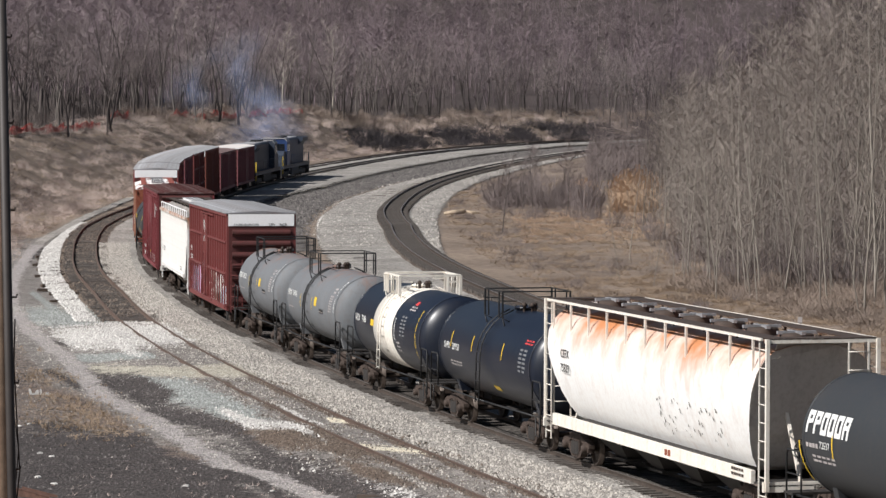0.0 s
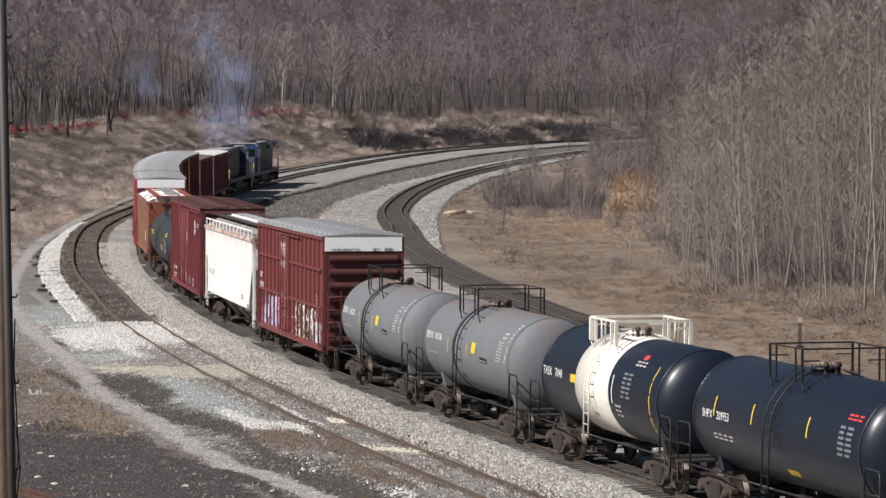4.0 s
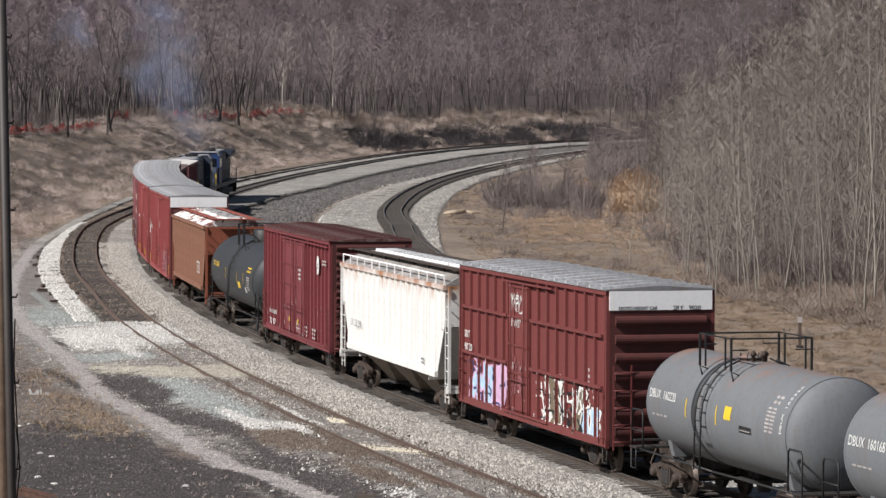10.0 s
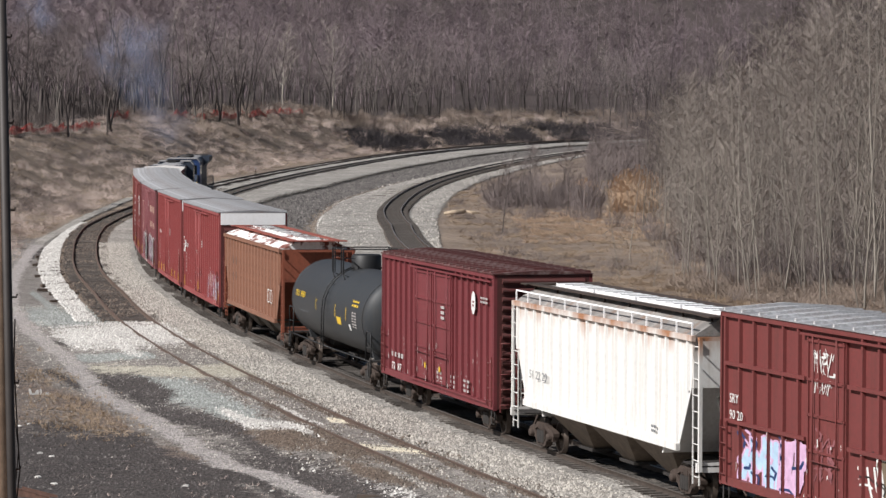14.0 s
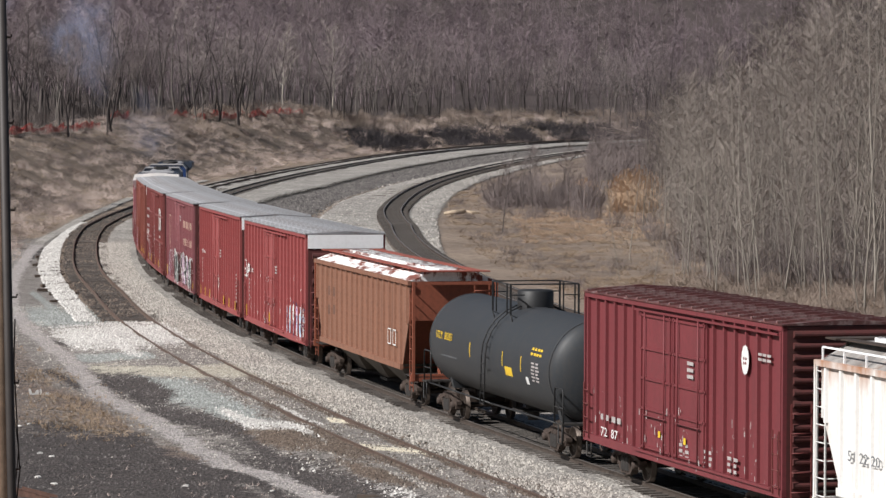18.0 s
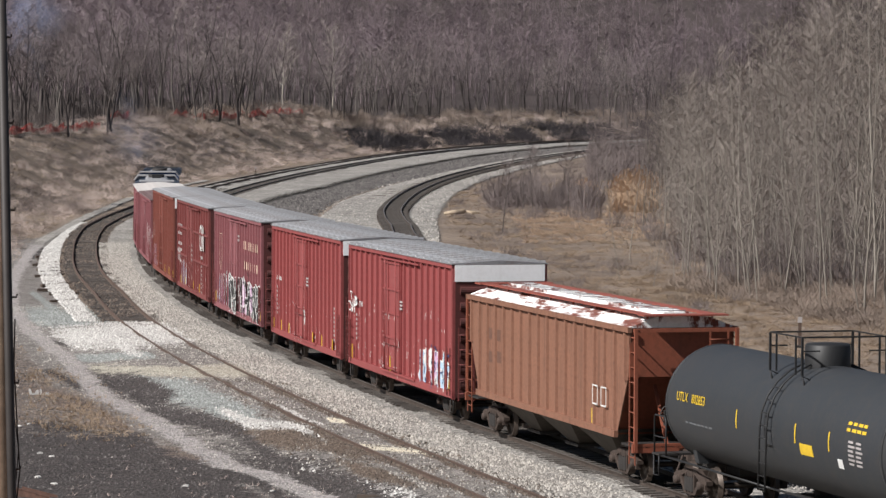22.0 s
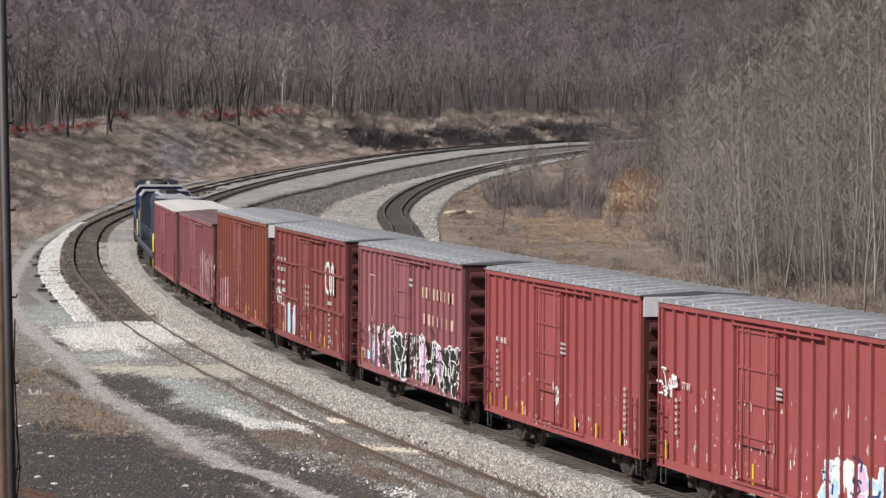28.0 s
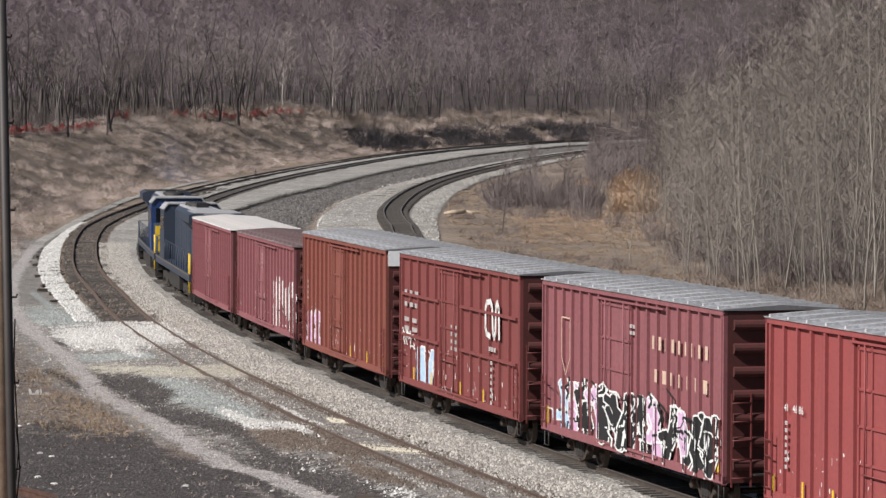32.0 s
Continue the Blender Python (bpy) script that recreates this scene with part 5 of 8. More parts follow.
# ---- locomotives
def locomotive(near, far, label, cab_end=1, cab_m=None, nose_m=None, roof_m=None, hood_m=None, rad_m=None):
    """A six-axle diesel with a narrow hood. cab_end: +1 when the cab looks towards the camera."""
    L = near - far
    half = L / 2
    k = cab_end
    cab_m, nose_m, hood_m, roof_m = cab_m or M_BLUE, nose_m or M_YELLOW, hood_m or M_LOCOGREY, roof_m or M_LOCOROOF
    loco = new("locomotive")
    tagged(loco, label, "locomotive", "locomotives of the train")

    def bx(name, a, b, y, z0, z1, mat, parent=loco, y1=None, lab=""):
        lo, hi = sorted((a * k, b * k))
        ya, yb = (-y, y) if y1 is None else (y, y1)
        return part(name, Shape().box(lo, hi, ya, yb, z0, z1), mat, parent, lab)
    bx("frame", -half, half, 1.5, 1.25, 1.62, M_LOCOGREY)
    for y0, y1 in ((-1.53, -1.505), (1.505, 1.53)):
        bx("sill_stripe", -half, half, y0, 1.55, 1.6, M_TAN, y1=y1, lab="grimy yellow sill stripe")
    hood = Shape().prism([(-0.92, 1.62), (0.92, 1.62), (0.92, 4.25), (0.72, 4.45), (-0.72, 4.45), (-0.92, 4.25)], *sorted((k * (-half + 1.0), k * (half - 5.9))), "yz")
    part("hood", hood, hood_m, loco)
    part("hood_roof", Shape().prism([(-0.74, 4.45), (0.74, 4.45), (0.6, 4.52), (-0.6, 4.52)], *sorted((k * (-half + 1.0), k * (half - 5.9))), "yz"), roof_m, loco)
    # flared radiator at the rear
    part("radiator", Shape().prism([(-0.95, 3.6), (0.95, 3.6), (1.42, 4.05), (1.42, 4.42), (1.2, 4.5), (-1.2, 4.5), (-1.42, 4.42), (-1.42, 4.05)], *sorted((k * (-half + 1.2), k * (-half + 5.4))), "yz"), hood_m, loco)
    bx("radiator_top", -half + 1.3, -half + 5.3, 1.15, 4.5, 4.53, rad_m or roof_m)
    for i in range(9):
        x = -half + 6.4 + i * 1.05
        for y0, y1 in ((-0.945, -0.92), (0.92, 0.945)):
            bx("hood_door", x, x + 0.95, y0, 1.75, 3.9, hood_m, y1=y1)
    part("exhaust_stack", Shape().box(-0.35, 0.35, -0.3, 0.3, 4.5, 4.75, pose(k * -0.8, 0, 0)), M_BLACK, loco)
    for x in (1.0, 3.0):
        part("roof_fan", Shape().lathe([(4.5, 0.55), (4.66, 0.55), (4.68, 0.5), (4.6, 0.0)], 18, "z", (k * x, 0, 0)), M_STEEL, loco)
    # cab, nose and windows
    c0, c1 = half - 5.9, half - 3.4
    cab = part("cab", Shape().prism([(-1.5, 1.62), (1.5, 1.62), (1.5, 4.2), (1.25, 4.5), (-1.25, 4.5), (-1.5, 4.2)], *sorted((k * c0, k * c1)), "yz"), cab_m, loco)
    part("cab_roof", Shape().prism([(-1.5, 4.2), (-1.25, 4.5), (1.25, 4.5), (1.5, 4.2), (1.55, 4.24), (1.28, 4.56), (-1.28, 4.56), (-1.55, 4.24)], *sorted((k * (c0 - 0.05), k * (c1 + 0.08))), "yz"), roof_m, loco)
    for y0, y1 in ((-1.515, -1.5), (1.5, 1.515)):
        for u in (0.3, 1.3):
            bx("side_window", c0 + u, c0 + u + 0.85, y0, 3.15, 3.95, M_GLASS, cab, y1)
    for y0, y1 in ((-1.25, -0.15), (0.15, 1.25)):
        bx("windscreen", c1, c1 + 0.02, y0, 3.2, 3.95, M_GLASS, cab, y1)
    nose = part("nose", Shape().prism([(k * c1, 1.62), (k * (half - 1.35), 1.62), (k * (half - 1.45), 2.75), (k * (half - 1.9), 3.1), (k * c1, 3.15)], -1.38, 1.38), hood_m, loco)
    bx("nose_door", half - 1.5, half - 1.3, 0.42, 1.65, 3.0, nose_m, nose, lab="painted nose door")
    bx("nose_stripe", half - 1.5, half - 1.28, -1.37, 1.65, 3.05, nose_m, nose, -0.62, "painted nose panel")
    for y in (-0.2, 0.2):
        part("headlight", Shape().lathe([(k * (c1 + 0.03), 0.0), (k * (c1 + 0.03), 0.11), (k * (c1 - 0.05), 0.11)], 12, "x", (0, y, 4.12)), M_WHITE, loco)
    bx("fuel_tank", -3.2, 3.0, 1.35, 0.45, 1.2, M_STEEL)
    bx("air_reservoir", 3.1, 4.4, 1.25, 0.85, 1.15, M_STEEL)
    for sgn in (-1, 1):
        y = sgn * 1.45
        hr = Shape()
        n = 11
        for i in range(n):
            x = k * (-half + 0.9 + (L - 6.9) * i / (n - 1))
            hr.tube([(x, y, 1.6), (x, y, 2.65)], 0.02, 5)
        hr.tube([(k * (-half + 0.9), y, 2.65), (k * (half - 6.0), y, 2.65)], 0.02, 5)
        hr.tube([(k * (half - 3.3), y, 2.5), (k * (half - 1.0), y, 2.5), (k * (half - 0.4), y, 1.6)], 0.02, 5)
        part("handrail", hr, M_LOCOGREY, loco)
        for e in (-1, 1):
            st = Shape()
            for i in range(4):
                st.box(e * (half - 0.45) - 0.28, e * (half - 0.45) + 0.28, min(y, y * 0.82), max(y, y * 0.82), 0.42 + 0.36 * i, 0.46 + 0.36 * i)
            st.box(e * (half - 0.12) - 0.03, e * (half - 0.12) + 0.03, min(y, y * 0.8), max(y, y * 0.8), 0.4, 1.6)
            part("step_well", st, M_STEEL, loco)
            part("grab_rail", Shape().tube([(e * (half - 0.1), y, 0.7), (e * (half - 0.1), y, 2.6)], 0.03, 5).tube([(e * (half - 0.8), y, 0.7), (e * (half - 0.8), y, 2.6)], 0.03, 5), M_YELLOW if e > 0 else M_LOCOGREY, loco)
    for e in (-1, 1):
        part("end_rail", Shape().tube([(e * (half - 0.05), -1.4, 1.6), (e * (half - 0.05), -1.4, 2.6), (e * (half - 0.05), -0.3, 2.6), (e * (half - 0.05), -0.3, 1.6)], 0.02, 5).tube([(e * (half - 0.05), 1.4, 1.6), (e * (half - 0.05), 1.4, 2.6), (e * (half - 0.05), 0.3, 2.6), (e * (half - 0.05), 0.3, 1.6)], 0.02, 5), M_LOCOGREY, loco)
        part("pilot", Shape().box(*sorted((e * (half - 0.02), e * (half - 0.12))), -1.4, 1.4, 0.25, 1.25), M_STEEL, loco)
        t = truck(loco, e * (half - 4.3), (-2.05, 0.0, 2.05))
        for sgn in (-1, 1):
            put("bogie_frame", "bogie_frame", lambda: Shape().prism([(-2.7, 0.5), (-2.6, 0.85), (2.6, 0.85), (2.7, 0.5), (2.3, 0.35), (1.2, 0.6), (0.9, 0.4), (-0.9, 0.4), (-1.2, 0.6), (-2.3, 0.35)], -0.09, 0.09), M_STEEL, t, (0, sgn * 1.14, 0))
    couplers(loco, half + 0.35)
    TRAIN.append((loco, (near + far) / 2, half - 4.3))
    return loco


# ---- the train, from the camera's end forward
car, L = tankcar(56.4, 42.2, 1.48, 2.42, M_TANKDARK, "charcoal tank car with large white lettering shapes", rail_half=1.0)
R, cz = 1.48, 2.42
for i in range(6):
    x = -L / 2 + 0.75 + i * 0.42
    # a rounded block for each big letter, open in the middle
    for x0, w, b0, b1 in ((0.0, 0.11, 0.0, 0.36), (0.24, 0.11, 0.0 if i in (2, 3, 4, 5) else 0.16, 0.36), (0.09, 0.17, 0.28, 0.36), (0.09, 0.17, 0.0 if i in (2, 3, 4) else 0.15, 0.08 if i in (2, 3, 4) else 0.22)):
        curved_bar(car, x + x0, w, 0.10 + b0 * 1.0, 0.10 + b1, R, cz, M_WHITE, "letter_shape", "large white letter shape")
shell_bars(car, -L / 2 + 0.8, -0.12, 0.75, 0.2, R, cz, 1, 4)
shell_text("72537", -L / 2 + 1.6, -0.11, 0.24, R, cz, M_WHITE, car, "white car number")
shell_bars(car, -L / 2 + 1.1, -0.34, 1.4, 0.22, R, cz, 2, 5)
curved_bar(car, -L / 2 + 2.3, 0.06, -0.25, 0.12, R, cz, M_YELLOW)
curved_bar(car, -L / 2 + 0.35, 0.06, -0.75, -0.05, R, cz, M_YELLOW)

car, L = curved_hopper(40.4, 22.1, 4.5, "rust-streaked white covered hopper with bulging sides")
h = L / 2
lettering("CEFX", 0.33, M_BLACK, car, pose(-h + 1.95, -1.565, 2.98, 90, 0, 0), "black car mark")
lettering("75829", 0.33, M_BLACK, car, pose(-h + 1.95, -1.565, 2.58, 90, 0, 0), "black car number")
bars(car, h - 7.4, 1.08, 0.5, 0.28, -1.475, M_ORANGE_END, 1, 2)
bars(car, h - 2.3, 1.1, 0.9, 0.25, -1.475, M_TRUCK, 2, 5)
ws = Shape()
rng = random.Random(5)
for i in range(45):
    x, z = h - 3.2 - rng.random() * 5.0, 1.7 + rng.random() * 0.9
    y = -np.interp(z, [b for a, b in BULGE], [a for a, b in BULGE]) - 0.012
    u = 0.03 + 0.10 * rng.random()
    ws.add([(x, y, z), (x + 0.03, y, z), (x + 0.04 + u, y + 0.005, z - u), (x + 0.015 + u * 0.8, y + 0.005, z - u * 1.1)], [(0, 1, 2, 3)])
tagged(part("scrapes", ws, M_TRUCK, car), "dark scrapes through the paint", kind="stuff")

car, L = tankcar(21.0, 8.9, 1.42, 2.33, M_TANKBLACK, "glossy black tank car with yellow dashes", rail_half=1.05)
R, cz = 1.42, 2.33
shell_text("SHPX", -L / 2 + 1.3, 0.0, 0.3, R, cz, M_WHITE, car, "white stencilled car mark")
shell_text("209953", -L / 2 + 2.3, 0.0, 0.3, R, cz, M_WHITE, car, "white car number")
shell_bars(car, -L / 2 + 2.0, -0.35, 1.4, 0.2, R, cz, 2, 4)
shell_bars(car, L / 2 - 1.9, -0.1, 0.9, 0.75, R, cz, 6, 2, M_TANKGREY)
shell_bars(car, L / 2 - 1.7, 0.5, 0.9, 0.2, R, cz, 2, 3, M_SIGNRED)
for x in (-L / 2 + 0.62, L / 2 - 0.64):
    curved_bar(car, x, 0.05, -0.6, 0.75, R, cz, M_YELLOW, "stripe", "thin yellow stripe")
for x in (-1.4, 2.2, -4.0):
    curved_bar(car, x, 0.07, 0.05, 0.4, R, cz, M_YELLOW)
curved_bar(car, 0.4, 0.7, -0.75, -0.62, R, cz, M_YELLOW)

car, L = tankcar(7.2, -4.6, 1.40, 2.31, M_TANKBLACK, "black tank car with a wide cream band and white railings", band=(-2.0, 1.05), rail_m=M_BAND, rail_h=0.46, rail_half=1.15, rail_x=-0.45)
R, cz = 1.40, 2.31
shell_text("TASX", -L / 2 + 0.78, 0.03, 0.35, R, cz, M_WHITE, car, "white stencilled car mark")
shell_text("7048", -L / 2 + 1.95, 0.03, 0.35, R, cz, M_WHITE, car, "white car number")
curved_bar(car, -2.45, 0.5, 0.0, 0.16, R + 0.008, cz, M_YELLOW, "placard", "yellow placard")
shell_bars(car, 2.2, -0.05, 0.85, 0.75, R, cz, 6, 2, M_TANKGREY)
shell_bars(car, 2.7, 0.62, 0.9, 0.22, R, cz, 2, 3)
curved_bar(car, 2.9, 0.35, 0.78, 0.9, R, cz, M_SIGNRED, "placard", "red placard")
shell_bars(car, 1.6, -0.45, 0.55, 0.4, R, cz, 3, 2)
curved_bar(car, 1.35, 0.07, -0.2, 0.35, R, cz, M_WHITE)
for x in (-L / 2 + 0.6, L / 2 - 1.3, L / 2 - 0.64):
    curved_bar(car, x, 0.06, -0.6, 0.7, R, cz, M_YELLOW, "stripe", "thin yellow stripe")

for near, far, num in ((-7.2, -18.9, "160168"), (-21.3, -32.6, "160220")):
    car, L = tankcar(near, far, 1.38, 2.30, M_TANKGREY, "mid-grey tank car with black railings and rust stains", rail_half=1.15, rail_x=-0.7)
    R, cz = 1.38, 2.30
    shell_text("DBUX", -L / 2 + 0.78, 0.13, 0.33, R, cz, M_WHITE, car, "white stencilled car mark")
    shell_text(num, -L / 2 + 1.85, 0.13, 0.33, R, cz, M_WHITE, car, "white car number")
    climbing_text("DBUX " + num, L / 2 - 0.85, 0.02, 0.19, R, cz, M_WHITE, car, "white car mark climbing the shell")
    shell_bars(car, -L / 2 + 1.0, -0.2, 1.2, 0.1, R, cz, 1, 4)
    curved_bar(car, 0.8, 0.48, 0.04, 0.28, R, cz, M_YELLOW, "placard", "yellow warning placard")
    shell_bars(car, L / 2 - 2.0, 0.0, 0.62, 0.66, R, cz, 7, 2)
    shell_bars(car, L / 2 - 1.85, 0.52, 0.5, 0.3, R, cz, 2, 2)
    curved_bar(car, 1.9, 0.85, -0.12, 0.0, R, cz, M_BLACK, "placard", "black placard with worn lettering")
    shell_bars(car, 1.98, -0.09, 0.7, 0.07, R + 0.004, cz, 1, 6)
    for x in (-L / 2 + 0.6, -L / 2 + 3.6, 0.2, L / 2 - 0.66):
        curved_bar(car, x, 0.06, -0.1 if abs(x) < L / 2 - 1 else -0.5, 0.25 if abs(x) < L / 2 - 1 else 0.6, R, cz, M_YELLOW, "stripe", "thin yellow stripe")
    part("shell_ring", Shape().lathe([(-1.55, R), (-1.55, R + 0.02), (-1.30, R + 0.02), (-1.30, R)], 48, "x", (0, 0, cz)), M_TANKDARK, car)

car, ribs, py_, ry_, L = boxcar(-35.0, -50.73, 5.05, M_SRY, M_GALV, "tall dark-red boxcar with white end panel and graffiti", posts=17, belts=(2.35, 3.75), door=(-0.07, 0.15), end_ribs=7)
h = L / 2
lettering("EXCESS HEIGHT CAR", 0.135, M_BLACK, car, pose(h + 0.034, -1.2, 4.53, 90, 0, 90), "black stencilled words", stretch=0.86)
lettering("9020", 0.17, M_BLACK, car, pose(h + 0.034, 0.78, 4.52, 90, 0, 90), "black car number")
lettering("SRY", 0.17, M_BLACK, car, pose(h + 0.034, 0.34, 4.52, 90, 0, 90), "black car mark")
spray(car, 5, -h + 1.4, -h + 5.3, 0.92, 2.15, py_, None, M_PINK, ribs, ry_, 3, fills=(M_SKYBLUE, M_SKYBLUE, M_SKYBLUE, M_PINK, M_PINK), wild=4, ink2=M_BLUE)
chips(car, -h + 0.5, h - 0.5, 0.85, 2.4, py_, 90, 91, ribs, ry_)
spray(car, 5, 1.2, h - 2.0, 0.95, 2.2, py_, None, M_WHITE, ribs, ry_, 7, fills=(None, M_TAN, None, None, M_TAN), ink2=M_BLACK, wild=9)
spray(car, 2, h - 3.0, h - 0.9, 0.95, 1.75, py_, M_SKYBLUE, M_WHITE, ribs, ry_, 9)
spray(car, 6, -1.9, -0.7, 3.95, 4.55, -1.514, None, M_WHITE, (), None, 11, wild=1)
spray(car, 5, -1.85, -0.75, 3.5, 3.85, -1.514, None, M_WHITE, (), None, 12, wild=0)
spray(car, 2, -1.7, -0.7, 1.5, 2.5, -1.514, None, M_WINE, (), None, 13)
lettering("SRY", 0.32, M_WHITE, car, pose(-h + 0.62, ry_ - 0.004, 2.86, 90, 0, 0), "white car mark", stretch=1.15)
lettering("90 20", 0.32, M_WHITE, car, pose(-h + 0.62, ry_ - 0.004, 2.46, 90, 0, 0), "white car number", stretch=1.25)
bars(car, h - 2.0, 1.7, 0.25, 1.2, py_, M_STENCIL, 7, 1)

car, py_, L = ribbed_hopper(-52.5, -69.6, 4.27, 4.72, M_HOPWHITE, M_HOPWHITE, M_HOPROOF, "bright white ribbed covered hopper with rusty top edge", posts=19, low=1.38, hatch_m=M_WHITEP, walk_m=M_TRUCK, seam_m=M_SEAM, bay_m=M_TANBAY)
lettering("51 22 20", 0.34, M_TANKGREY, car, pose(-L / 2 + 2.1, py_ - 0.076, 2.15, 90, 0, 0), "faded grey car number", stretch=1.5)
bars(car, L / 2 - 3.6, 1.6, 0.4, 0.24, py_ - 0.07, M_TANKGREY, 2, 2)

car, ribs, py_, ry_, L = boxcar(-71.3, -86.75, 4.93, M_BNRED, M_BNROOF, "mineral-red boxcar with twin doors and corrugated ends", posts=20, doors=2, door=(-0.02, 0.34), white_end=False, end_ribs=14, roof_ribs=18, low=0.85)
h = L / 2
bars(car, -h + 1.5, 1.55, 1.9, 0.28, ry_, M_STENCIL, 1, 4, 0.6)
lettering("72  87", 0.34, M_WHITE, car, pose(-h + 1.5, ry_ - 0.004, 1.12, 90, 0, 0), "white car number", stretch=1.7)
bars(car, 0.95, 3.2, 0.6, 0.5, -1.545, M_STENCIL, 3, 1)
chips(car, -h + 0.4, h - 0.4, 0.9, 2.3, py_, 130, 97, ribs, ry_, M_STENCIL)
bars(car, h - 2.72, 3.84, 0.26, 0.22, ry_ - 0.009, M_BNRED, 2, 2, 0.5, "emblem_mark", "dull marks inside the white emblem")
part("emblem", Shape().prism([(h - 2.6 + 0.26 * math.cos(a * 0.5236), 3.95 + 0.36 * math.sin(a * 0.5236)) for a in range(12)], ry_ - 0.008, ry_ - 0.002), M_WHITE, car, "white round emblem")
bars(car, h - 1.7, 4.0, 0.9, 0.24, ry_, M_STENCIL, 2, 3)
for i in range(3):
    bars(car, 0.3 + i * 1.8, 0.98, 0.9, 0.6, ry_, M_STENCIL, 4, 2, 0.7)
bars(car, -1.3, 1.5, 0.2, 0.3, -1.545, M_YELLOW, 1, 1)
bars(car, 0.7, 1.5, 0.2, 0.3, -1.545, M_YELLOW, 1, 1)

car, L = tankcar(-89.7, -105.1, 1.50, 2.42, M_TANKDARK, "matt charcoal tank car with yellow marks", rail_half=1.05, rail_h=0.72, rail_x=0.2, hatch="bonnet")
R, cz = 1.50, 2.42
shell_text("UTLX", -L / 2 + 1.4, 0.11, 0.33, R, cz, M_YELLOW, car, "yellow stencilled car mark")
shell_text("802853", -L / 2 + 2.5, 0.11, 0.33, R, cz, M_YELLOW, car, "yellow car number")
shell_bars(car, -L / 2 + 2.0, -0.25, 2.0, 0.1, R, cz, 1, 7, M_TANKGREY)
curved_bar(car, 2.2, 0.8, -0.28, -0.1, R, cz, M_YELLOW, "placard", "yellow warning placard")
shell_bars(car, 5.0, 0.25, 1.2, 0.3, R, cz, 2, 4, M_YELLOW)
shell_bars(car, 5.2, -0.25, 0.9, 0.6, R, cz, 6, 2)
curved_bar(car, 4.5, 0.3, -0.35, -0.2, R, cz, M_WHITE, "placard", "white placard")
for x in (-L / 2 + 0.6, L / 2 - 0.66):
    curved_bar(car, x, 0.06, -0.6, 0.5, R, cz, M_YELLOW, "stripe", "thin yellow stripe")
for x in (-2.0, 1.9, 4.0):
    curved_bar(car, x, 0.07, -0.12, 0.18, R, cz, M_YELLOW)

car, py_, L = ribbed_hopper(-107.2, -124.6, 4.16, 4.46, M_ORANGE, M_ORANGE_END, M_POWDER, "faded orange ribbed covered hopper with white-stained roof", posts=18, rail=False, low=1.25, hatch_m=M_POWDER, walk_m=M_REDWALK)
h = L / 2
M_FADED = plain("faded_dark_marking", (0.135, 0.068, 0.048), 0.7, 0.0, 0.3)
for x, z in ((-h + 2.55, 2.95), (-h + 3.5, 2.95), (-h + 2.55, 2.25), (-h + 3.5, 2.3)):
    bars(car, x, z, 0.62, 0.62, py_, M_FADED, 1, 1, 0.2, "faded_letter", "faded dark letter shape")
for x in (-h + 2.4, -h + 5.3, 1.2, h - 3.9):
    bars(car, x, 1.35, 0.12, 0.75, py_, M_YELLOW, 1, 1, 0.2, "reflector", "yellow reflector strip")
for x in (h - 3.6, h - 2.8):
    sh = Shape()
    for a, b, c, d in ((0, 0.5, 0, 0.04), (0, 0.5, 0.5, 0.54), (0, 0.04, 0, 0.54), (0.46, 0.5, 0, 0.54)):
        sh.box(x + a, x + b, py_ - 0.078, py_ - 0.072, 1.9 + c, 1.9 + d)
    part("label_frame", sh, M_WHITE, car, "white stencil frame")
car, ribs, py_, ry_, L = boxcar(-126.0, -142.1, 5.0, M_RED, M_GALV, "tall bright-red boxcar with white end panel", posts=19, door=(-0.06, 0.17), end_ribs=7, low=0.78)
h = L / 2
spray(car, 4, h - 4.9, h - 0.9, 0.85, 2.1, py_, M_SKYBLUE, M_WHITE, ribs, ry_, 21, fills=(M_SKYBLUE, M_WHITE, M_PINK, M_SKYBLUE), ink2=M_BLUE, wild=9)
chips(car, -h + 0.4, h - 0.4, 0.85, 3.2, py_, 150, 92, ribs, ry_)
lettering("40    77 81", 0.26, M_WHITE, car, pose(-h + 1.2, ry_ - 0.004, 2.9, 90, 0, 0), "white car number", stretch=1.1)
bars(car, -h + 1.3, 1.7, 0.3, 1.0, ry_, M_STENCIL, 6, 1)
for x in (-h + 0.55, -1.2, h - 0.5):
    bars(car, x, 1.0, 0.12, 0.9, ry_, M_YELLOW, 1, 1, 0.2, "reflector", "yellow reflector strip")
spray(car, 2, -h + 0.3, -h + 1.2, 2.6, 3.3, ry_, None, M_WHITE, (), None, 22)
bars(car, 0.35, 3.15, 0.5, 0.35, -1.514, M_STENCIL, 3, 1)
lettering("407781", 0.15, M_WHITE, car, pose(h + 0.005, 0.15, 4.25, 90, 0, 90), "white car number")

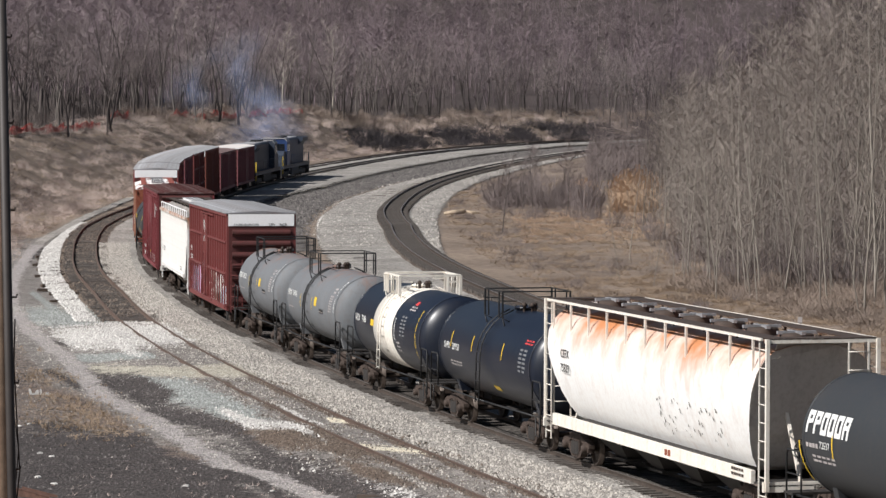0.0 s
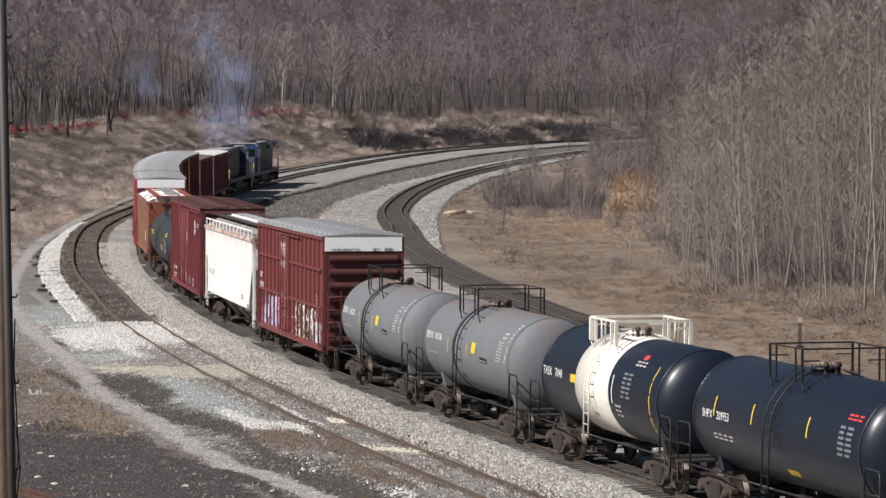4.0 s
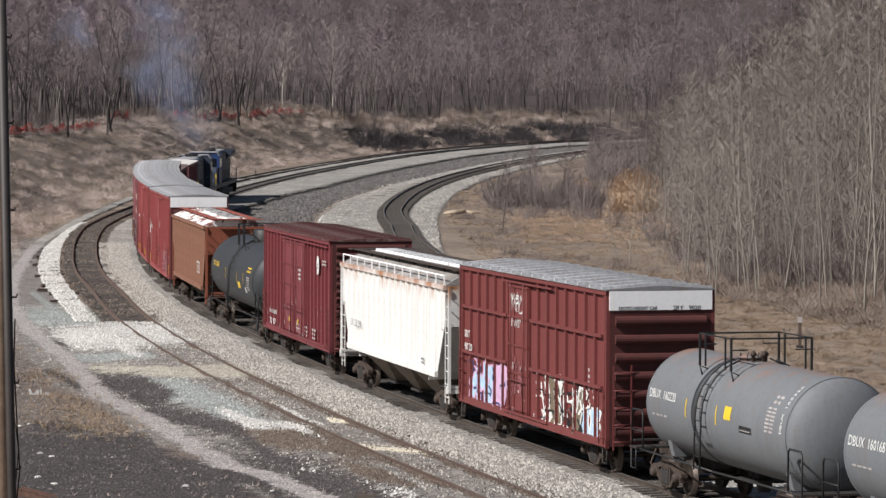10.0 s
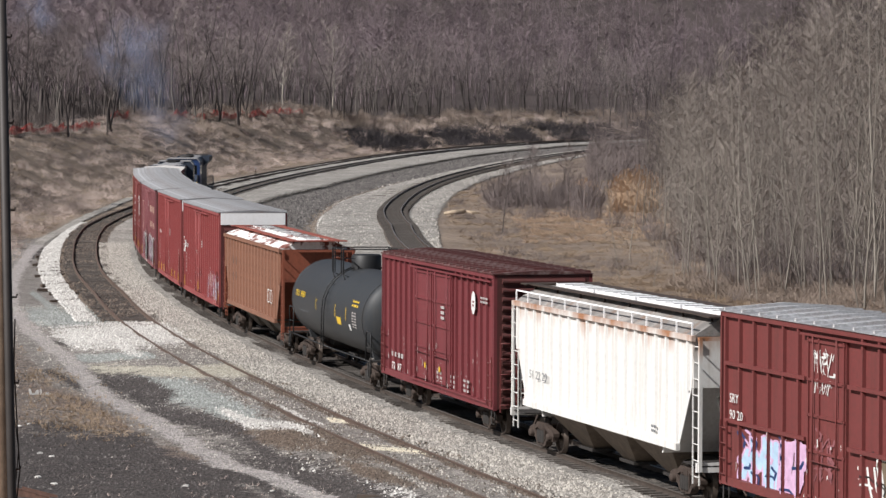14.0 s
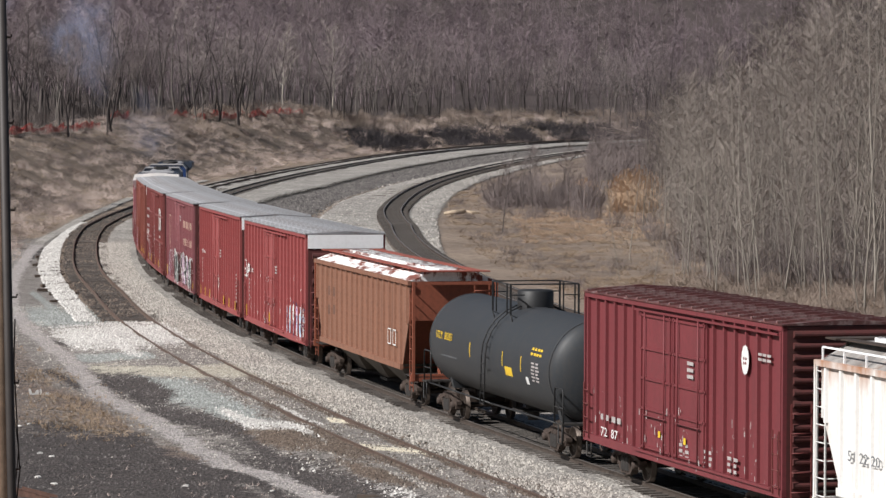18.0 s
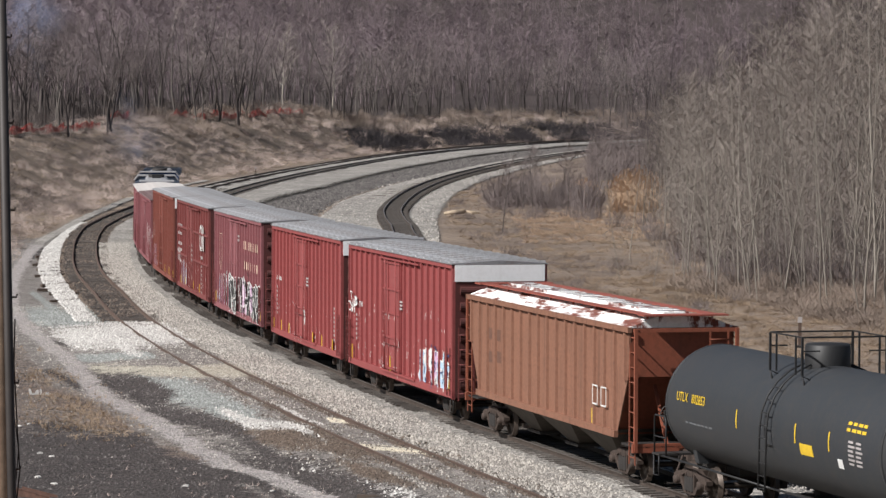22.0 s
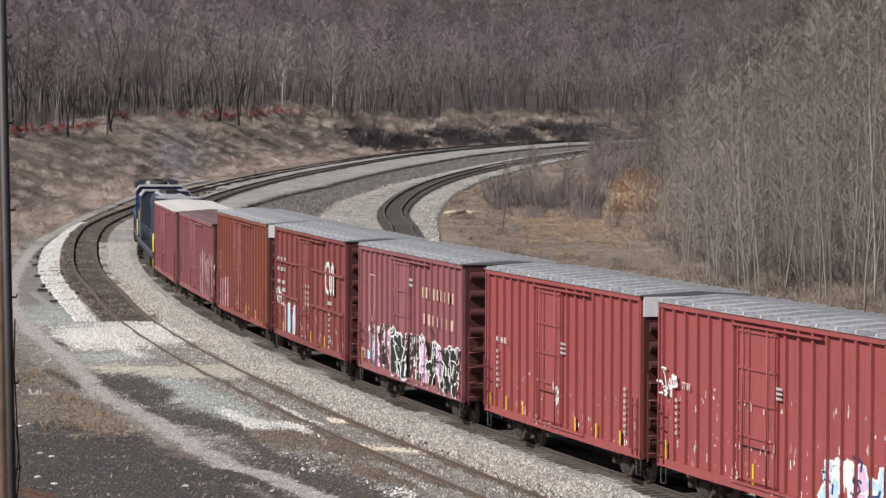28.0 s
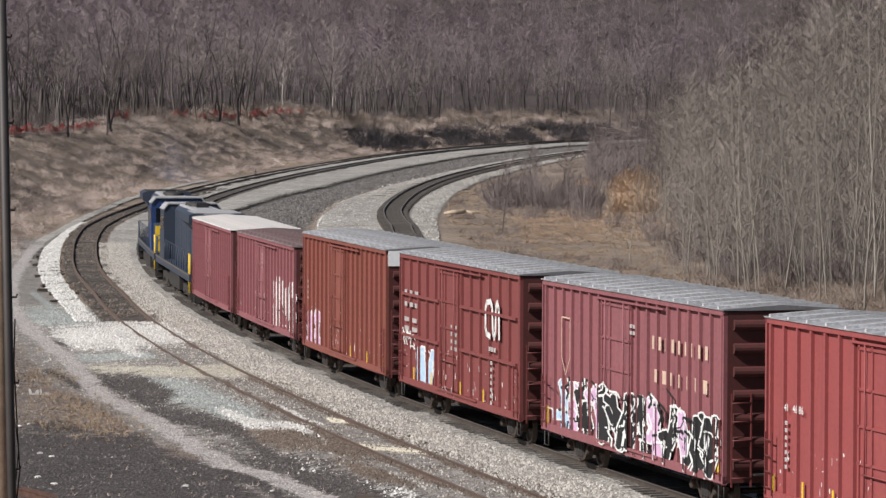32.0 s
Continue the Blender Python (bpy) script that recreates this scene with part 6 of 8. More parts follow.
car, ribs, py_, ry_, L = boxcar(-143.5, -159.0, 5.06, M_RED, M_GALV, "tall red boxcar with yellow reflector strips", posts=19, door=(-0.06, 0.17), end_ribs=7, low=0.78)
h = L / 2
lettering("41   46 86", 0.26, M_WHITE, car, pose(-h + 1.2, ry_ - 0.004, 2.95, 90, 0, 0), "white car number", stretch=1.1)
bars(car, -h + 1.25, 1.6, 0.3, 1.2, ry_, M_STENCIL, 7, 1)
for x in (-h + 0.5, -h + 2.3, -h + 4.1, 1.7, 3.7, 5.9):
    bars(car, x, 0.98, 0.12, 0.75, ry_, M_YELLOW, 1, 1, 0.2, "reflector", "yellow reflector strip")
bars(car, 0.3, 3.05, 0.55, 0.38, -1.514, M_STENCIL, 3, 2)
bars(car, h - 1.5, 1.35, 0.35, 1.3, ry_, M_STENCIL, 8, 1)
spray(car, 1, -0.2, 0.3, 1.6, 2.2, -1.514, None, M_WHITE, (), None, 31)
chips(car, -h + 0.4, h - 0.4, 0.85, 2.2, py_, 90, 93, ribs, ry_)

car, ribs, py_, ry_, L = boxcar(-161.8, -177.4, 5.05, M_WINE, M_GALV, "maroon boxcar with pale letter shapes and wide graffiti", posts=19, white_end=False, door=(-0.06, 0.17), end_ribs=7, low=0.78)
h = L / 2
bars(car, h - 5.6, 3.75, 4.7, 0.62, ry_, M_OCHRE, 1, 9, 1.02, "lettering_block", "pale ochre letter shapes")
bars(car, h - 5.4, 2.9, 4.5, 0.62, ry_, M_OCHRE, 1, 7, 1.02, "lettering_block", "pale ochre letter shapes")
sh = Shape()
for a, b in (((-h + 1.9, 4.1), (-h + 2.7, 4.1)), ((-h + 1.9, 4.1), (-h + 1.9, 3.0)), ((-h + 2.7, 4.1), (-h + 2.7, 3.0)), ((-h + 1.9, 3.0), (-h + 2.3, 2.5)), ((-h + 2.7, 3.0), (-h + 2.3, 2.5))):
    q = quad(a, b, 0.035)
    sh.prism(q, ry_ - 0.006, ry_ - 0.002)
part("emblem", sh, M_OCHRE, car, "thin pale shield outline")
spray(car, 13, -h + 1.1, h - 0.5, 0.85, 2.35, py_, None, M_WHITE, ribs, ry_, 41, fills=(M_SKYBLUE, M_PINK, M_BLACK, M_PINK, M_BLACK, M_BLACK, M_BLACK, M_BLACK, M_PINK, M_BLACK, M_PINK, M_BLACK, M_BLACK), wild=9, ink2=M_BLACK)
bars(car, -h + 0.5, 0.95, 0.14, 1.0, ry_, M_YELLOW, 1, 1, 0.2, "reflector", "yellow reflector strip")
bars(car, h - 0.45, 0.9, 0.16, 0.9, ry_, M_YELLOW, 1, 1, 0.2, "reflector", "yellow reflector strip")
bars(car, 0.3, 4.0, 0.5, 0.35, -1.514, M_STENCIL, 2, 2)

car, ribs, py_, ry_, L = boxcar(-179.7, -195.3, 5.05, M_BROWN, M_GALV, "red-brown boxcar with white emblem and blue-white tag", posts=14, white_end=False, belts=(2.35, 3.7), door=(-0.06, 0.17), end_ribs=7, low=0.78)
h = L / 2
for i, (z, n) in enumerate(((3.75, 3), (3.35, 3), (2.85, 2), (2.55, 2))):
    bars(car, -h + 0.7, z, 2.2, 0.26, ry_, M_STENCIL, 1, n, 0.6)
# a bent ribbon emblem
sh = Shape()
pts = [(4.25, 3.05), (3.85, 3.1), (3.7, 3.3), (3.7, 3.85), (3.85, 4.05), (4.3, 4.1), (4.5, 3.95), (4.6, 3.2), (4.75, 3.05), (4.9, 3.2), (4.95, 3.95), (5.1, 4.1), (5.3, 3.95), (5.35, 3.05)]
for a, b in zip(pts[:-1], pts[1:]):
    sh.prism(quad(a, b, 0.17), ry_ - 0.006, ry_ - 0.002)
part("emblem", sh, M_WHITE, car, "white bent-ribbon emblem")
spray(car, 2, -h + 2.4, -h + 4.6, 0.85, 2.1, py_, M_SKYBLUE, M_WHITE, ribs, ry_, 51, ink2=M_WHITE)
chips(car, -h + 0.4, h - 0.4, 0.85, 2.2, py_, 80, 94, ribs, ry_)
spray(car, 2, -h + 0.5, -h + 2.2, 2.0, 2.6, ry_, None, M_WHITE, (), None, 52)
for x in (-h + 2.0, -h + 4.4, 0.5, 3.4):
    bars(car, x, 0.95, 0.14, 0.8, ry_, M_YELLOW, 1, 1, 0.2, "reflector", "yellow reflector strip")
bars(car, 4.1, 2.6, 0.9, 0.25, ry_, M_STENCIL, 1, 3)
bars(car, 4.3, 1.0, 0.5, 1.4, ry_, M_STENCIL, 7, 1, 0.4)
bars(car, -0.7, 2.3, 0.9, 0.9, -1.514, M_STENCIL, 4, 3, 0.6)

car, ribs, py_, ry_, L = boxcar(-197.4, -213.2, 5.04, M_RUSTRED, M_GALV, "weathered red-brown boxcar with pink tag at its corner", posts=19, door=(-0.06, 0.17), end_ribs=7, low=0.78)
h = L / 2
spray(car, 2, -h + 0.5, -h + 3.2, 0.9, 2.1, py_, M_PINK, M_WHITE, ribs, ry_, 61, ink2=M_PINK)
chips(car, -h + 0.4, h - 0.4, 0.85, 2.4, py_, 80, 95, ribs, ry_)
bars(car, -h + 1.0, 2.6, 0.3, 0.8, ry_, M_STENCIL, 4, 1)
for x in (1.5, 4.5, h - 0.5):
    bars(car, x, 0.95, 0.14, 0.8, ry_, M_YELLOW, 1, 1, 0.2, "reflector", "yellow reflector strip")

car, ribs, py_, ry_, L = boxcar(-215.2, -230.9, 4.40, M_WINE, M_ROOFPINK, "lower maroon boxcar with white graffiti and a dull roof", posts=19, door=(-0.06, 0.17), end_ribs=7, white_end=False, low=0.85)
h = L / 2
spray(car, 2, 2.4, h - 0.5, 0.9, 2.9, py_, M_WHITE, M_WHITE, ribs, ry_, 71, wild=7, ink2=M_BLACK)
chips(car, -h + 0.5, h - 0.5, 0.9, 2.2, py_, 70, 96, ribs, ry_)
bars(car, -0.7, 3.2, 0.4, 0.7, -1.514, M_STENCIL, 4, 1)

car, ribs, py_, ry_, L = boxcar(-233.0, -248.7, 4.38, M_WINE, M_ROOFWHITE, "maroon boxcar with a pale silver roof", posts=19, door=(-0.06, 0.17), end_ribs=7, low=0.8, white_end=False)
bars(car, -1.5, 1.9, 0.35, 1.6, -1.514, M_STENCIL, 7, 1)

locomotive(-250.7, -272.7, "grey-blue diesel locomotive with silvery roof and yellow grab rails", -1, M_LOCOGREY, M_LOCOGREY)
locomotive(-274.1, -296.6, "grey diesel locomotive with blue cab and yellow nose door", 1, rad_m=M_STEEL)


# ---- plants: materials
def woody(name, c1, c2, c3, grow=0.5):
    """Bark and twigs, varied from plant to plant and along the stem."""
    m, t, b, link = tree_of(name)
    col = mix_node(t, band(t, noise_node(t, grow, 4), 0.38, 0.62), c1, c2)
    col = mix_node(t, band(t, random_node(t), 0.55, 1.0), col, c3)
    gi = t.nodes.new("ShaderNodeNewGeometry")
    col = mix_node(t, band(t, gi.outputs["Random Per Island"], 0.0, 1.6), col, tuple(c * 0.65 for c in c1))
    link(col, b.inputs["Base Color"])
    b.inputs["Roughness"].default_value = 0.9
    b.inputs["Specular IOR Level"].default_value = 0.15
    return m


M_BARK = woody("grey_bark", (0.065, 0.054, 0.053), (0.11, 0.094, 0.09), (0.19, 0.17, 0.155))
M_TWIG = woody("bare_twigs", (0.20, 0.162, 0.165), (0.27, 0.225, 0.225), (0.40, 0.345, 0.325))
# far trees: the purple haze of distance is mixed into the wood's colour
M_FARWOOD = woody("hazy_far_wood", (0.185, 0.142, 0.157), (0.28, 0.225, 0.234), (0.20, 0.16, 0.168), 0.05)
M_PALEBARK = woody("pale_bark", (0.42, 0.38, 0.33), (0.54, 0.49, 0.43), (0.46, 0.42, 0.36))
M_PALETWIG = woody("pale_twigs", (0.36, 0.31, 0.28), (0.44, 0.385, 0.345), (0.38, 0.33, 0.29))
M_STEM = woody("pale_sapling_bark", (0.24, 0.213, 0.184), (0.32, 0.288, 0.25), (0.42, 0.384, 0.337))
M_SAPTWIG = woody("pale_sapling_twigs", (0.25, 0.213, 0.189), (0.33, 0.286, 0.252), (0.205, 0.17, 0.156))
M_SHADETWIG = woody("shaded_thicket_twigs", (0.078, 0.064, 0.06), (0.11, 0.09, 0.084), (0.066, 0.052, 0.052))
M_YOUNGWOOD = woody("purple_young_wood", (0.125, 0.088, 0.098), (0.165, 0.122, 0.13), (0.13, 0.095, 0.10), 0.07)
M_SCRUB = woody("purple_grey_scrub", (0.18, 0.148, 0.143), (0.235, 0.195, 0.187), (0.145, 0.12, 0.115))
M_CREST = woody("brown_crest_brush", (0.26, 0.205, 0.17), (0.33, 0.265, 0.22), (0.21, 0.165, 0.14))
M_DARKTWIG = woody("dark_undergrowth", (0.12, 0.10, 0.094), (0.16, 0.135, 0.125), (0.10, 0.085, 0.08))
M_BRUSH = woody("dry_brush", (0.56, 0.455, 0.405), (0.66, 0.55, 0.49), (0.48, 0.39, 0.35))
M_STRAW = woody("dead_grass", (0.38, 0.295, 0.215), (0.46, 0.365, 0.27), (0.30, 0.23, 0.17))
M_FIELD = woody("field_grass_blades", (0.33, 0.245, 0.172), (0.41, 0.315, 0.225), (0.265, 0.195, 0.14))
M_TANLEAF = woody("tan_dead_grass", (0.42, 0.30, 0.215), (0.50, 0.365, 0.265), (0.36, 0.255, 0.185))
M_PLUME = woody("reed_plumes", (0.66, 0.48, 0.34), (0.74, 0.55, 0.40), (0.58, 0.415, 0.29))
M_YELLEAF = woody("straw_coloured_stalks", (0.70, 0.51, 0.355), (0.78, 0.585, 0.415), (0.62, 0.44, 0.30))
M_SHADOWBRUSH = woody("dark_bramble", (0.042, 0.04, 0.046), (0.062, 0.056, 0.058), (0.05, 0.042, 0.044))


def limb(sh, p, d, length, r, rng, bend, segs, sides, taper=0.25):
    """One crooked tapering branch; returns its points and radii."""
    pts, rad = [p.copy()], [r]
    for i in range(segs):
        d = (d + Vector((rng.gauss(0, bend), rng.gauss(0, bend), rng.gauss(0, bend * 0.6) + bend * 0.25))).normalized()
        p = p + d * (length / segs)
        pts.append(p.copy())
        rad.append(r * (1 - (1 - taper) * (i + 1) / segs))
    sh.tube(pts, rad, sides, caps=False)
    return pts, rad


def twig(sh, p, d, length, w):
    """A flat-sided sliver, two thin faces crossed."""
    side = d.orthogonal().normalized() * w
    sh.add([p - side, p + side, p + d * length], [(0, 1, 2)])


def bare_tree(seed, H, trunk_r, spread, limbs, twigs, fork=0.35, lean=0.04, up=0.55, thick=0.012, stems=1):
    """Trunk and crown of a leafless tree of height H; the trunk may part low down into several steep stems."""
    rng = random.Random(seed)
    trunk, crown = Shape(), Shape()
    d = Vector((rng.gauss(0, lean), rng.gauss(0, lean), 1)).normalized()
    leaders = []
    if stems == 1:
        leaders.append((*limb(trunk, Vector((0, 0, -0.3)), d, H * 0.92, trunk_r, rng, 0.07, 8, 6, 0.12), H, fork))
    else:
        cut = rng.uniform(0.04, 0.3)
        bp, br = limb(trunk, Vector((0, 0, -0.3)), d, H * cut, trunk_r, rng, 0.04, 2, 6, 0.85)
        turn = rng.random() * 6.283
        for k in range(stems):
            a = turn + 6.283 * k / stems + rng.uniform(-0.4, 0.4)
            w = rng.uniform(0.12, 0.34)
            dd = Vector((math.cos(a) * w, math.sin(a) * w, 1)).normalized()
            h = H * (0.92 - cut) * rng.uniform(0.75, 1.05)
            leaders.append((*limb(trunk, bp[-1], dd, h, br[-1] * rng.uniform(0.6, 0.85), rng, 0.075, 8, 5, 0.12), h, 0.25))
    for pts, rad, h, low in leaders:
        n = max(6, int(limbs / (0.45 + 0.55 * len(leaders))))
        for i in range(n):
            u = low + (1 - low) * (i + rng.random()) / n
            j = min(7, int(u * 8))
            p = pts[j].lerp(pts[j + 1], u * 8 - j)
            a = i * 2.4 + rng.random()
            rise = up + 0.5 * u + 0.3 * rng.random()
            dd = Vector((math.cos(a), math.sin(a), rise)).normalized()
            ln = H * spread * (1.1 - 0.7 * u) * (0.6 + 0.6 * rng.random()) * (1 if len(leaders) == 1 else 0.72)
            lp, lr = limb(trunk, p, dd, ln, rad[j] * 0.45, rng, 0.18, 4, 4, 0.2)
            for q in range(1, 5):
                for _ in range(3):
                    bd = (lp[q] - lp[q - 1]).normalized() + Vector((rng.gauss(0, 0.6), rng.gauss(0, 0.6), rng.gauss(0.15, 0.4)))
                    bd.normalize()
                    bl = ln * (0.2 + 0.25 * rng.random())
                    bp_ = lp[q - 1].lerp(lp[q], rng.random())
                    bpts, _r = limb(crown, bp_, bd, bl, max(thick * 1.1, lr[q] * 0.3), rng, 0.2, 2, 3, 0.3)
                    for _k in range(twigs):
                        v = rng.random()
                        tp = bpts[0].lerp(bpts[1], v * 2) if v < 0.5 else bpts[1].lerp(bpts[2], v * 2 - 1)
                        td = (bd + Vector((rng.gauss(0, 0.7), rng.gauss(0, 0.7), rng.gauss(0.15, 0.5)))).normalized()
                        twig(crown, tp, td, 0.3 + 0.55 * rng.random(), thick)
    return trunk, crown


def far_tree(seed, H=13.0):
    """A leafless tree for the distance: few tubes, and a round crown of many short fine slivers."""
    rng = random.Random(seed)
    sh = Shape()
    pts, rad = limb(sh, Vector((0, 0, -0.5)), Vector((rng.gauss(0, 0.05), rng.gauss(0, 0.05), 1)).normalized(), H * 0.85, 0.11, rng, 0.05, 4, 3, 0.15)
    for i in range(10):
        u = 0.3 + 0.68 * (i + rng.random()) / 10
        j = min(3, int(u * 4))
        p = pts[j].lerp(pts[j + 1], u * 4 - j)
        a = i * 2.4 + rng.random()
        dd = Vector((math.cos(a), math.sin(a), 0.5 + 0.8 * u)).normalized()
        ln = H * 0.34 * (1.1 - 0.55 * u)
        lp, lr = limb(sh, p, dd, ln, rad[j] * 0.4, rng, 0.18, 2, 3, 0.3)
        for _k in range(16):
            v = rng.random() ** 0.7
            q = lp[0].lerp(lp[1], 2 * v) if v < 0.5 else lp[1].lerp(lp[2], 2 * v - 1)
            bd = (dd * 0.7 + Vector((rng.gauss(0, 0.7), rng.gauss(0, 0.7), rng.gauss(0.15, 0.5)))).normalized()
            twig(sh, q, bd, rng.uniform(0.7, 1.7), 0.03)
    return sh


def sapling(seed, H, r=0.05, lean=0.06, shoots=46, thick=0.0065, twigs=10):
    """A tall thin bowed stem, often forked, with fine side shoots that spread and turn up."""
    rng = random.Random(seed)
    trunk, crown = Shape(), Shape()
    d = Vector((rng.gauss(0, lean), rng.gauss(0, lean), 1)).normalized()
    stems = [(*limb(trunk, Vector((0, 0, -0.2)), d, H, r, rng, 0.035, 8, 5, 0.12), H)]
    if rng.random() < 0.6:
        j = rng.choice((1, 2, 3, 4))
        a = rng.random() * 6.283
        h = H * (1 - j / 8) * rng.uniform(0.7, 0.95)
        stems.append((*limb(trunk, stems[0][0][j], Vector((0.3 * math.cos(a), 0.3 * math.sin(a), 1)).normalized(), h, stems[0][1][j] * 0.8, rng, 0.05, 8, 5, 0.12), h))
    for pts, rad, h in stems:
        n = max(8, int(shoots * h / H / (0.4 + 0.6 * len(stems))))
        for i in range(n):
            u = min(0.12 + 0.87 * (i + rng.random()) / n, 0.985)
            j = int(u * 8)
            p = pts[j].lerp(pts[j + 1], u * 8 - j)
            a = rng.random() * 6.283
            dd = Vector((math.cos(a), math.sin(a), 0.35 + rng.random() * 0.75)).normalized()
            ln = H * (0.05 + 0.13 * rng.random()) * (1.2 - u * 0.6)
            lp, lr = limb(crown, p, dd, ln, max(0.0055, rad[j] * 0.26), rng, 0.13, 3, 3, 0.25)
            for _k in range(twigs):
                v = rng.random()
                tp = lp[1].lerp(lp[3], v)
                td = (dd + Vector((rng.gauss(0, 0.5), rng.gauss(0, 0.5), rng.gauss(0.3, 0.3)))).normalized()
                twig(crown, tp, td, 0.25 + 0.4 * rng.random(), thick)
    return trunk, crown


def shrub(seed, H, W, stems=26, w=0.010):
    rng = random.Random(seed)
    sh = Shape()
    for i in range(stems):
        a = rng.random() * 6.283
        k = rng.random() ** 0.6
        d = Vector((math.cos(a) * W / H * k, math.sin(a) * W / H * k, 1)).normalized()
        p = Vector((math.cos(a) * k * W * 0.25, math.sin(a) * k * W * 0.25, -0.15))
        ln = H * (0.6 + 0.5 * rng.random())
        mid = p + d * ln * 0.5
        twig(sh, p, d, ln, w)
        for _k in range(5):
            td = (d + Vector((rng.gauss(0, 0.6), rng.gauss(0, 0.6), rng.gauss(0.1, 0.3)))).normalized()
            twig(sh, p + d * ln * (0.25 + 0.6 * rng.random()), td, ln * (0.25 + 0.3 * rng.random()), w * 0.8)
    return sh


def mound(seed, H, W, slivers=150, w=0.008):
    """A rounded clump of dense fine dead growth, about H high and W wide."""
    rng = random.Random(seed)
    sh = Shape()
    lobes = [(rng.uniform(-0.3, 0.3), rng.uniform(-0.3, 0.3), rng.uniform(0.55, 1.0)) for _ in range(4)]
    for i in range(slivers):
        lx, ly, lh = lobes[i % 4]
        a, e, k = rng.random() * 6.283, math.asin(rng.random()), rng.random() ** 0.45
        out = Vector((math.cos(a) * math.cos(e), math.sin(a) * math.cos(e), math.sin(e)))
        p = Vector((lx * W * 0.5 + out.x * k * W * 0.33, ly * W * 0.5 + out.y * k * W * 0.33, out.z * k * H * lh * 0.75 - 0.05))
        d = (out * 0.6 + Vector((rng.gauss(0, 0.5), rng.gauss(0, 0.5), 0.55 + rng.gauss(0, 0.4)))).normalized()
        twig(sh, p, d, H * rng.uniform(0.22, 0.5), w)
    return sh


def arrays(*shapes):
    """Vertices and triangles of shapes as arrays."""
    vs, fs, n = [], [], 0
    for sh in shapes:
        vs.append(np.array([tuple(p) for p in sh.v], dtype=np.float32))
        for f in sh.f:
            fs.extend((n + f[0], n + f[i], n + f[i + 1]) for i in range(1, len(f) - 1))
        n += len(sh.v)
    return np.concatenate(vs), np.array(fs, dtype=np.int32)


def scatter(name, templates, spots, material, label, category, seed=0):
    """Very many small plants as one object. spots: x, y, z, size, width."""
    rng = np.random.RandomState(seed)
    vs, fs, n = [], [], 0
    for x, y, z, size, wide in spots:
        v, f = templates[rng.randint(len(templates))]
        a = rng.rand() * 6.283
        c, s = math.cos(a), math.sin(a)
        w = v @ np.array([[c * wide, s * wide, 0], [-s * wide, c * wide, 0], [0, 0, size]], dtype=np.float32) + np.array([x, y, z], dtype=np.float32)
        vs.append(w)
        fs.append(f + n)
        n += len(v)
    vs, fs = np.concatenate(vs), np.concatenate(fs)
    me = bpy.data.meshes.new(name)
    me.vertices.add(len(vs))
    me.vertices.foreach_set("co", vs.ravel())
    me.loops.add(len(fs) * 3)
    me.loops.foreach_set("vertex_index", fs.ravel())
    me.polygons.add(len(fs))
    me.polygons.foreach_set("loop_start", np.arange(0, len(fs) * 3, 3, dtype=np.int32))
    me.update(calc_edges=True)
    return tagged(part(name, me, material), label, category, kind="stuff")


def standing(name, trunk_me, crown_me, mats, x, y, size, spin, label, category, group):
    ob = new(name)
    tagged(ob, label, category, group)
    part("trunk", trunk_me, mats[0], ob)
    part("crown", crown_me, mats[1], ob)
    z = float(land(x, y))
    ob.matrix_basis = pose(x, y, z - 0.05, 0, 0, spin) @ Matrix.Diagonal((size, size, size, 1))
    return ob


def seen(x, y, margin=6.0):
    return abs(x) < 0.124 * y + margin


# ---- woods on the bank and the rise behind
RNG = random.Random(77)
TREES = [bare_tree(100 + i, 15.0, 0.14 + 0.035 * (i % 3), 0.30 + 0.07 * (i % 2), 14, 6, thick=0.012, fork=0.3 + 0.06 * (i % 3), lean=0.03 + 0.03 * (i % 3), stems=(1, 2, 3)[i % 3]) for i in range(9)]
TREE_ME = [(t.mesh("trunk"), c.mesh("crown")) for t, c in TREES]
FAR = [arrays(far_tree(300 + i)) for i in range(6)]


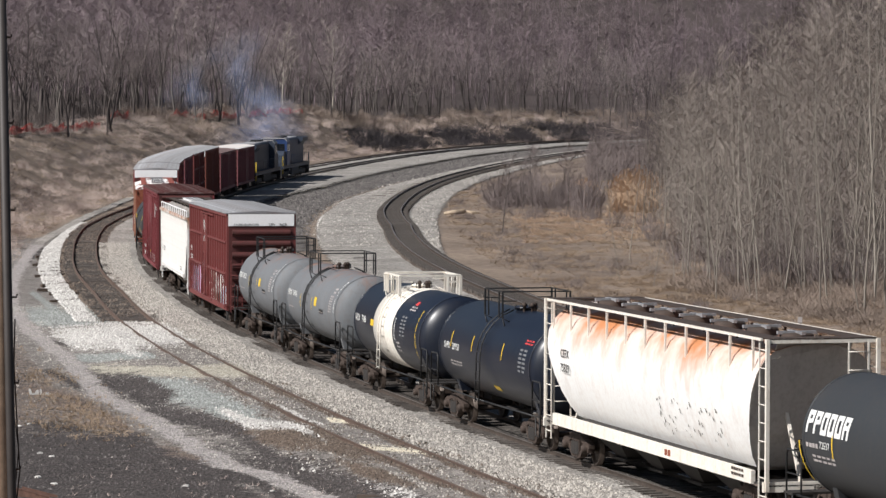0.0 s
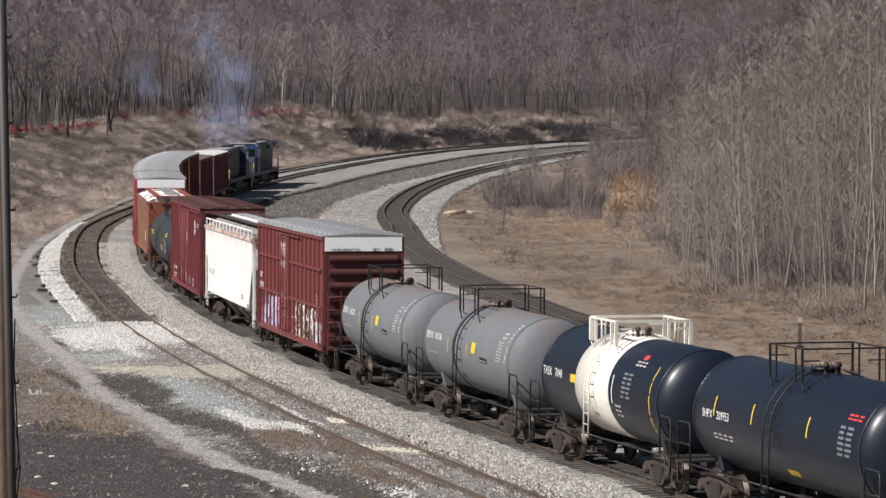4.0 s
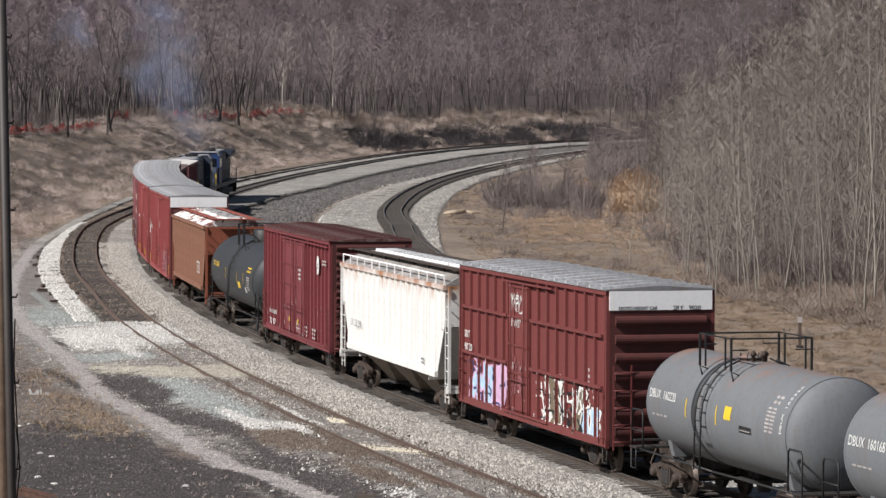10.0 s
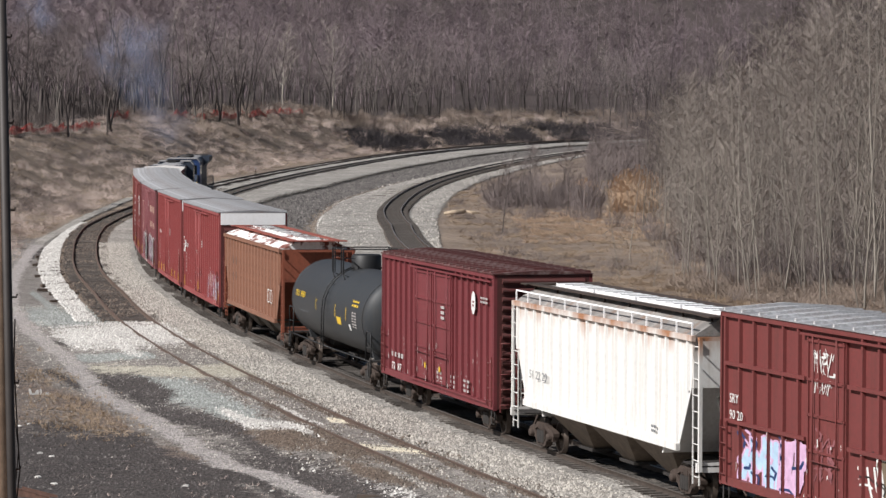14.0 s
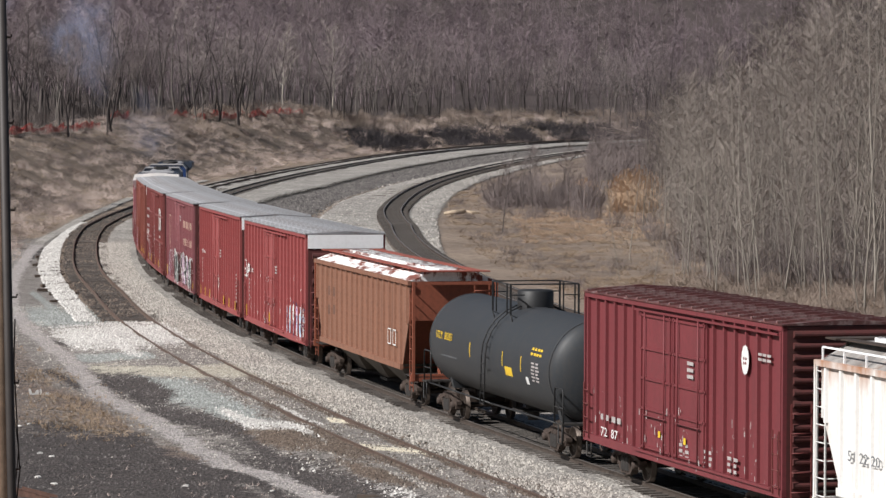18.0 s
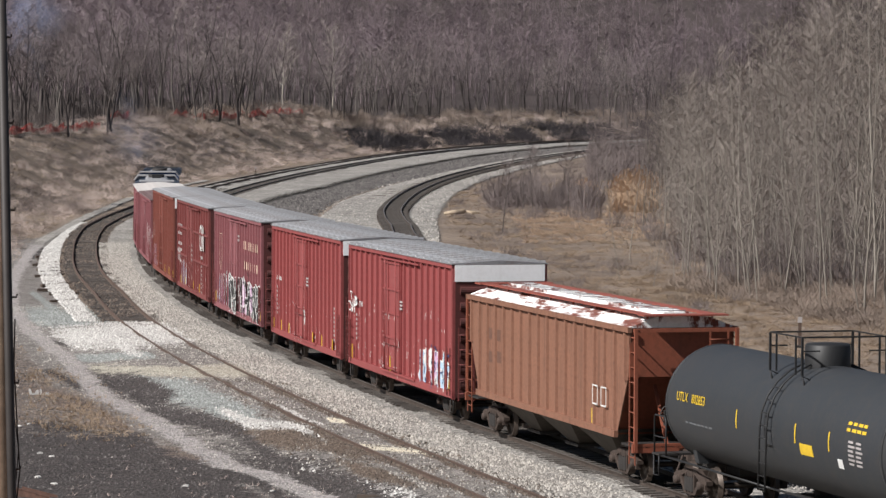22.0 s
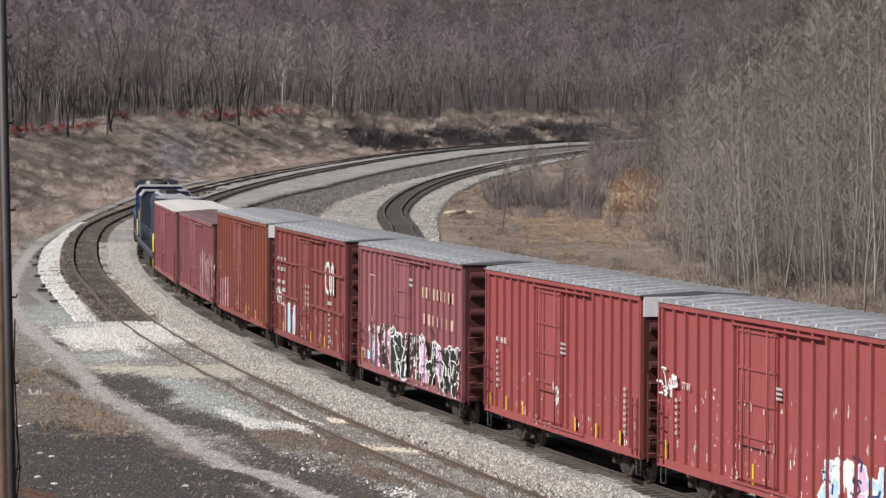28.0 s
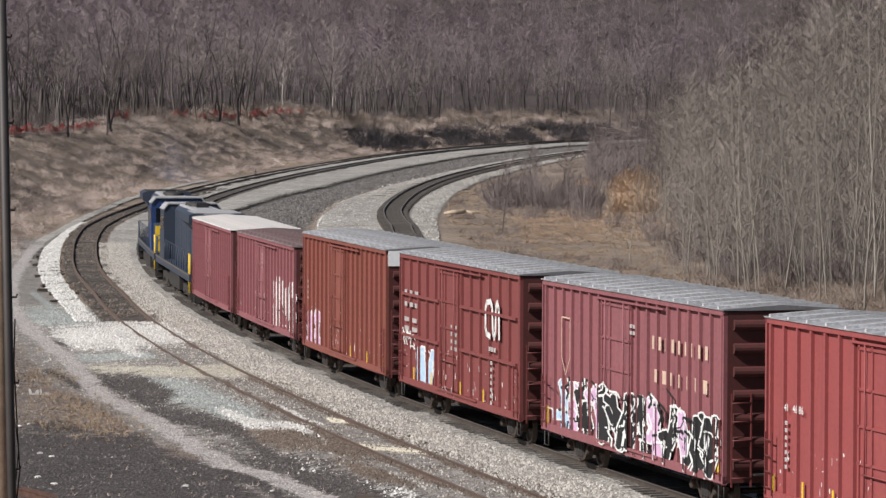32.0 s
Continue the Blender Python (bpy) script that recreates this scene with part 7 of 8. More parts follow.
def woods():
    near, far = [], []
    tries = 0
    taken = {}
    while tries < 90000 and len(far) < 2000:
        tries += 1
        y = 250 + 800 * RNG.random() ** 1.1
        x = (RNG.random() * 2 - 1) * (0.124 * y + 8)
        s, off = (float(q[0]) for q in line_of(np.array([x]), np.array([y])))
        if not (off > 25 + 3 * math.sin(s * 0.07) or off < -52 or (y > 700 and abs(off) > 15)):
            continue
        gap = 5.2 if y < 480 and off < 60 else 4.2
        cell = (int(x / gap), int(y / gap))
        if cell in taken:
            continue
        taken[cell] = 1
        if off > 0 and off < 50 and y < 780:
            near.append((x, y))
        else:
            far.append((x, y))
    near.sort(key=lambda p: p[1])
    for x, y in near[::max(1, len(near) // 290)][:299]:
        t, c = TREE_ME[RNG.randrange(len(TREE_ME))]
        standing("bare_tree", t, c, (M_BARK, M_TWIG), x, y, 0.62 + 0.55 * RNG.random(), RNG.random() * 360,
                 "leafless grey-brown tree on the wooded bank", "tree", "bare trees on the bank")
    for k, (s, off, size) in enumerate(((-452, 33, 0.95), (-470, 30, 1.1), (-436, 36, 0.8))):
        p = on_line(s, off)
        tr, cr = bare_tree(130 + k, 15.0, 0.17, 0.36, 16, 6, thick=0.02, fork=0.3, stems=1)
        standing("bare_tree", tr.mesh("trunk"), cr.mesh("crown"), (M_PALEBARK, M_PALETWIG), p.x, p.y, size, 40 * k,
                 "pale-barked leafless tree standing out of the woods", "tree", "bare trees on the bank")
    sides = [[], []]
    for x, y in far:
        sides[1 if float(line_of(np.array([x]), np.array([y]))[1][0]) < -30 and x > 5 else 0].append((x, y))
    for pts, mat, label, seed in ((sides[0], M_FARWOOD, "leafless woods on the far rise, purple haze mixed into their colour", 3), (sides[1], M_YOUNGWOOD, "dark purple-brown young woods behind the thicket", 4)):
        zs = land([p[0] for p in pts], [p[1] for p in pts])
        scatter("far_woods", FAR, [(x, y, z, 0.75 + 0.6 * RNG.random(), 0.8 + 0.5 * RNG.random()) for (x, y), z in zip(pts, zs)], mat, label, "woods", seed)


woods()


# ---- undergrowth on the bank
SHRUBS = [arrays(shrub(500 + i, 1.0, 1.0, 26, 0.010)) for i in range(5)]
TUFTS = [arrays(shrub(540 + i, 0.5, 0.4, 6, 0.013)) for i in range(4)]


def spots(n, s0, s1, o0, o1, size, wide, seed, keep=None):
    rng = np.random.RandomState(seed)
    out = []
    while len(out) < n:
        s, off = s0 + (s1 - s0) * rng.rand(), o0 + (o1 - o0) * rng.rand()
        p = on_line(s, off)
        if not seen(p.x, p.y, 4) or (keep and not keep(s, off, rng)):
            n -= 1 if rng.rand() < 0.5 else 0
            continue
        k = 0.5 + rng.rand()
        out.append((p.x, p.y, size * k, wide * k * (0.8 + 0.4 * rng.rand())))
    zs = land([q[0] for q in out], [q[1] for q in out])
    return [(x, y, z, a, b) for (x, y, a, b), z in zip(out, zs)]


MOUNDS = [arrays(mound(560 + i, 1.0, 1.6, 170, 0.011)) for i in range(6)]
MOUNDS_FINE = [arrays(mound(570 + i, 1.0, 1.8, 130, 0.008)) for i in range(5)]

scatter("bank_brush", MOUNDS_FINE, spots(2600, -560, -100, 9.5, 31, 0.85, 1.1, 1), M_BRUSH, "rounded grey-brown clumps of dead brush over the bank", "brush", 11)
scatter("bank_scrub", MOUNDS_FINE, spots(420, -560, -140, 12, 30, 0.95, 1.1, 6, lambda s, o, r: wave(s, o, 0.09) > 0.1), M_SCRUB, "purple-grey bare scrub on the bank", "brush", 16)
scatter("bank_grass", TUFTS, spots(4000, -560, -90, 9, 30, 0.6, 1.3, 2), M_STRAW, "dead brown grass on the bank", "grass", 12)
scatter("crest_brush", MOUNDS, spots(520, -690, -330, 20, 31, 1.7, 1.5, 5), M_CREST, "brown brush along the top of the bank", "brush", 15)
scatter("cut_brush", MOUNDS, spots(520, -690, -410, 9, 22, 1.0, 1.2, 7, lambda s, o, r: o > 16.5 + 3 * math.sin(s * 0.09) or r.rand() < 0.07), M_BRUSH, "dead brush hanging over the dark cutting", "brush", 17)
# bramble in near-black blue, which stands in for shadow in the cutting
scatter("dark_bramble", SHRUBS, spots(1250, -690, -425, 9.5, 19.0, 1.6, 1.8, 3, lambda s, o, r: math.sin(s * 0.11) + math.sin(s * 0.31 + o * 0.5) + r.rand() > -0.5), M_SHADOWBRUSH, "bramble at the foot of the bank, coloured dark as the cutting's shadow", "brush", 13)
# brush under the trees: shade between the trunks is put into its dark colour
scatter("wood_floor_brush", MOUNDS, spots(1000, -600, -100, 26, 56, 1.9, 1.4, 4), M_DARKTWIG, "bare undergrowth between the trees, darkened like the shade there", "brush", 14)


# ---- sapling thicket and the field before it
SAPS = [sapling(700 + i, 12.0, (0.019, 0.029, 0.039, 0.024, 0.058)[i % 5], 0.05 + 0.035 * (i % 4), 58) for i in range(10)]
SAP_BACK = [arrays(*sapling(720 + i, 12.0, 0.036, 0.06, 26, 0.009, 6)) for i in range(5)]
SAP_ME = [(t.mesh("trunk"), c.mesh("crown")) for t, c in SAPS]


def thicket():
    spots_, tries, taken = [], 0, {}
    while tries < 40000 and len(spots_) < 900:
        tries += 1
        y = 175 + 190 * RNG.random()
        edge = float(np.interp(y, [175, 185, 196, 204, 214, 245, 300, 365], [24, 20.4, 16.5, 14.4, 14.0, 15.8, 19.0, 20.5])) + 0.5 * math.sin(y * 0.31)
        x = edge + 26 * RNG.random() ** 1.4
        if RNG.random() < 0.30:
            x -= 4.5 * RNG.random() ** 1.6
        if x > 0.124 * y + 4:
            continue
        cell = (int(x / 0.95), int(y / 1.8))
        if cell in taken:
            continue
        taken[cell] = 1
        # the tops fall away towards the open field
        rise = float(np.interp(x / y, [0.036, 0.045, 0.0575, 0.0666, 0.0797, 0.0859, 0.0936, 0.103, 0.12], [-0.018, -0.012, 0.0012, 0.009, 0.0136, 0.0213, 0.0283, 0.0368, 0.045]))
        tall = max(2.2, min(17.0, 9.735 + rise * y - float(land(x, y)))) * (1.03 - 0.42 * RNG.random() ** 1.6)
        spots_.append((x - edge, x, y, tall))
    spots_.sort(key=lambda q: q[0] * 0.5 + q[2] * 0.08)
    for q, (_e, x, y, tall) in enumerate(spots_[:280]):
        t, c = SAP_ME[RNG.randrange(len(SAP_ME))]
        standing("sapling", t, c, (M_STEM, M_SAPTWIG), x, y, tall / 12.0, RNG.random() * 360, "tall thin leafless sapling with pale bark", "sapling", "saplings in the thicket")
    # saplings farther in: inner shade of the thicket is put into darker twigs
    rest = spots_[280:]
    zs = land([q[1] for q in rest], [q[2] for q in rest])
    scatter("thicket", SAP_BACK, [(x, y, z, tall / 12.0, tall / 12.0) for (_e, x, y, tall), z in zip(rest, zs)], M_SHADETWIG, "dense leafless sapling thicket", "thicket", 21)


thicket()


def field_spots(n, x0, x1, y0, y1, size, wide, seed, dens=None):
    rng = np.random.RandomState(seed)
    xs, ys = x0 + (x1 - x0) * rng.rand(n * 2), y0 + (y1 - y0) * rng.rand(n * 2)
    s, off = line_of(xs, ys)
    ok = (off < [RIGHT(q) - 4.3 for q in s]) & (np.abs(xs) < 0.124 * ys + 3)
    xs, ys = xs[ok][:n], ys[ok][:n]
    zs = land(xs, ys)
    k = 0.5 + rng.rand(len(xs))
    return list(zip(xs, ys, zs, size * k, wide * k))


scatter("field_grass", TUFTS, field_spots(7000, 0, 45, 130, 420, 0.42, 1.1, 31), M_FIELD, "dead straw-coloured grass in the field", "grass", 31)
scatter("field_tussocks", MOUNDS_FINE, field_spots(1500, 0, 45, 128, 400, 0.34, 0.8, 36), M_FIELD, "soft tussocks of dead grass in the field", "grass", 36)
scatter("field_tussocks", MOUNDS_FINE, field_spots(1700, 2, 28, 120, 215, 0.26, 0.55, 37), M_FIELD, "soft tussocks of dead grass beside the line", "grass", 37)
scatter("field_brush", MOUNDS_FINE, [q for q in field_spots(900, 0, 45, 180, 480, 0.8, 0.9, 32) if not (6 < q[0] < 20 and 240 < q[1] < 312)], M_SCRUB, "low leafless brush in the field", "brush", 32)
scatter("thicket_floor", MOUNDS_FINE, [q for q in field_spots(900, 14, 45, 190, 340, 2.3, 1.5, 33) if q[0] > np.interp(q[1], [196, 204, 245, 330], [18, 15, 17, 21])], M_SCRUB, "tangled bare brush under the thicket", "brush", 33)


def clumps(groups, seed):
    """Shrubs round given places: x, y, spread, how many, height."""
    rng = np.random.RandomState(seed)
    out = []
    for x, y, r, n, h in groups:
        for _ in range(n):
            px, py = x + rng.randn() * r, y + rng.randn() * r * 4
            k = 0.55 + 0.6 * rng.rand()
            out.append((px, py, h * k, h * 0.55 * k))
    zs = land([q[0] for q in out], [q[1] for q in out])
    return [(x, y, z, a, b) for (x, y, a, b), z in zip(out, zs)]


scatter("field_scrub", SHRUBS, clumps([(5.6, 337, 0.7, 16, 3.6), (7.6, 338, 0.8, 18, 3.6), (9.6, 334, 0.7, 14, 3.4), (11.4, 330, 0.8, 14, 3.0), (12.8, 318, 0.5, 8, 4.0), (8.5, 312, 1.5, 14, 1.6), (12.0, 300, 1.2, 14, 1.6), (15.2, 280, 1.2, 14, 1.5), (16.5, 255, 1.2, 16, 2.0), (15.6, 232, 0.9, 12, 2.2)], 61), M_SCRUB, "purple-grey leafless scrub in the field", "brush", 61)
scatter("thicket_foot", MOUNDS_FINE, [q for q in field_spots(700, 11, 30, 165, 206, 0.95, 1.3, 34) if q[0] > np.interp(q[1], [165, 185, 206], [19.5, 16.5, 12.5])], M_CREST, "brown scrub at the foot of the thicket", "brush", 34)
_rng = np.random.RandomState(62)
_far = [(x, y) for x, y in zip(18 + 30 * _rng.rand(900), 395 + 190 * _rng.rand(900)) if x > 0.0422 * y + 0.3 * math.sin(y) and x < 0.124 * y + 2][:330]
scatter("far_scrub", SAP_BACK, [(x, y, z, (6.0 + 3.0 * q) / 12, (8.0 + 3.0 * q) / 12) for (x, y), z, q in zip(_far, land([p[0] for p in _far], [p[1] for p in _far]), _rng.rand(900))], M_SCRUB, "purple-grey leafless scrub hiding the far curve", "brush", 62)

_edge = [(y * (0.0425 + 0.02 * q * q), y) for y, q in zip(395 + 150 * _rng.rand(130), _rng.rand(130))]
scatter("far_bushes", MOUNDS_FINE, [(x, y, z, 2.2 + 2.6 * q, 1.8 + 1.2 * q) for (x, y), z, q in zip(_edge, land([p[0] for p in _edge], [p[1] for p in _edge]), _rng.rand(130))], M_SCRUB, "purple-brown bushes where the curve goes out of sight", "brush", 63)

YOUNG = [bare_tree(160 + i, 6.0, 0.05, 0.36, 12, 4, fork=0.18, lean=0.06, up=0.8, thick=0.010) for i in range(3)]
YOUNG_ME = [(t.mesh("trunk"), c.mesh("crown")) for t, c in YOUNG]
for x, y, h in ((4.6, 283, 6.2), (8.0, 322, 6.6), (10.3, 308, 6.0), (13.2, 312, 5.6), (9.9, 372, 5.0), (13.2, 400, 6.0), (16.4, 385, 6.5), (7.2, 330, 4.5), (17.5, 430, 7.0)):
    t, c = YOUNG_ME[RNG.randrange(len(YOUNG_ME))]
    standing("small_tree", t, c, (M_DARKTWIG, M_SCRUB), x, y, h / 6.0, RNG.random() * 360, "slender leafless young tree in the dry field", "tree", "young trees in the field")


def reed_bed(x, y, W, D, H, n, seed, label):
    """Tall dead reeds: stalks, hanging blades and feathery plumes."""
    rng = random.Random(seed)
    ob = new("reed_clump")
    tagged(ob, label, "reeds")
    stalks, blades, plumes = Shape(), Shape(), Shape()
    for _ in range(n):
        a, k = rng.random() * 6.283, rng.random() ** 0.5
        p = Vector((math.cos(a) * k * W / 2, math.sin(a) * k * D / 2, 0))
        h = H * (0.5 + 0.5 * math.cos(k * 1.35)) * rng.uniform(0.7, 1.08)
        p.z = float(land(x + p.x, y + p.y) - land(x, y)) - 0.1
        d = Vector((rng.gauss(0, 0.07), rng.gauss(0, 0.07), 1)).normalized()
        twig(stalks, p, d, h, 0.014)
        for _k in range(3):
            b = (Vector((rng.gauss(0, 0.6), rng.gauss(0, 0.6), 0.55))).normalized()
            twig(blades, p + d * h * rng.uniform(0.15, 0.8), b, rng.uniform(0.35, 0.7), 0.018)
        q = p + d * h * 0.9
        for _k in range(7):
            b = (d + Vector((rng.gauss(0.25, 0.35), rng.gauss(0, 0.35), rng.gauss(0, 0.2)))).normalized()
            twig(plumes, q, b, rng.uniform(0.2, 0.45), 0.02)
    tagged(part("stalk", stalks, M_YELLEAF, ob), kind="stuff")
    tagged(part("blade", blades, M_YELLEAF, ob), kind="stuff")
    tagged(part("plume", plumes, M_PLUME, ob, "tan feathery seed plumes"), kind="stuff")
    ob.matrix_basis = pose(x, y, float(land(x, y)), 0, 0, 0)


reed_bed(16.4, 312, 4.6, 12.0, 4.1, 460, 5, "tall clump of tan dead reeds before the thicket")
reed_bed(13.0, 340, 3.0, 10.0, 2.2, 220, 6, "low clump of tan dead reeds in the field")
scatter("rusty_grass", TUFTS, [q for q in field_spots(1800, 6, 17, 262, 318, 0.6, 1.1, 35)] + field_spots(700, 19.5, 26, 180, 212, 0.8, 1.2, 38), M_TANLEAF, "rust-coloured dead grass before the reeds", "grass", 35)


# ---- yard edge grass
def yard_grass(name, pts, n, size, seed, material, label):
    rng = np.random.RandomState(seed)
    out = []
    for s, off, r in pts:
        for _ in range(n):
            p = on_line(s + rng.randn() * r * 1.6, off + rng.randn() * r * 0.5)
            out.append((p.x, p.y, size * (0.4 + rng.rand()), size * (0.5 + rng.rand())))
    zs = land([q[0] for q in out], [q[1] for q in out])
    scatter(name, TUFTS, [(x, y, z + 0.02, a, b) for (x, y, a, b), z in zip(out, zs)], material, label, "grass", seed)


yard_grass("yard_grass", [(1, 11.9, 1.6), (6, 12.0, 1.4), (-5, 11.7, 1.5), (-14, 11.4, 1.5), (3, 12.6, 2.2), (-30, 13.0, 2.5)], 170, 0.6, 41, M_FIELD, "clumps of dead grass beside the service road")
yard_grass("yard_weeds", [(23, 7.3, 1.6), (30, 7.6, 1.6), (17, 7.0, 1.2), (27, 12.5, 3)], 90, 0.45, 42, M_BRUSH, "low dead weeds in the cinders")


# ---- utility pole beside the camera's place
def utility_pole():
    """A tall wooden pole that leans a little, with iron climbing steps."""
    M_POLE = plain("weathered_pole_timber", (0.38, 0.265, 0.185), 0.85, 0.0, 0.4, 3.0)
    M_IRON = plain("rusty_iron", (0.05, 0.035, 0.03), 0.7, 0.4, 0.3)
    M_CABLE = plain("black_cable_cover", (0.035, 0.028, 0.026), 0.6, 0.0, 0.3)
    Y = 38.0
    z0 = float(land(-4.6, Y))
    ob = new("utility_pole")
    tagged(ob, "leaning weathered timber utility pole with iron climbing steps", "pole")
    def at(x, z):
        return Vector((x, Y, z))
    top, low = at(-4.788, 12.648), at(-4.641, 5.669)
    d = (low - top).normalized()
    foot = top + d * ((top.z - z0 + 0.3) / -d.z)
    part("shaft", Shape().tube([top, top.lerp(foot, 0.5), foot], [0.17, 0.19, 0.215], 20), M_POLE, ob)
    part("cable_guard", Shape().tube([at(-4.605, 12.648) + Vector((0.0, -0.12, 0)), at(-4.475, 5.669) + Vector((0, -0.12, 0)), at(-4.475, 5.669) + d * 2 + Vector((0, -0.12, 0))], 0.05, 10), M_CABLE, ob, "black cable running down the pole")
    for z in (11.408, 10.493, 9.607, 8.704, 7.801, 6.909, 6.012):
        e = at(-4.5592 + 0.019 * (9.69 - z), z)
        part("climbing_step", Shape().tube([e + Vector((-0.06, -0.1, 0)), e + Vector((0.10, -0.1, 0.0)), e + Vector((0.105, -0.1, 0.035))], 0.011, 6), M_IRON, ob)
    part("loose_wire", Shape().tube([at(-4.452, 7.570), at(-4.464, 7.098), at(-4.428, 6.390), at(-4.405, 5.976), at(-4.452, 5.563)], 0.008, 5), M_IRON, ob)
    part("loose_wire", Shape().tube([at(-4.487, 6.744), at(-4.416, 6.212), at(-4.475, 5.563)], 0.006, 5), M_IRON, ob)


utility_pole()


# ---- orange netting fence along the top of the bank
def net_fence(path, label, posts_every=3.0, h=0.95):
    M_NET = plain("faded_orange_net", (0.47, 0.075, 0.065), 0.7, 0.0, 0.35, 2.0)
    M_POST = plain("fence_stake", (0.12, 0.09, 0.07), 0.8)
    ob = new("net_fence")
    tagged(ob, label, "fence")
    rng = random.Random(9)
    pts = []
    for (s0, o0), (s1, o1) in zip(path[:-1], path[1:]):
        n = max(1, int(abs(s1 - s0) / 1.0))
        for i in range(n):
            p = on_line(s0 + (s1 - s0) * i / n, o0 + (o1 - o0) * i / n + 0.3 * math.sin(i * 0.9))
            p.z = float(land(p.x, p.y))
            pts.append(p)
    net = Shape()
    prev = None
    rows = 9
    sag = [0.35 + 0.75 * rng.random() ** 0.7 for _ in pts]
    for r in range(rows):
        line = [p + Vector((0, 0, 0.12 + (h * k) * r / (rows - 1))) for p, k in zip(pts, sag)]
        net.tube(line, 0.03, 3, caps=False)
    for p, k in list(zip(pts, sag)):
        net.bar(p + Vector((0, 0, 0.1)), p + Vector((0, 0, 0.12 + h * k)), 0.06, 0.02)
    part("netting", net, M_NET, ob, "sagging orange plastic netting")
    for i in range(0, len(pts), int(posts_every)):
        part("stake", Shape().tube([pts[i] + Vector((0, 0, -0.3)), pts[i] + Vector((0.05, 0, h + 0.25))], 0.03, 5), M_POST, ob)


net_fence([(-258, 26.8), (-279, 25.2), (-305, 24.6)], "torn orange plastic netting fence on stakes")
net_fence([(-325, 27.6), (-332, 26.8)], "short length of torn orange netting fence")
net_fence([(-358, 27), (-376, 25), (-395, 25), (-431, 24)], "sagging orange plastic netting fence on stakes")


# ---- lineside bits
def marker_post(x, y, h, w, label, cap=None):
    ob = new("marker_post")
    tagged(ob, label, "post")
    z = float(land(x, y))
    part("post", Shape().box(-w / 2, w / 2, -0.04, 0.04, -0.2, h), M_RUSTRAIL, ob)
    part("plate", Shape().box(-w * 0.7, w * 0.7, -0.06, -0.04, h - 0.25, h), cap or M_STENCIL, ob)
    part("foot_block", Shape().box(-0.15, 0.15, -0.15, 0.15, -0.1, 0.12), M_STEEL, ob)
    ob.matrix_basis = pose(x, y, z, 0, 0, 0)


marker_post(15.4, 157.5, 1.35, 0.14, "weathered brown lineside marker post")
p = on_line(-314, 7.6)
marker_post(p.x, p.y, 0.9, 0.12, "small white trackside marker")


def fallen_log():
    x, y = 1.7, 319.0
    z = float(land(x, y)) + 0.28
    ob = new("fallen_log")
    tagged(ob, "pale barkless log lying at the edge of the ballast", "log")
    M_LOG = plain("bleached_wood", (0.42, 0.33, 0.24), 0.85, 0.0, 0.3, 3.0)
    part("log", Shape().tube([(-1.6, 0.2, -0.12), (-0.7, 0.05, 0.02), (0.2, 0, 0.1)], [0.14, 0.2, 0.22], 12), M_LOG, ob)
    part("broken_branch", Shape().tube([(0.2, 0, 0.08), (0.9, 0.1, 0.02), (1.5, 0.0, -0.05)], [0.12, 0.1, 0.05], 8), M_LOG, ob)
    part("broken_branch", Shape().tube([(0.5, -0.1, 0.0), (1.2, -0.3, -0.1)], [0.06, 0.03], 6), M_LOG, ob)
    ob.matrix_basis = pose(x, y, z, 0, 0, 0)


fallen_log()


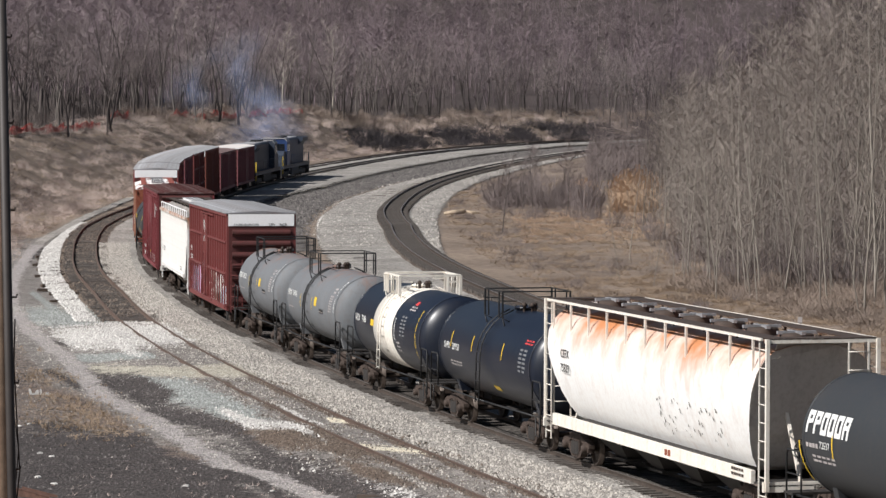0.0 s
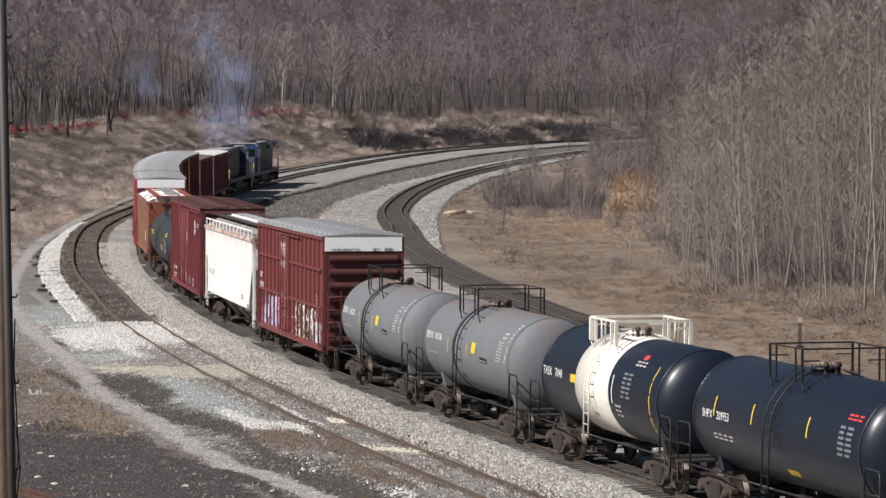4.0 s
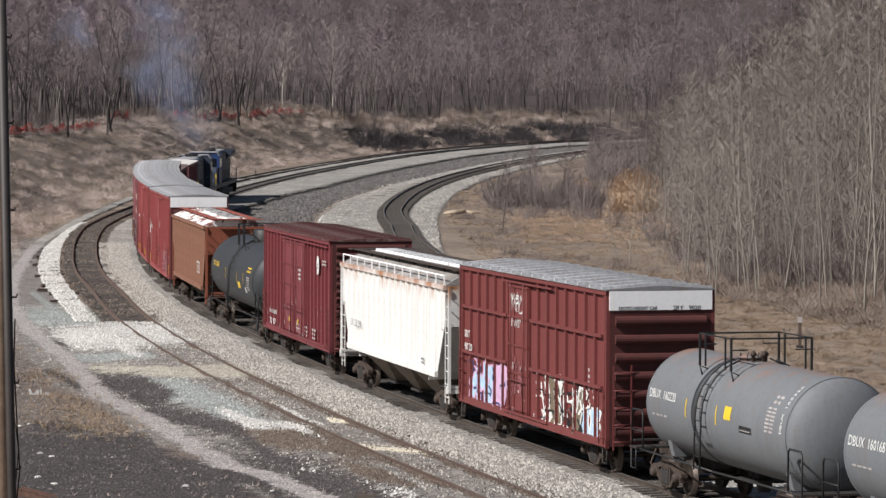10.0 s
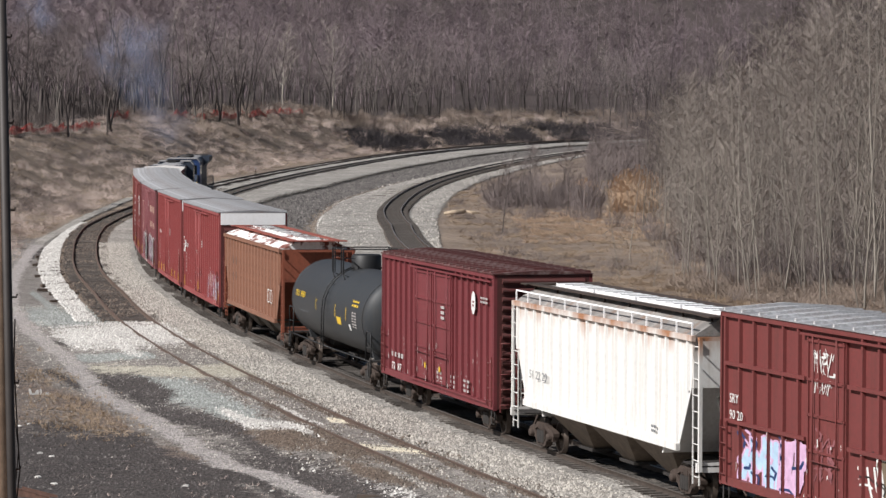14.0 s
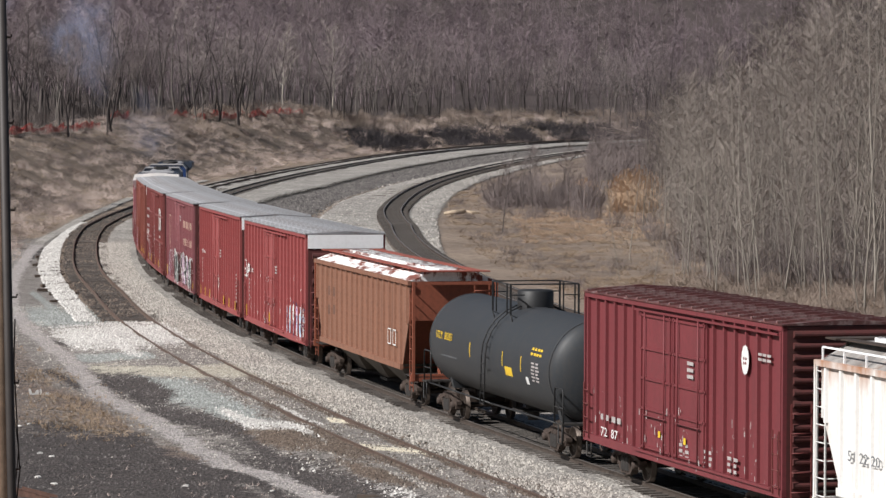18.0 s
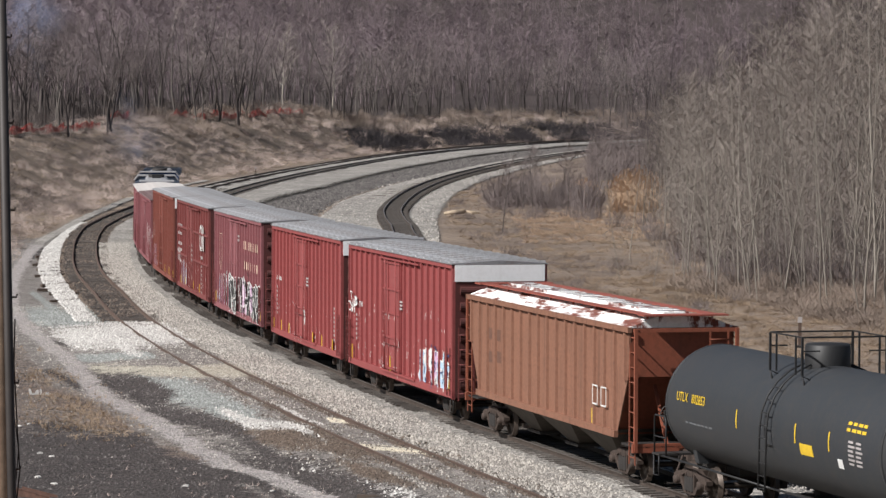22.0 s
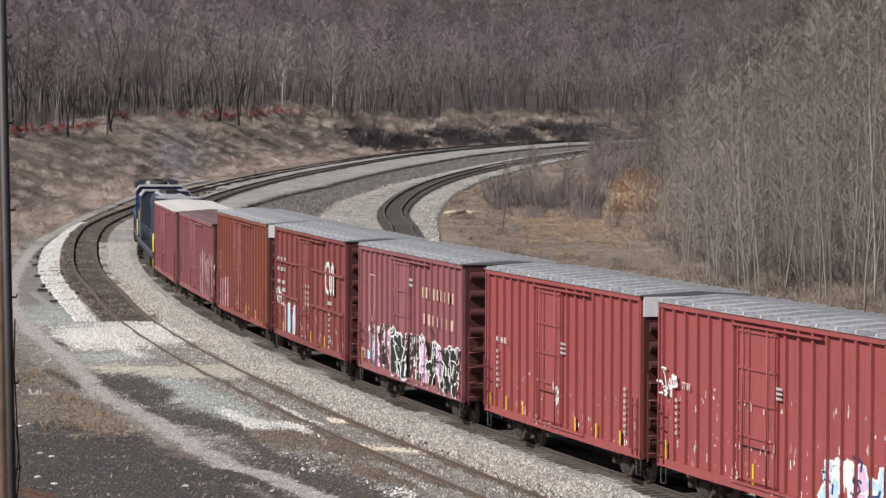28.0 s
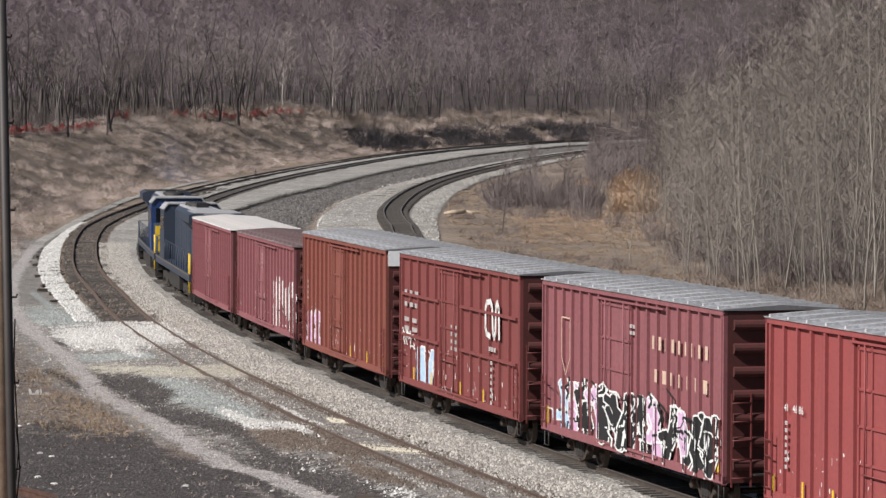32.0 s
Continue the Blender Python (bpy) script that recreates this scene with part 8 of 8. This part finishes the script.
def debris():
    """Loose sleepers, planks, stones and litter about the yard."""
    rng = random.Random(4)
    M_OLD = plain("rotten_sleeper", (0.10, 0.075, 0.06), 0.9, 0.0, 0.4, 5.0, 0.4)
    M_LITTER = plain("white_litter", (0.62, 0.60, 0.57), 0.7)
    tie_me = Shape().box(-0.8, 0.8, -0.11, 0.11, 0, 0.16).mesh("old_sleeper")
    for s, off, spin in ((-104, 6.9, 20), (-97, 7.0, 50), (-70, 6.6, 20), (-112, 7.1, 28), (27, 7.0, 15), (29, 7.8, 160), (-118, 6.6, 15), (-108, 6.9, 24), (-101, 7.1, 12), (-93, 6.7, 32), (-88, 7.0, 18), (-82, 6.5, 8), (-78, 6.9, 40), (-74, 7.1, 15), (-64, 6.8, 25), (-90, 6.4, 75)):
        p = on_line(s, off)
        ob = part("old_sleeper", tie_me, M_OLD)
        tagged(ob, "discarded dark rotten sleeper lying in the stones", "sleeper", "discarded sleepers")
        ob.matrix_basis = pose(p.x, p.y, float(land(p.x, p.y)) + 0.10, rng.uniform(-3, 3), rng.uniform(-3, 3), spin)
    rock = Shape()
    rock.add([(0.5, 0.1, -0.1), (-0.1, 0.45, -0.15), (-0.5, -0.1, -0.08), (0.1, -0.5, -0.18), (0.05, 0.05, 0.55)],
             [(0, 1, 4), (1, 2, 4), (2, 3, 4), (3, 0, 4)])
    rock.v = [(x, y, z - 0.1) if z < 0.5 else (x, y, z + 0.05) for x, y, z in rock.v[:5]]
    rv, rf = arrays(rock)
    # stones of the yard take the colour of the patch that they lie in
    n = 52000
    ss = np.array([rng.uniform(-62, 42) for _ in range(n)])
    dd = np.array([rng.uniform(-1.7, 11.5) if rng.random() < 0.6 else rng.uniform(-1.7, 5.0) for _ in range(n)])
    pts = [on_line(s, SIDE(s) + d) for s, d in zip(ss, dd)]
    xy = np.array([(p.x, p.y) for p in pts])
    sd = np.column_stack([ss, dd])
    cover = yard_fields(sd, xy)
    zs = land(xy[:, 0], xy[:, 1]) + yard_lift(ss, dd)
    kind = np.full(n, "mixed", dtype=object)
    for what in ("straw", "blue", "pale", "cream", "dark", "brown", "road", "grit"):
        kind[cover[what] + np.array([rng.uniform(0.25, 0.75) for _ in range(n)]) > 1.0] = what
    for what, mat, k0, k1, keep, label in (("mixed", M_STONE, 0.03, 0.055, 0.6, "mixed grey stones of the yard"), ("blue", M_BLUESTONE, 0.035, 0.06, 1.0, "grey-green crushed stones in a spread heap"),
                                           ("pale", M_WHITESTONE, 0.04, 0.07, 1.0, "white limestone chips"), ("cream", M_CREAMSTONE, 0.022, 0.025, 0.9, "cream grit"), ("road", M_STONE, 0.02, 0.03, 0.8, "small grey stones on the worn track"),
                                           ("dark", M_CINDERSTONE, 0.025, 0.05, 0.5, "dark cinders with a few pale chips"), ("straw", M_CINDERSTONE, 0.03, 0.05, 0.5, "dark chips among dead weeds"),
                                           ("brown", M_CLOD, 0.03, 0.07, 1.0, "brown clods and bark scraps"), ("grit", M_CREAMSTONE, 0.02, 0.03, 1.0, "pale spilled grit")):
        idx = [i for i in np.nonzero(kind == what)[0] if rng.random() < keep]
        sp = []
        for i in idx:
            k = k0 + k1 * rng.random() ** 1.8
            sp.append((xy[i, 0], xy[i, 1], zs[i], k * 1.15, k * (0.9 + 0.6 * rng.random())))
        if sp:
            scatter("yard_stones", [(rv, rf)], sp, mat, label, "stones", 70 + len(what))
    out = []
    for i in range(9000):
        s = rng.uniform(-170, -46)
        p = on_line(s, SIDE(s) + rng.uniform(1.6, 2.1 + 0.75 * float(ramp(s, -160, -110)) - 0.3 * float(ramp(s, -75, -50))))
        k = 0.06 + 0.12 * rng.random() ** 2
        out.append((p.x, p.y, k, k * (0.9 + 0.6 * rng.random())))
    zs = land([q[0] for q in out], [q[1] for q in out])
    scatter("rubble_stones", [(rv, rf)], [(x, y, z + 0.22, a, b) for (x, y, a, b), z in zip(out, zs)], M_WHITESTONE, "white limestone rubble beside the siding", "stones", 56)
    out = []
    for i in range(42000):
        s = rng.uniform(-130, 45)
        off = rng.uniform(1.75, SIDE(s) - 0.95) if i % 8 else rng.uniform(-3.5, -1.9)
        p = on_line(s, off)
        k = 0.05 + 0.06 * rng.random()
        out.append((p.x, p.y, k, k * (0.9 + 0.6 * rng.random())))
    zs = land([q[0] for q in out], [q[1] for q in out])
    scatter("ballast_stones", [(rv, rf)], [(x, y, z + 0.335, a, b) for (x, y, a, b), z in zip(out, zs)], M_STONE, "loose crushed stones on the ballast", "stones", 53)
    out = []
    for i in range(6500):
        s = rng.uniform(-190, -42) if i % 4 else rng.uniform(-8, 45)
        p = on_line(s, SIDE(s) + rng.uniform(-1.55, 1.55))
        k = (0.06 if s < -40 else 0.03) + 0.06 * rng.random()
        out.append((p.x, p.y, k, k * (1.0 + 0.8 * rng.random())))
    zs = land([q[0] for q in out], [q[1] for q in out])
    scatter("bed_stones", [(rv, rf)], [(x, y, z + (0.335 if y > 165 else 0.42), a, b) for (x, y, a, b), z in zip(out, zs)], M_CLOD, "rust-brown stones and dirt on the siding bed", "stones", 55)
    out = []
    for i in range(9000):
        s = rng.uniform(-520, -125)
        u = rng.random()
        off = rng.uniform(_r1(s) + 2.6, -2.0) if u < 0.45 and _r1(s) < -5 else rng.uniform(-2.6, -1.9) if u < 0.45 else rng.uniform(2.0, SIDE(s) - 1.2) if u < 0.6 else rng.uniform(_rr(s) + 0.5, RIGHT(s) - 1.6) if u < 0.8 else rng.uniform(RIGHT(s) + 1.6, _wl(s))
        p = on_line(s, off)
        k = 0.07 + 0.07 * rng.random()
        out.append((p.x, p.y, k, k * (1.0 + 0.8 * rng.random())))
    zs = land([q[0] for q in out], [q[1] for q in out])
    scatter("ballast_stones", [(rv, rf)], [(x, y, z + 0.26, a, b) for (x, y, a, b), z in zip(out, zs)], M_STONE, "loose crushed stones on the distant ballast", "stones", 54)
    out = []
    for i in range(9000):
        s = rng.uniform(-470, -150)
        p = on_line(s, rng.uniform(_wl(s) + 0.2, _r1(s) + 0.4))
        k = 0.08 + 0.10 * rng.random() ** 2
        out.append((p.x, p.y, k, k * (1.0 + 0.8 * rng.random())))
    zs = land([q[0] for q in out], [q[1] for q in out])
    scatter("cinder_stones", [(rv, rf)], [(x, y, z + 0.08, a, b) for (x, y, a, b), z in zip(out, zs)], M_CINDERSTONE, "dark and pale chips on the cinder ground", "stones", 57)
    for i in range(13):
        s = -232 - i * 6.3
        p = on_line(s, _wl(s) - 2.7 + rng.uniform(-0.2, 0.2))
        ob = part("old_sleeper", tie_me, M_OLD)
        tagged(ob, "dark old sleeper half sunk in the ballast beside the branch", "sleeper", "discarded sleepers")
        ob.matrix_basis = pose(p.x, p.y, float(land(p.x, p.y)) + 0.09, 0, 0, rng.uniform(-12, 12))
    out = []
    for i in range(1500):
        s = rng.uniform(6, 34)
        off = SIDE(s) + (rng.gauss(1.9, 0.5) if rng.random() < 0.7 else rng.gauss(0.6, 0.6))
        p = on_line(s, off)
        k = 0.03 + 0.07 * rng.random() ** 3
        out.append((p.x, p.y, k, k * 1.6))
    zs = land([q[0] for q in out], [q[1] for q in out])
    scatter("dirt_clods", [(rv, rf)], [(x, y, z + 0.30, a, b) for (x, y, a, b), z in zip(out, zs)], M_OLD, "dark clods and bark scraps along the siding", "debris", 52)
    for s, off in ((13.7, 14.74), (15.1, 14.59), (20.5, 15.75), (4.5, 13.9), (5.0, 14.3), (22.5, 15.6), (24, 12.2), (17, 16.3), (26, 10.2), (9, 5.4)):
        p = on_line(s, off)
        sh = Shape().prism([(-0.10, 0), (0.07, 0.0), (0.11, 0.06), (0.02, 0.10), (-0.07, 0.08)], -0.06, 0.06)
        ob = part("litter", sh, M_LITTER)
        tagged(ob, "scrap of white litter on the ground", "litter", "litter in the yard")
        ob.matrix_basis = pose(p.x, p.y, float(land(p.x, p.y)) + 0.03, 0, 0, rng.uniform(0, 360))


def scraps():
    """A crumpled white sheet in the weeds and a rusty steel trough."""
    rng = random.Random(12)
    p = on_line(-6.9, 12.23)
    sh = Shape()
    for x, w, h, a in ((-0.34, 0.10, 0.26, -12), (-0.16, 0.14, 0.20, 18), (0.02, 0.09, 0.24, -6), (0.22, 0.30, 0.09, 4), (-0.2, 0.34, 0.08, 0)):
        sh.prism([(-w / 2, 0.0), (w / 2, 0.0), (w * 0.4, h * 0.7), (w * 0.1, h), (-w * 0.42, h * 0.85)], -0.09, 0.05)
        sh.v[-10:] = [tuple(pose(x, 0, 0, 0, a, 0) @ Vector(q)) for q in sh.v[-10:]]
    ob = part("crumpled_sheet", sh, plain("white_plastic", (0.66, 0.65, 0.63), 0.6))
    tagged(ob, "crumpled white plastic sheet lying in the weeds", "litter")
    ob.matrix_basis = pose(p.x, p.y, float(land(p.x, p.y)) + 0.08, 0, 0, 5)
    p = on_line(25.6, 16.53)
    rust = plain("rust_red_scrap", (0.10, 0.05, 0.036), 0.85, 0.0, 0.4, 6.0)
    ob = new("scrap_trough")
    tagged(ob, "rusty steel trough lying at the edge of the cinders", "scrap metal")
    part("trough_side", Shape().prism([(-0.9, 0.0), (0.8, 0.0), (0.62, 0.30), (-0.75, 0.36)], -0.28, -0.25), rust, ob)
    part("trough_side", Shape().prism([(-0.9, 0.0), (0.8, 0.0), (0.62, 0.30), (-0.75, 0.36)], 0.25, 0.28), rust, ob)
    part("trough_floor", Shape().box(-0.85, 0.75, -0.25, 0.25, 0.02, 0.05), rust, ob)
    part("rim", Shape().bar((-0.78, -0.27, 0.37), (0.66, -0.27, 0.31), 0.06), rust, ob)
    ob.matrix_basis = pose(p.x, p.y, float(land(p.x, p.y)) + 0.02, 0, 8, -25) @ Matrix.Diagonal((0.8, 0.8, 0.6, 1))


M_CLOD, _t, _b, _link = tree_of("rust_brown_clods")
_link(mix_node(_t, band(_t, _t.nodes.new("ShaderNodeNewGeometry").outputs["Random Per Island"], 0.0, 1.0), (0.035, 0.026, 0.021), (0.19, 0.15, 0.122)), _b.inputs["Base Color"])
_b.inputs["Roughness"].default_value = 0.95


def chip_material(name, c1, c2):
    """Loose stones, each of its own shade between two colours."""
    m, t, b, link = tree_of(name)
    link(mix_node(t, band(t, t.nodes.new("ShaderNodeNewGeometry").outputs["Random Per Island"], 0.0, 1.0), c1, c2), b.inputs["Base Color"])
    b.inputs["Roughness"].default_value = 0.95
    return m


M_STONE = chip_material("ballast_chips", (0.12, 0.109, 0.098), (0.54, 0.50, 0.45))
M_WHITESTONE = chip_material("white_limestone_chips", (0.28, 0.265, 0.25), (0.70, 0.68, 0.645))
M_BLUESTONE = chip_material("grey_green_chips", (0.13, 0.14, 0.135), (0.44, 0.455, 0.435))
M_CREAMSTONE = chip_material("cream_chips", (0.30, 0.28, 0.235), (0.58, 0.54, 0.455))
M_CINDERSTONE = chip_material("cinder_chips", (0.016, 0.014, 0.014), (0.21, 0.19, 0.18))
debris()
scraps()


# ---- sleepers
def sleepers(root, lane, s0, s1, s_rest, lift, seed, pitch=0.54):
    rng = random.Random(seed)
    mes = []
    for i in range(4):
        sh = Shape().box(-1.3, 1.3, -0.115, 0.115, -0.17, 0.0)
        sh.v = [(x + rng.uniform(-0.03, 0.03), y + rng.uniform(-0.008, 0.008), z + rng.uniform(-0.006, 0.006)) for x, y, z in sh.v]
        me = sh.mesh("sleeper")
        me.materials.append(M_TIE)
        mes.append(me)
    rest = []
    s = s_rest[0]
    while s < s_rest[1]:
        p = on_line(s, lane(s) + rng.uniform(-0.05, 0.05), lift - 0.155)
        th = math.degrees(float(np.interp(s, SG, TH))) + 90 + rng.uniform(-1.2, 1.2)
        if s0 <= s < s1:
            ob = part("sleeper", mes[rng.randrange(4)], M_TIE, root)
            ob.matrix_basis = pose(p.x, p.y, p.z, 0, 0, th)
        else:
            rest.append((p, th))
        s += pitch
    if rest:
        sh = Shape()
        for p, th in rest:
            sh.box(-1.3, 1.3, -0.115, 0.115, -0.17, 0.0, pose(p.x, p.y, p.z, 0, 0, th))
        tagged(part("far_sleepers", sh, M_TIE, root), kind="stuff")


sleepers(TRACK_MAIN, lambda s: 0.0, -70, 70, (-330, 105), 0.025, 1)
sleepers(TRACK_SIDING, SIDE, -150, -42, (-300, -42), 0.0, 2)
sleepers(TRACK_SIDING, SIDE, -8, 60, (-8, 70), -0.03, 3, 0.6)
sleepers(TRACK_BRANCH, RIGHT, -250, -150, (-330, -40), 0.12, 4)


# ---- exhaust haze: thin see-through puffs that drift
def smoke_material():
    m, t, b, link = tree_of("blue_exhaust_haze")
    b.inputs["Base Color"].default_value = (0.48, 0.58, 0.88, 1)
    b.inputs["Roughness"].default_value = 1.0
    b.inputs["Specular IOR Level"].default_value = 0.0
    at = t.nodes.new("ShaderNodeAttribute")
    at.attribute_name = "thin"
    nz = noise_node(t, 0.35, 5, (1, 1, 1), 0.6)
    mul = t.nodes.new("ShaderNodeMath")
    mul.operation = "MULTIPLY"
    link(at.outputs["Fac"], mul.inputs[0])
    link(band(t, nz, 0.3, 0.75), mul.inputs[1])
    link(mul.outputs[0], b.inputs["Alpha"])
    return m


M_SMOKE = smoke_material()
PUFFS = []


def puff_mesh(seed, density):
    """Nested wavy flakes facing the line of sight along the valley; thinning to nothing at the rim."""
    rng = random.Random(seed)
    vs, fs, thin = [], [], []
    for layer in range(1):
        n0 = len(vs)
        cx, cz, cy = 0.0, 0.0, 0.0
        r = 3.0 + 1.5 * rng.random()
        rings, seg = 6, 18
        ph = rng.random() * 6.28
        vs.append((cx, cy, cz))
        thin.append(density)
        for i in range(1, rings + 1):
            for k in range(seg):
                a = 2 * math.pi * k / seg
                rr = r * i / rings * (1 + 0.22 * math.sin(3 * a + ph) + 0.12 * math.sin(5 * a + 2 * ph))
                vs.append((cx + rr * math.cos(a), cy + 0.5 * math.sin(a * 2 + ph) * i / rings, cz + rr * math.sin(a)))
                u = 1 - i / rings
                thin.append(density * u * u * (3 - 2 * u))
        for k in range(seg):
            fs.append((n0, n0 + 1 + k, n0 + 1 + (k + 1) % seg))
        for i in range(rings - 1):
            for k in range(seg):
                p, q = n0 + 1 + i * seg, n0 + 1 + (i + 1) * seg
                fs.append((p + k, q + k, q + (k + 1) % seg, p + (k + 1) % seg))
    me = bpy.data.meshes.new("puff")
    me.from_pydata(vs, [], fs)
    me.polygons.foreach_set("use_smooth", [True] * len(fs))
    me.attributes.new("thin", "FLOAT", "POINT").data.foreach_set("value", thin)
    me.materials.append(M_SMOKE)
    return me


SMOKE_ME = [puff_mesh(900 + i, 0.27) for i in range(4)] + [puff_mesh(904 + i, 0.12) for i in range(4)]


def smoke(rows, seed, spread=(3.5, 3.5), count=5, faint=False):
    """A drifting cloud of exhaust. rows: seconds, then image-free world place of its middle."""
    root = new("exhaust_haze")
    tagged(root, "thin blue diesel exhaust drifting before the woods", "smoke")
    rng = random.Random(seed)
    for i in range(count):
        ob = part("puff", SMOKE_ME[rng.randrange(4) + (4 if faint else 0)], M_SMOKE, root)
        ob.visible_shadow = False
        ob.matrix_basis = pose(rng.gauss(0, spread[0]), rng.gauss(0, 2), rng.gauss(0, spread[1]), 0, rng.uniform(0, 360), 0)
    PUFFS.append((root, rows))


def sky_spot(u, v, Y):
    """World place at distance Y that lies in the direction u across and v down of the view's 1568 by 882 grid."""
    k = Y / 6473.0
    return ((u - 784) * k, Y, 9.735 - (v - 198) * k)


smoke([(t, sky_spot(u, v, 430)) for t, u, v in ((0, 440, 178), (3, 385, 170), (6, 300, 140), (9, 250, 90), (13, 190, 50), (17, 110, 20), (32, -150, -150))], 1, (4.4, 2.6), 3)
smoke([(t, sky_spot(u, v, 425)) for t, u, v in ((0, 360, 150), (3, 320, 120), (6, 270, 60), (9, 200, 10), (13, 60, -60), (32, -300, -300))], 2, (4.4, 3.2), 2)
smoke([(t, sky_spot(u, v, 420)) for t, u, v in ((0, 470, 235), (3, 450, 205), (6, 378, 150), (9, 345, 140), (13, 300, 130), (17, 210, 90), (20, 130, 60), (23, 40, 20), (32, -200, -60))], 3, (3.0, 3.2), 2)
smoke([(t, sky_spot(u, v, 400)) for t, u, v in ((0, 500, 245), (6, 420, 235), (9, 372, 190), (13, 318, 180), (17, 285, 195), (20, 262, 205), (23, 250, 215), (28, 330, 240), (32, 330, 285))], 4, (2.4, 2.2), 2, True)


# ---- motion of the train
SPEED_T = [0, 4, 8, 12, 16, 20, 24, 28, 32]
SPEED = [6.457, 6.376, 6.26, 6.202, 6.229, 6.181, 6.183, 6.187, 6.182]


def travelled(t):
    ts = np.arange(0, t + 0.0001, 0.05)
    v = np.interp(ts, SPEED_T, SPEED)
    return float(np.sum((v[1:] + v[:-1]) / 2) * 0.05) if len(ts) > 1 else 0.0


def car_pose(mid, half, s_add):
    """Pose of a car whose two bogies sit on the line, half metres from its middle."""
    a, b = on_line(mid + half + s_add), on_line(mid - half + s_add)
    d = (a - b).normalized()
    left = Vector((0, 0, 1)).cross(d).normalized()
    up = d.cross(left)
    m = Matrix((d, left, up)).transposed().to_4x4()
    m.translation = (a + b) / 2
    return m


def motions():
    ts = [i * 0.5 for i in range(65)]
    gone = [travelled(t) for t in ts]
    for ob, mid, half in TRAIN:
        walk(ob, [(t, car_pose(mid, half, g)) for t, g in zip(ts, gone)])
    for ob, rows in PUFFS:
        walk(ob, [(t, pose(*p)) for t, p in rows])
    # wheels roll without slipping
    fine = [i * 0.1 for i in range(321)]
    turn = [math.degrees(travelled(t) / WHEEL_R) for t in fine]
    for ob, x in WHEELS:
        walk(ob, [(t, pose(x, 0, WHEEL_R, 0, a, 0)) for t, a in zip(fine, turn)])


motions()
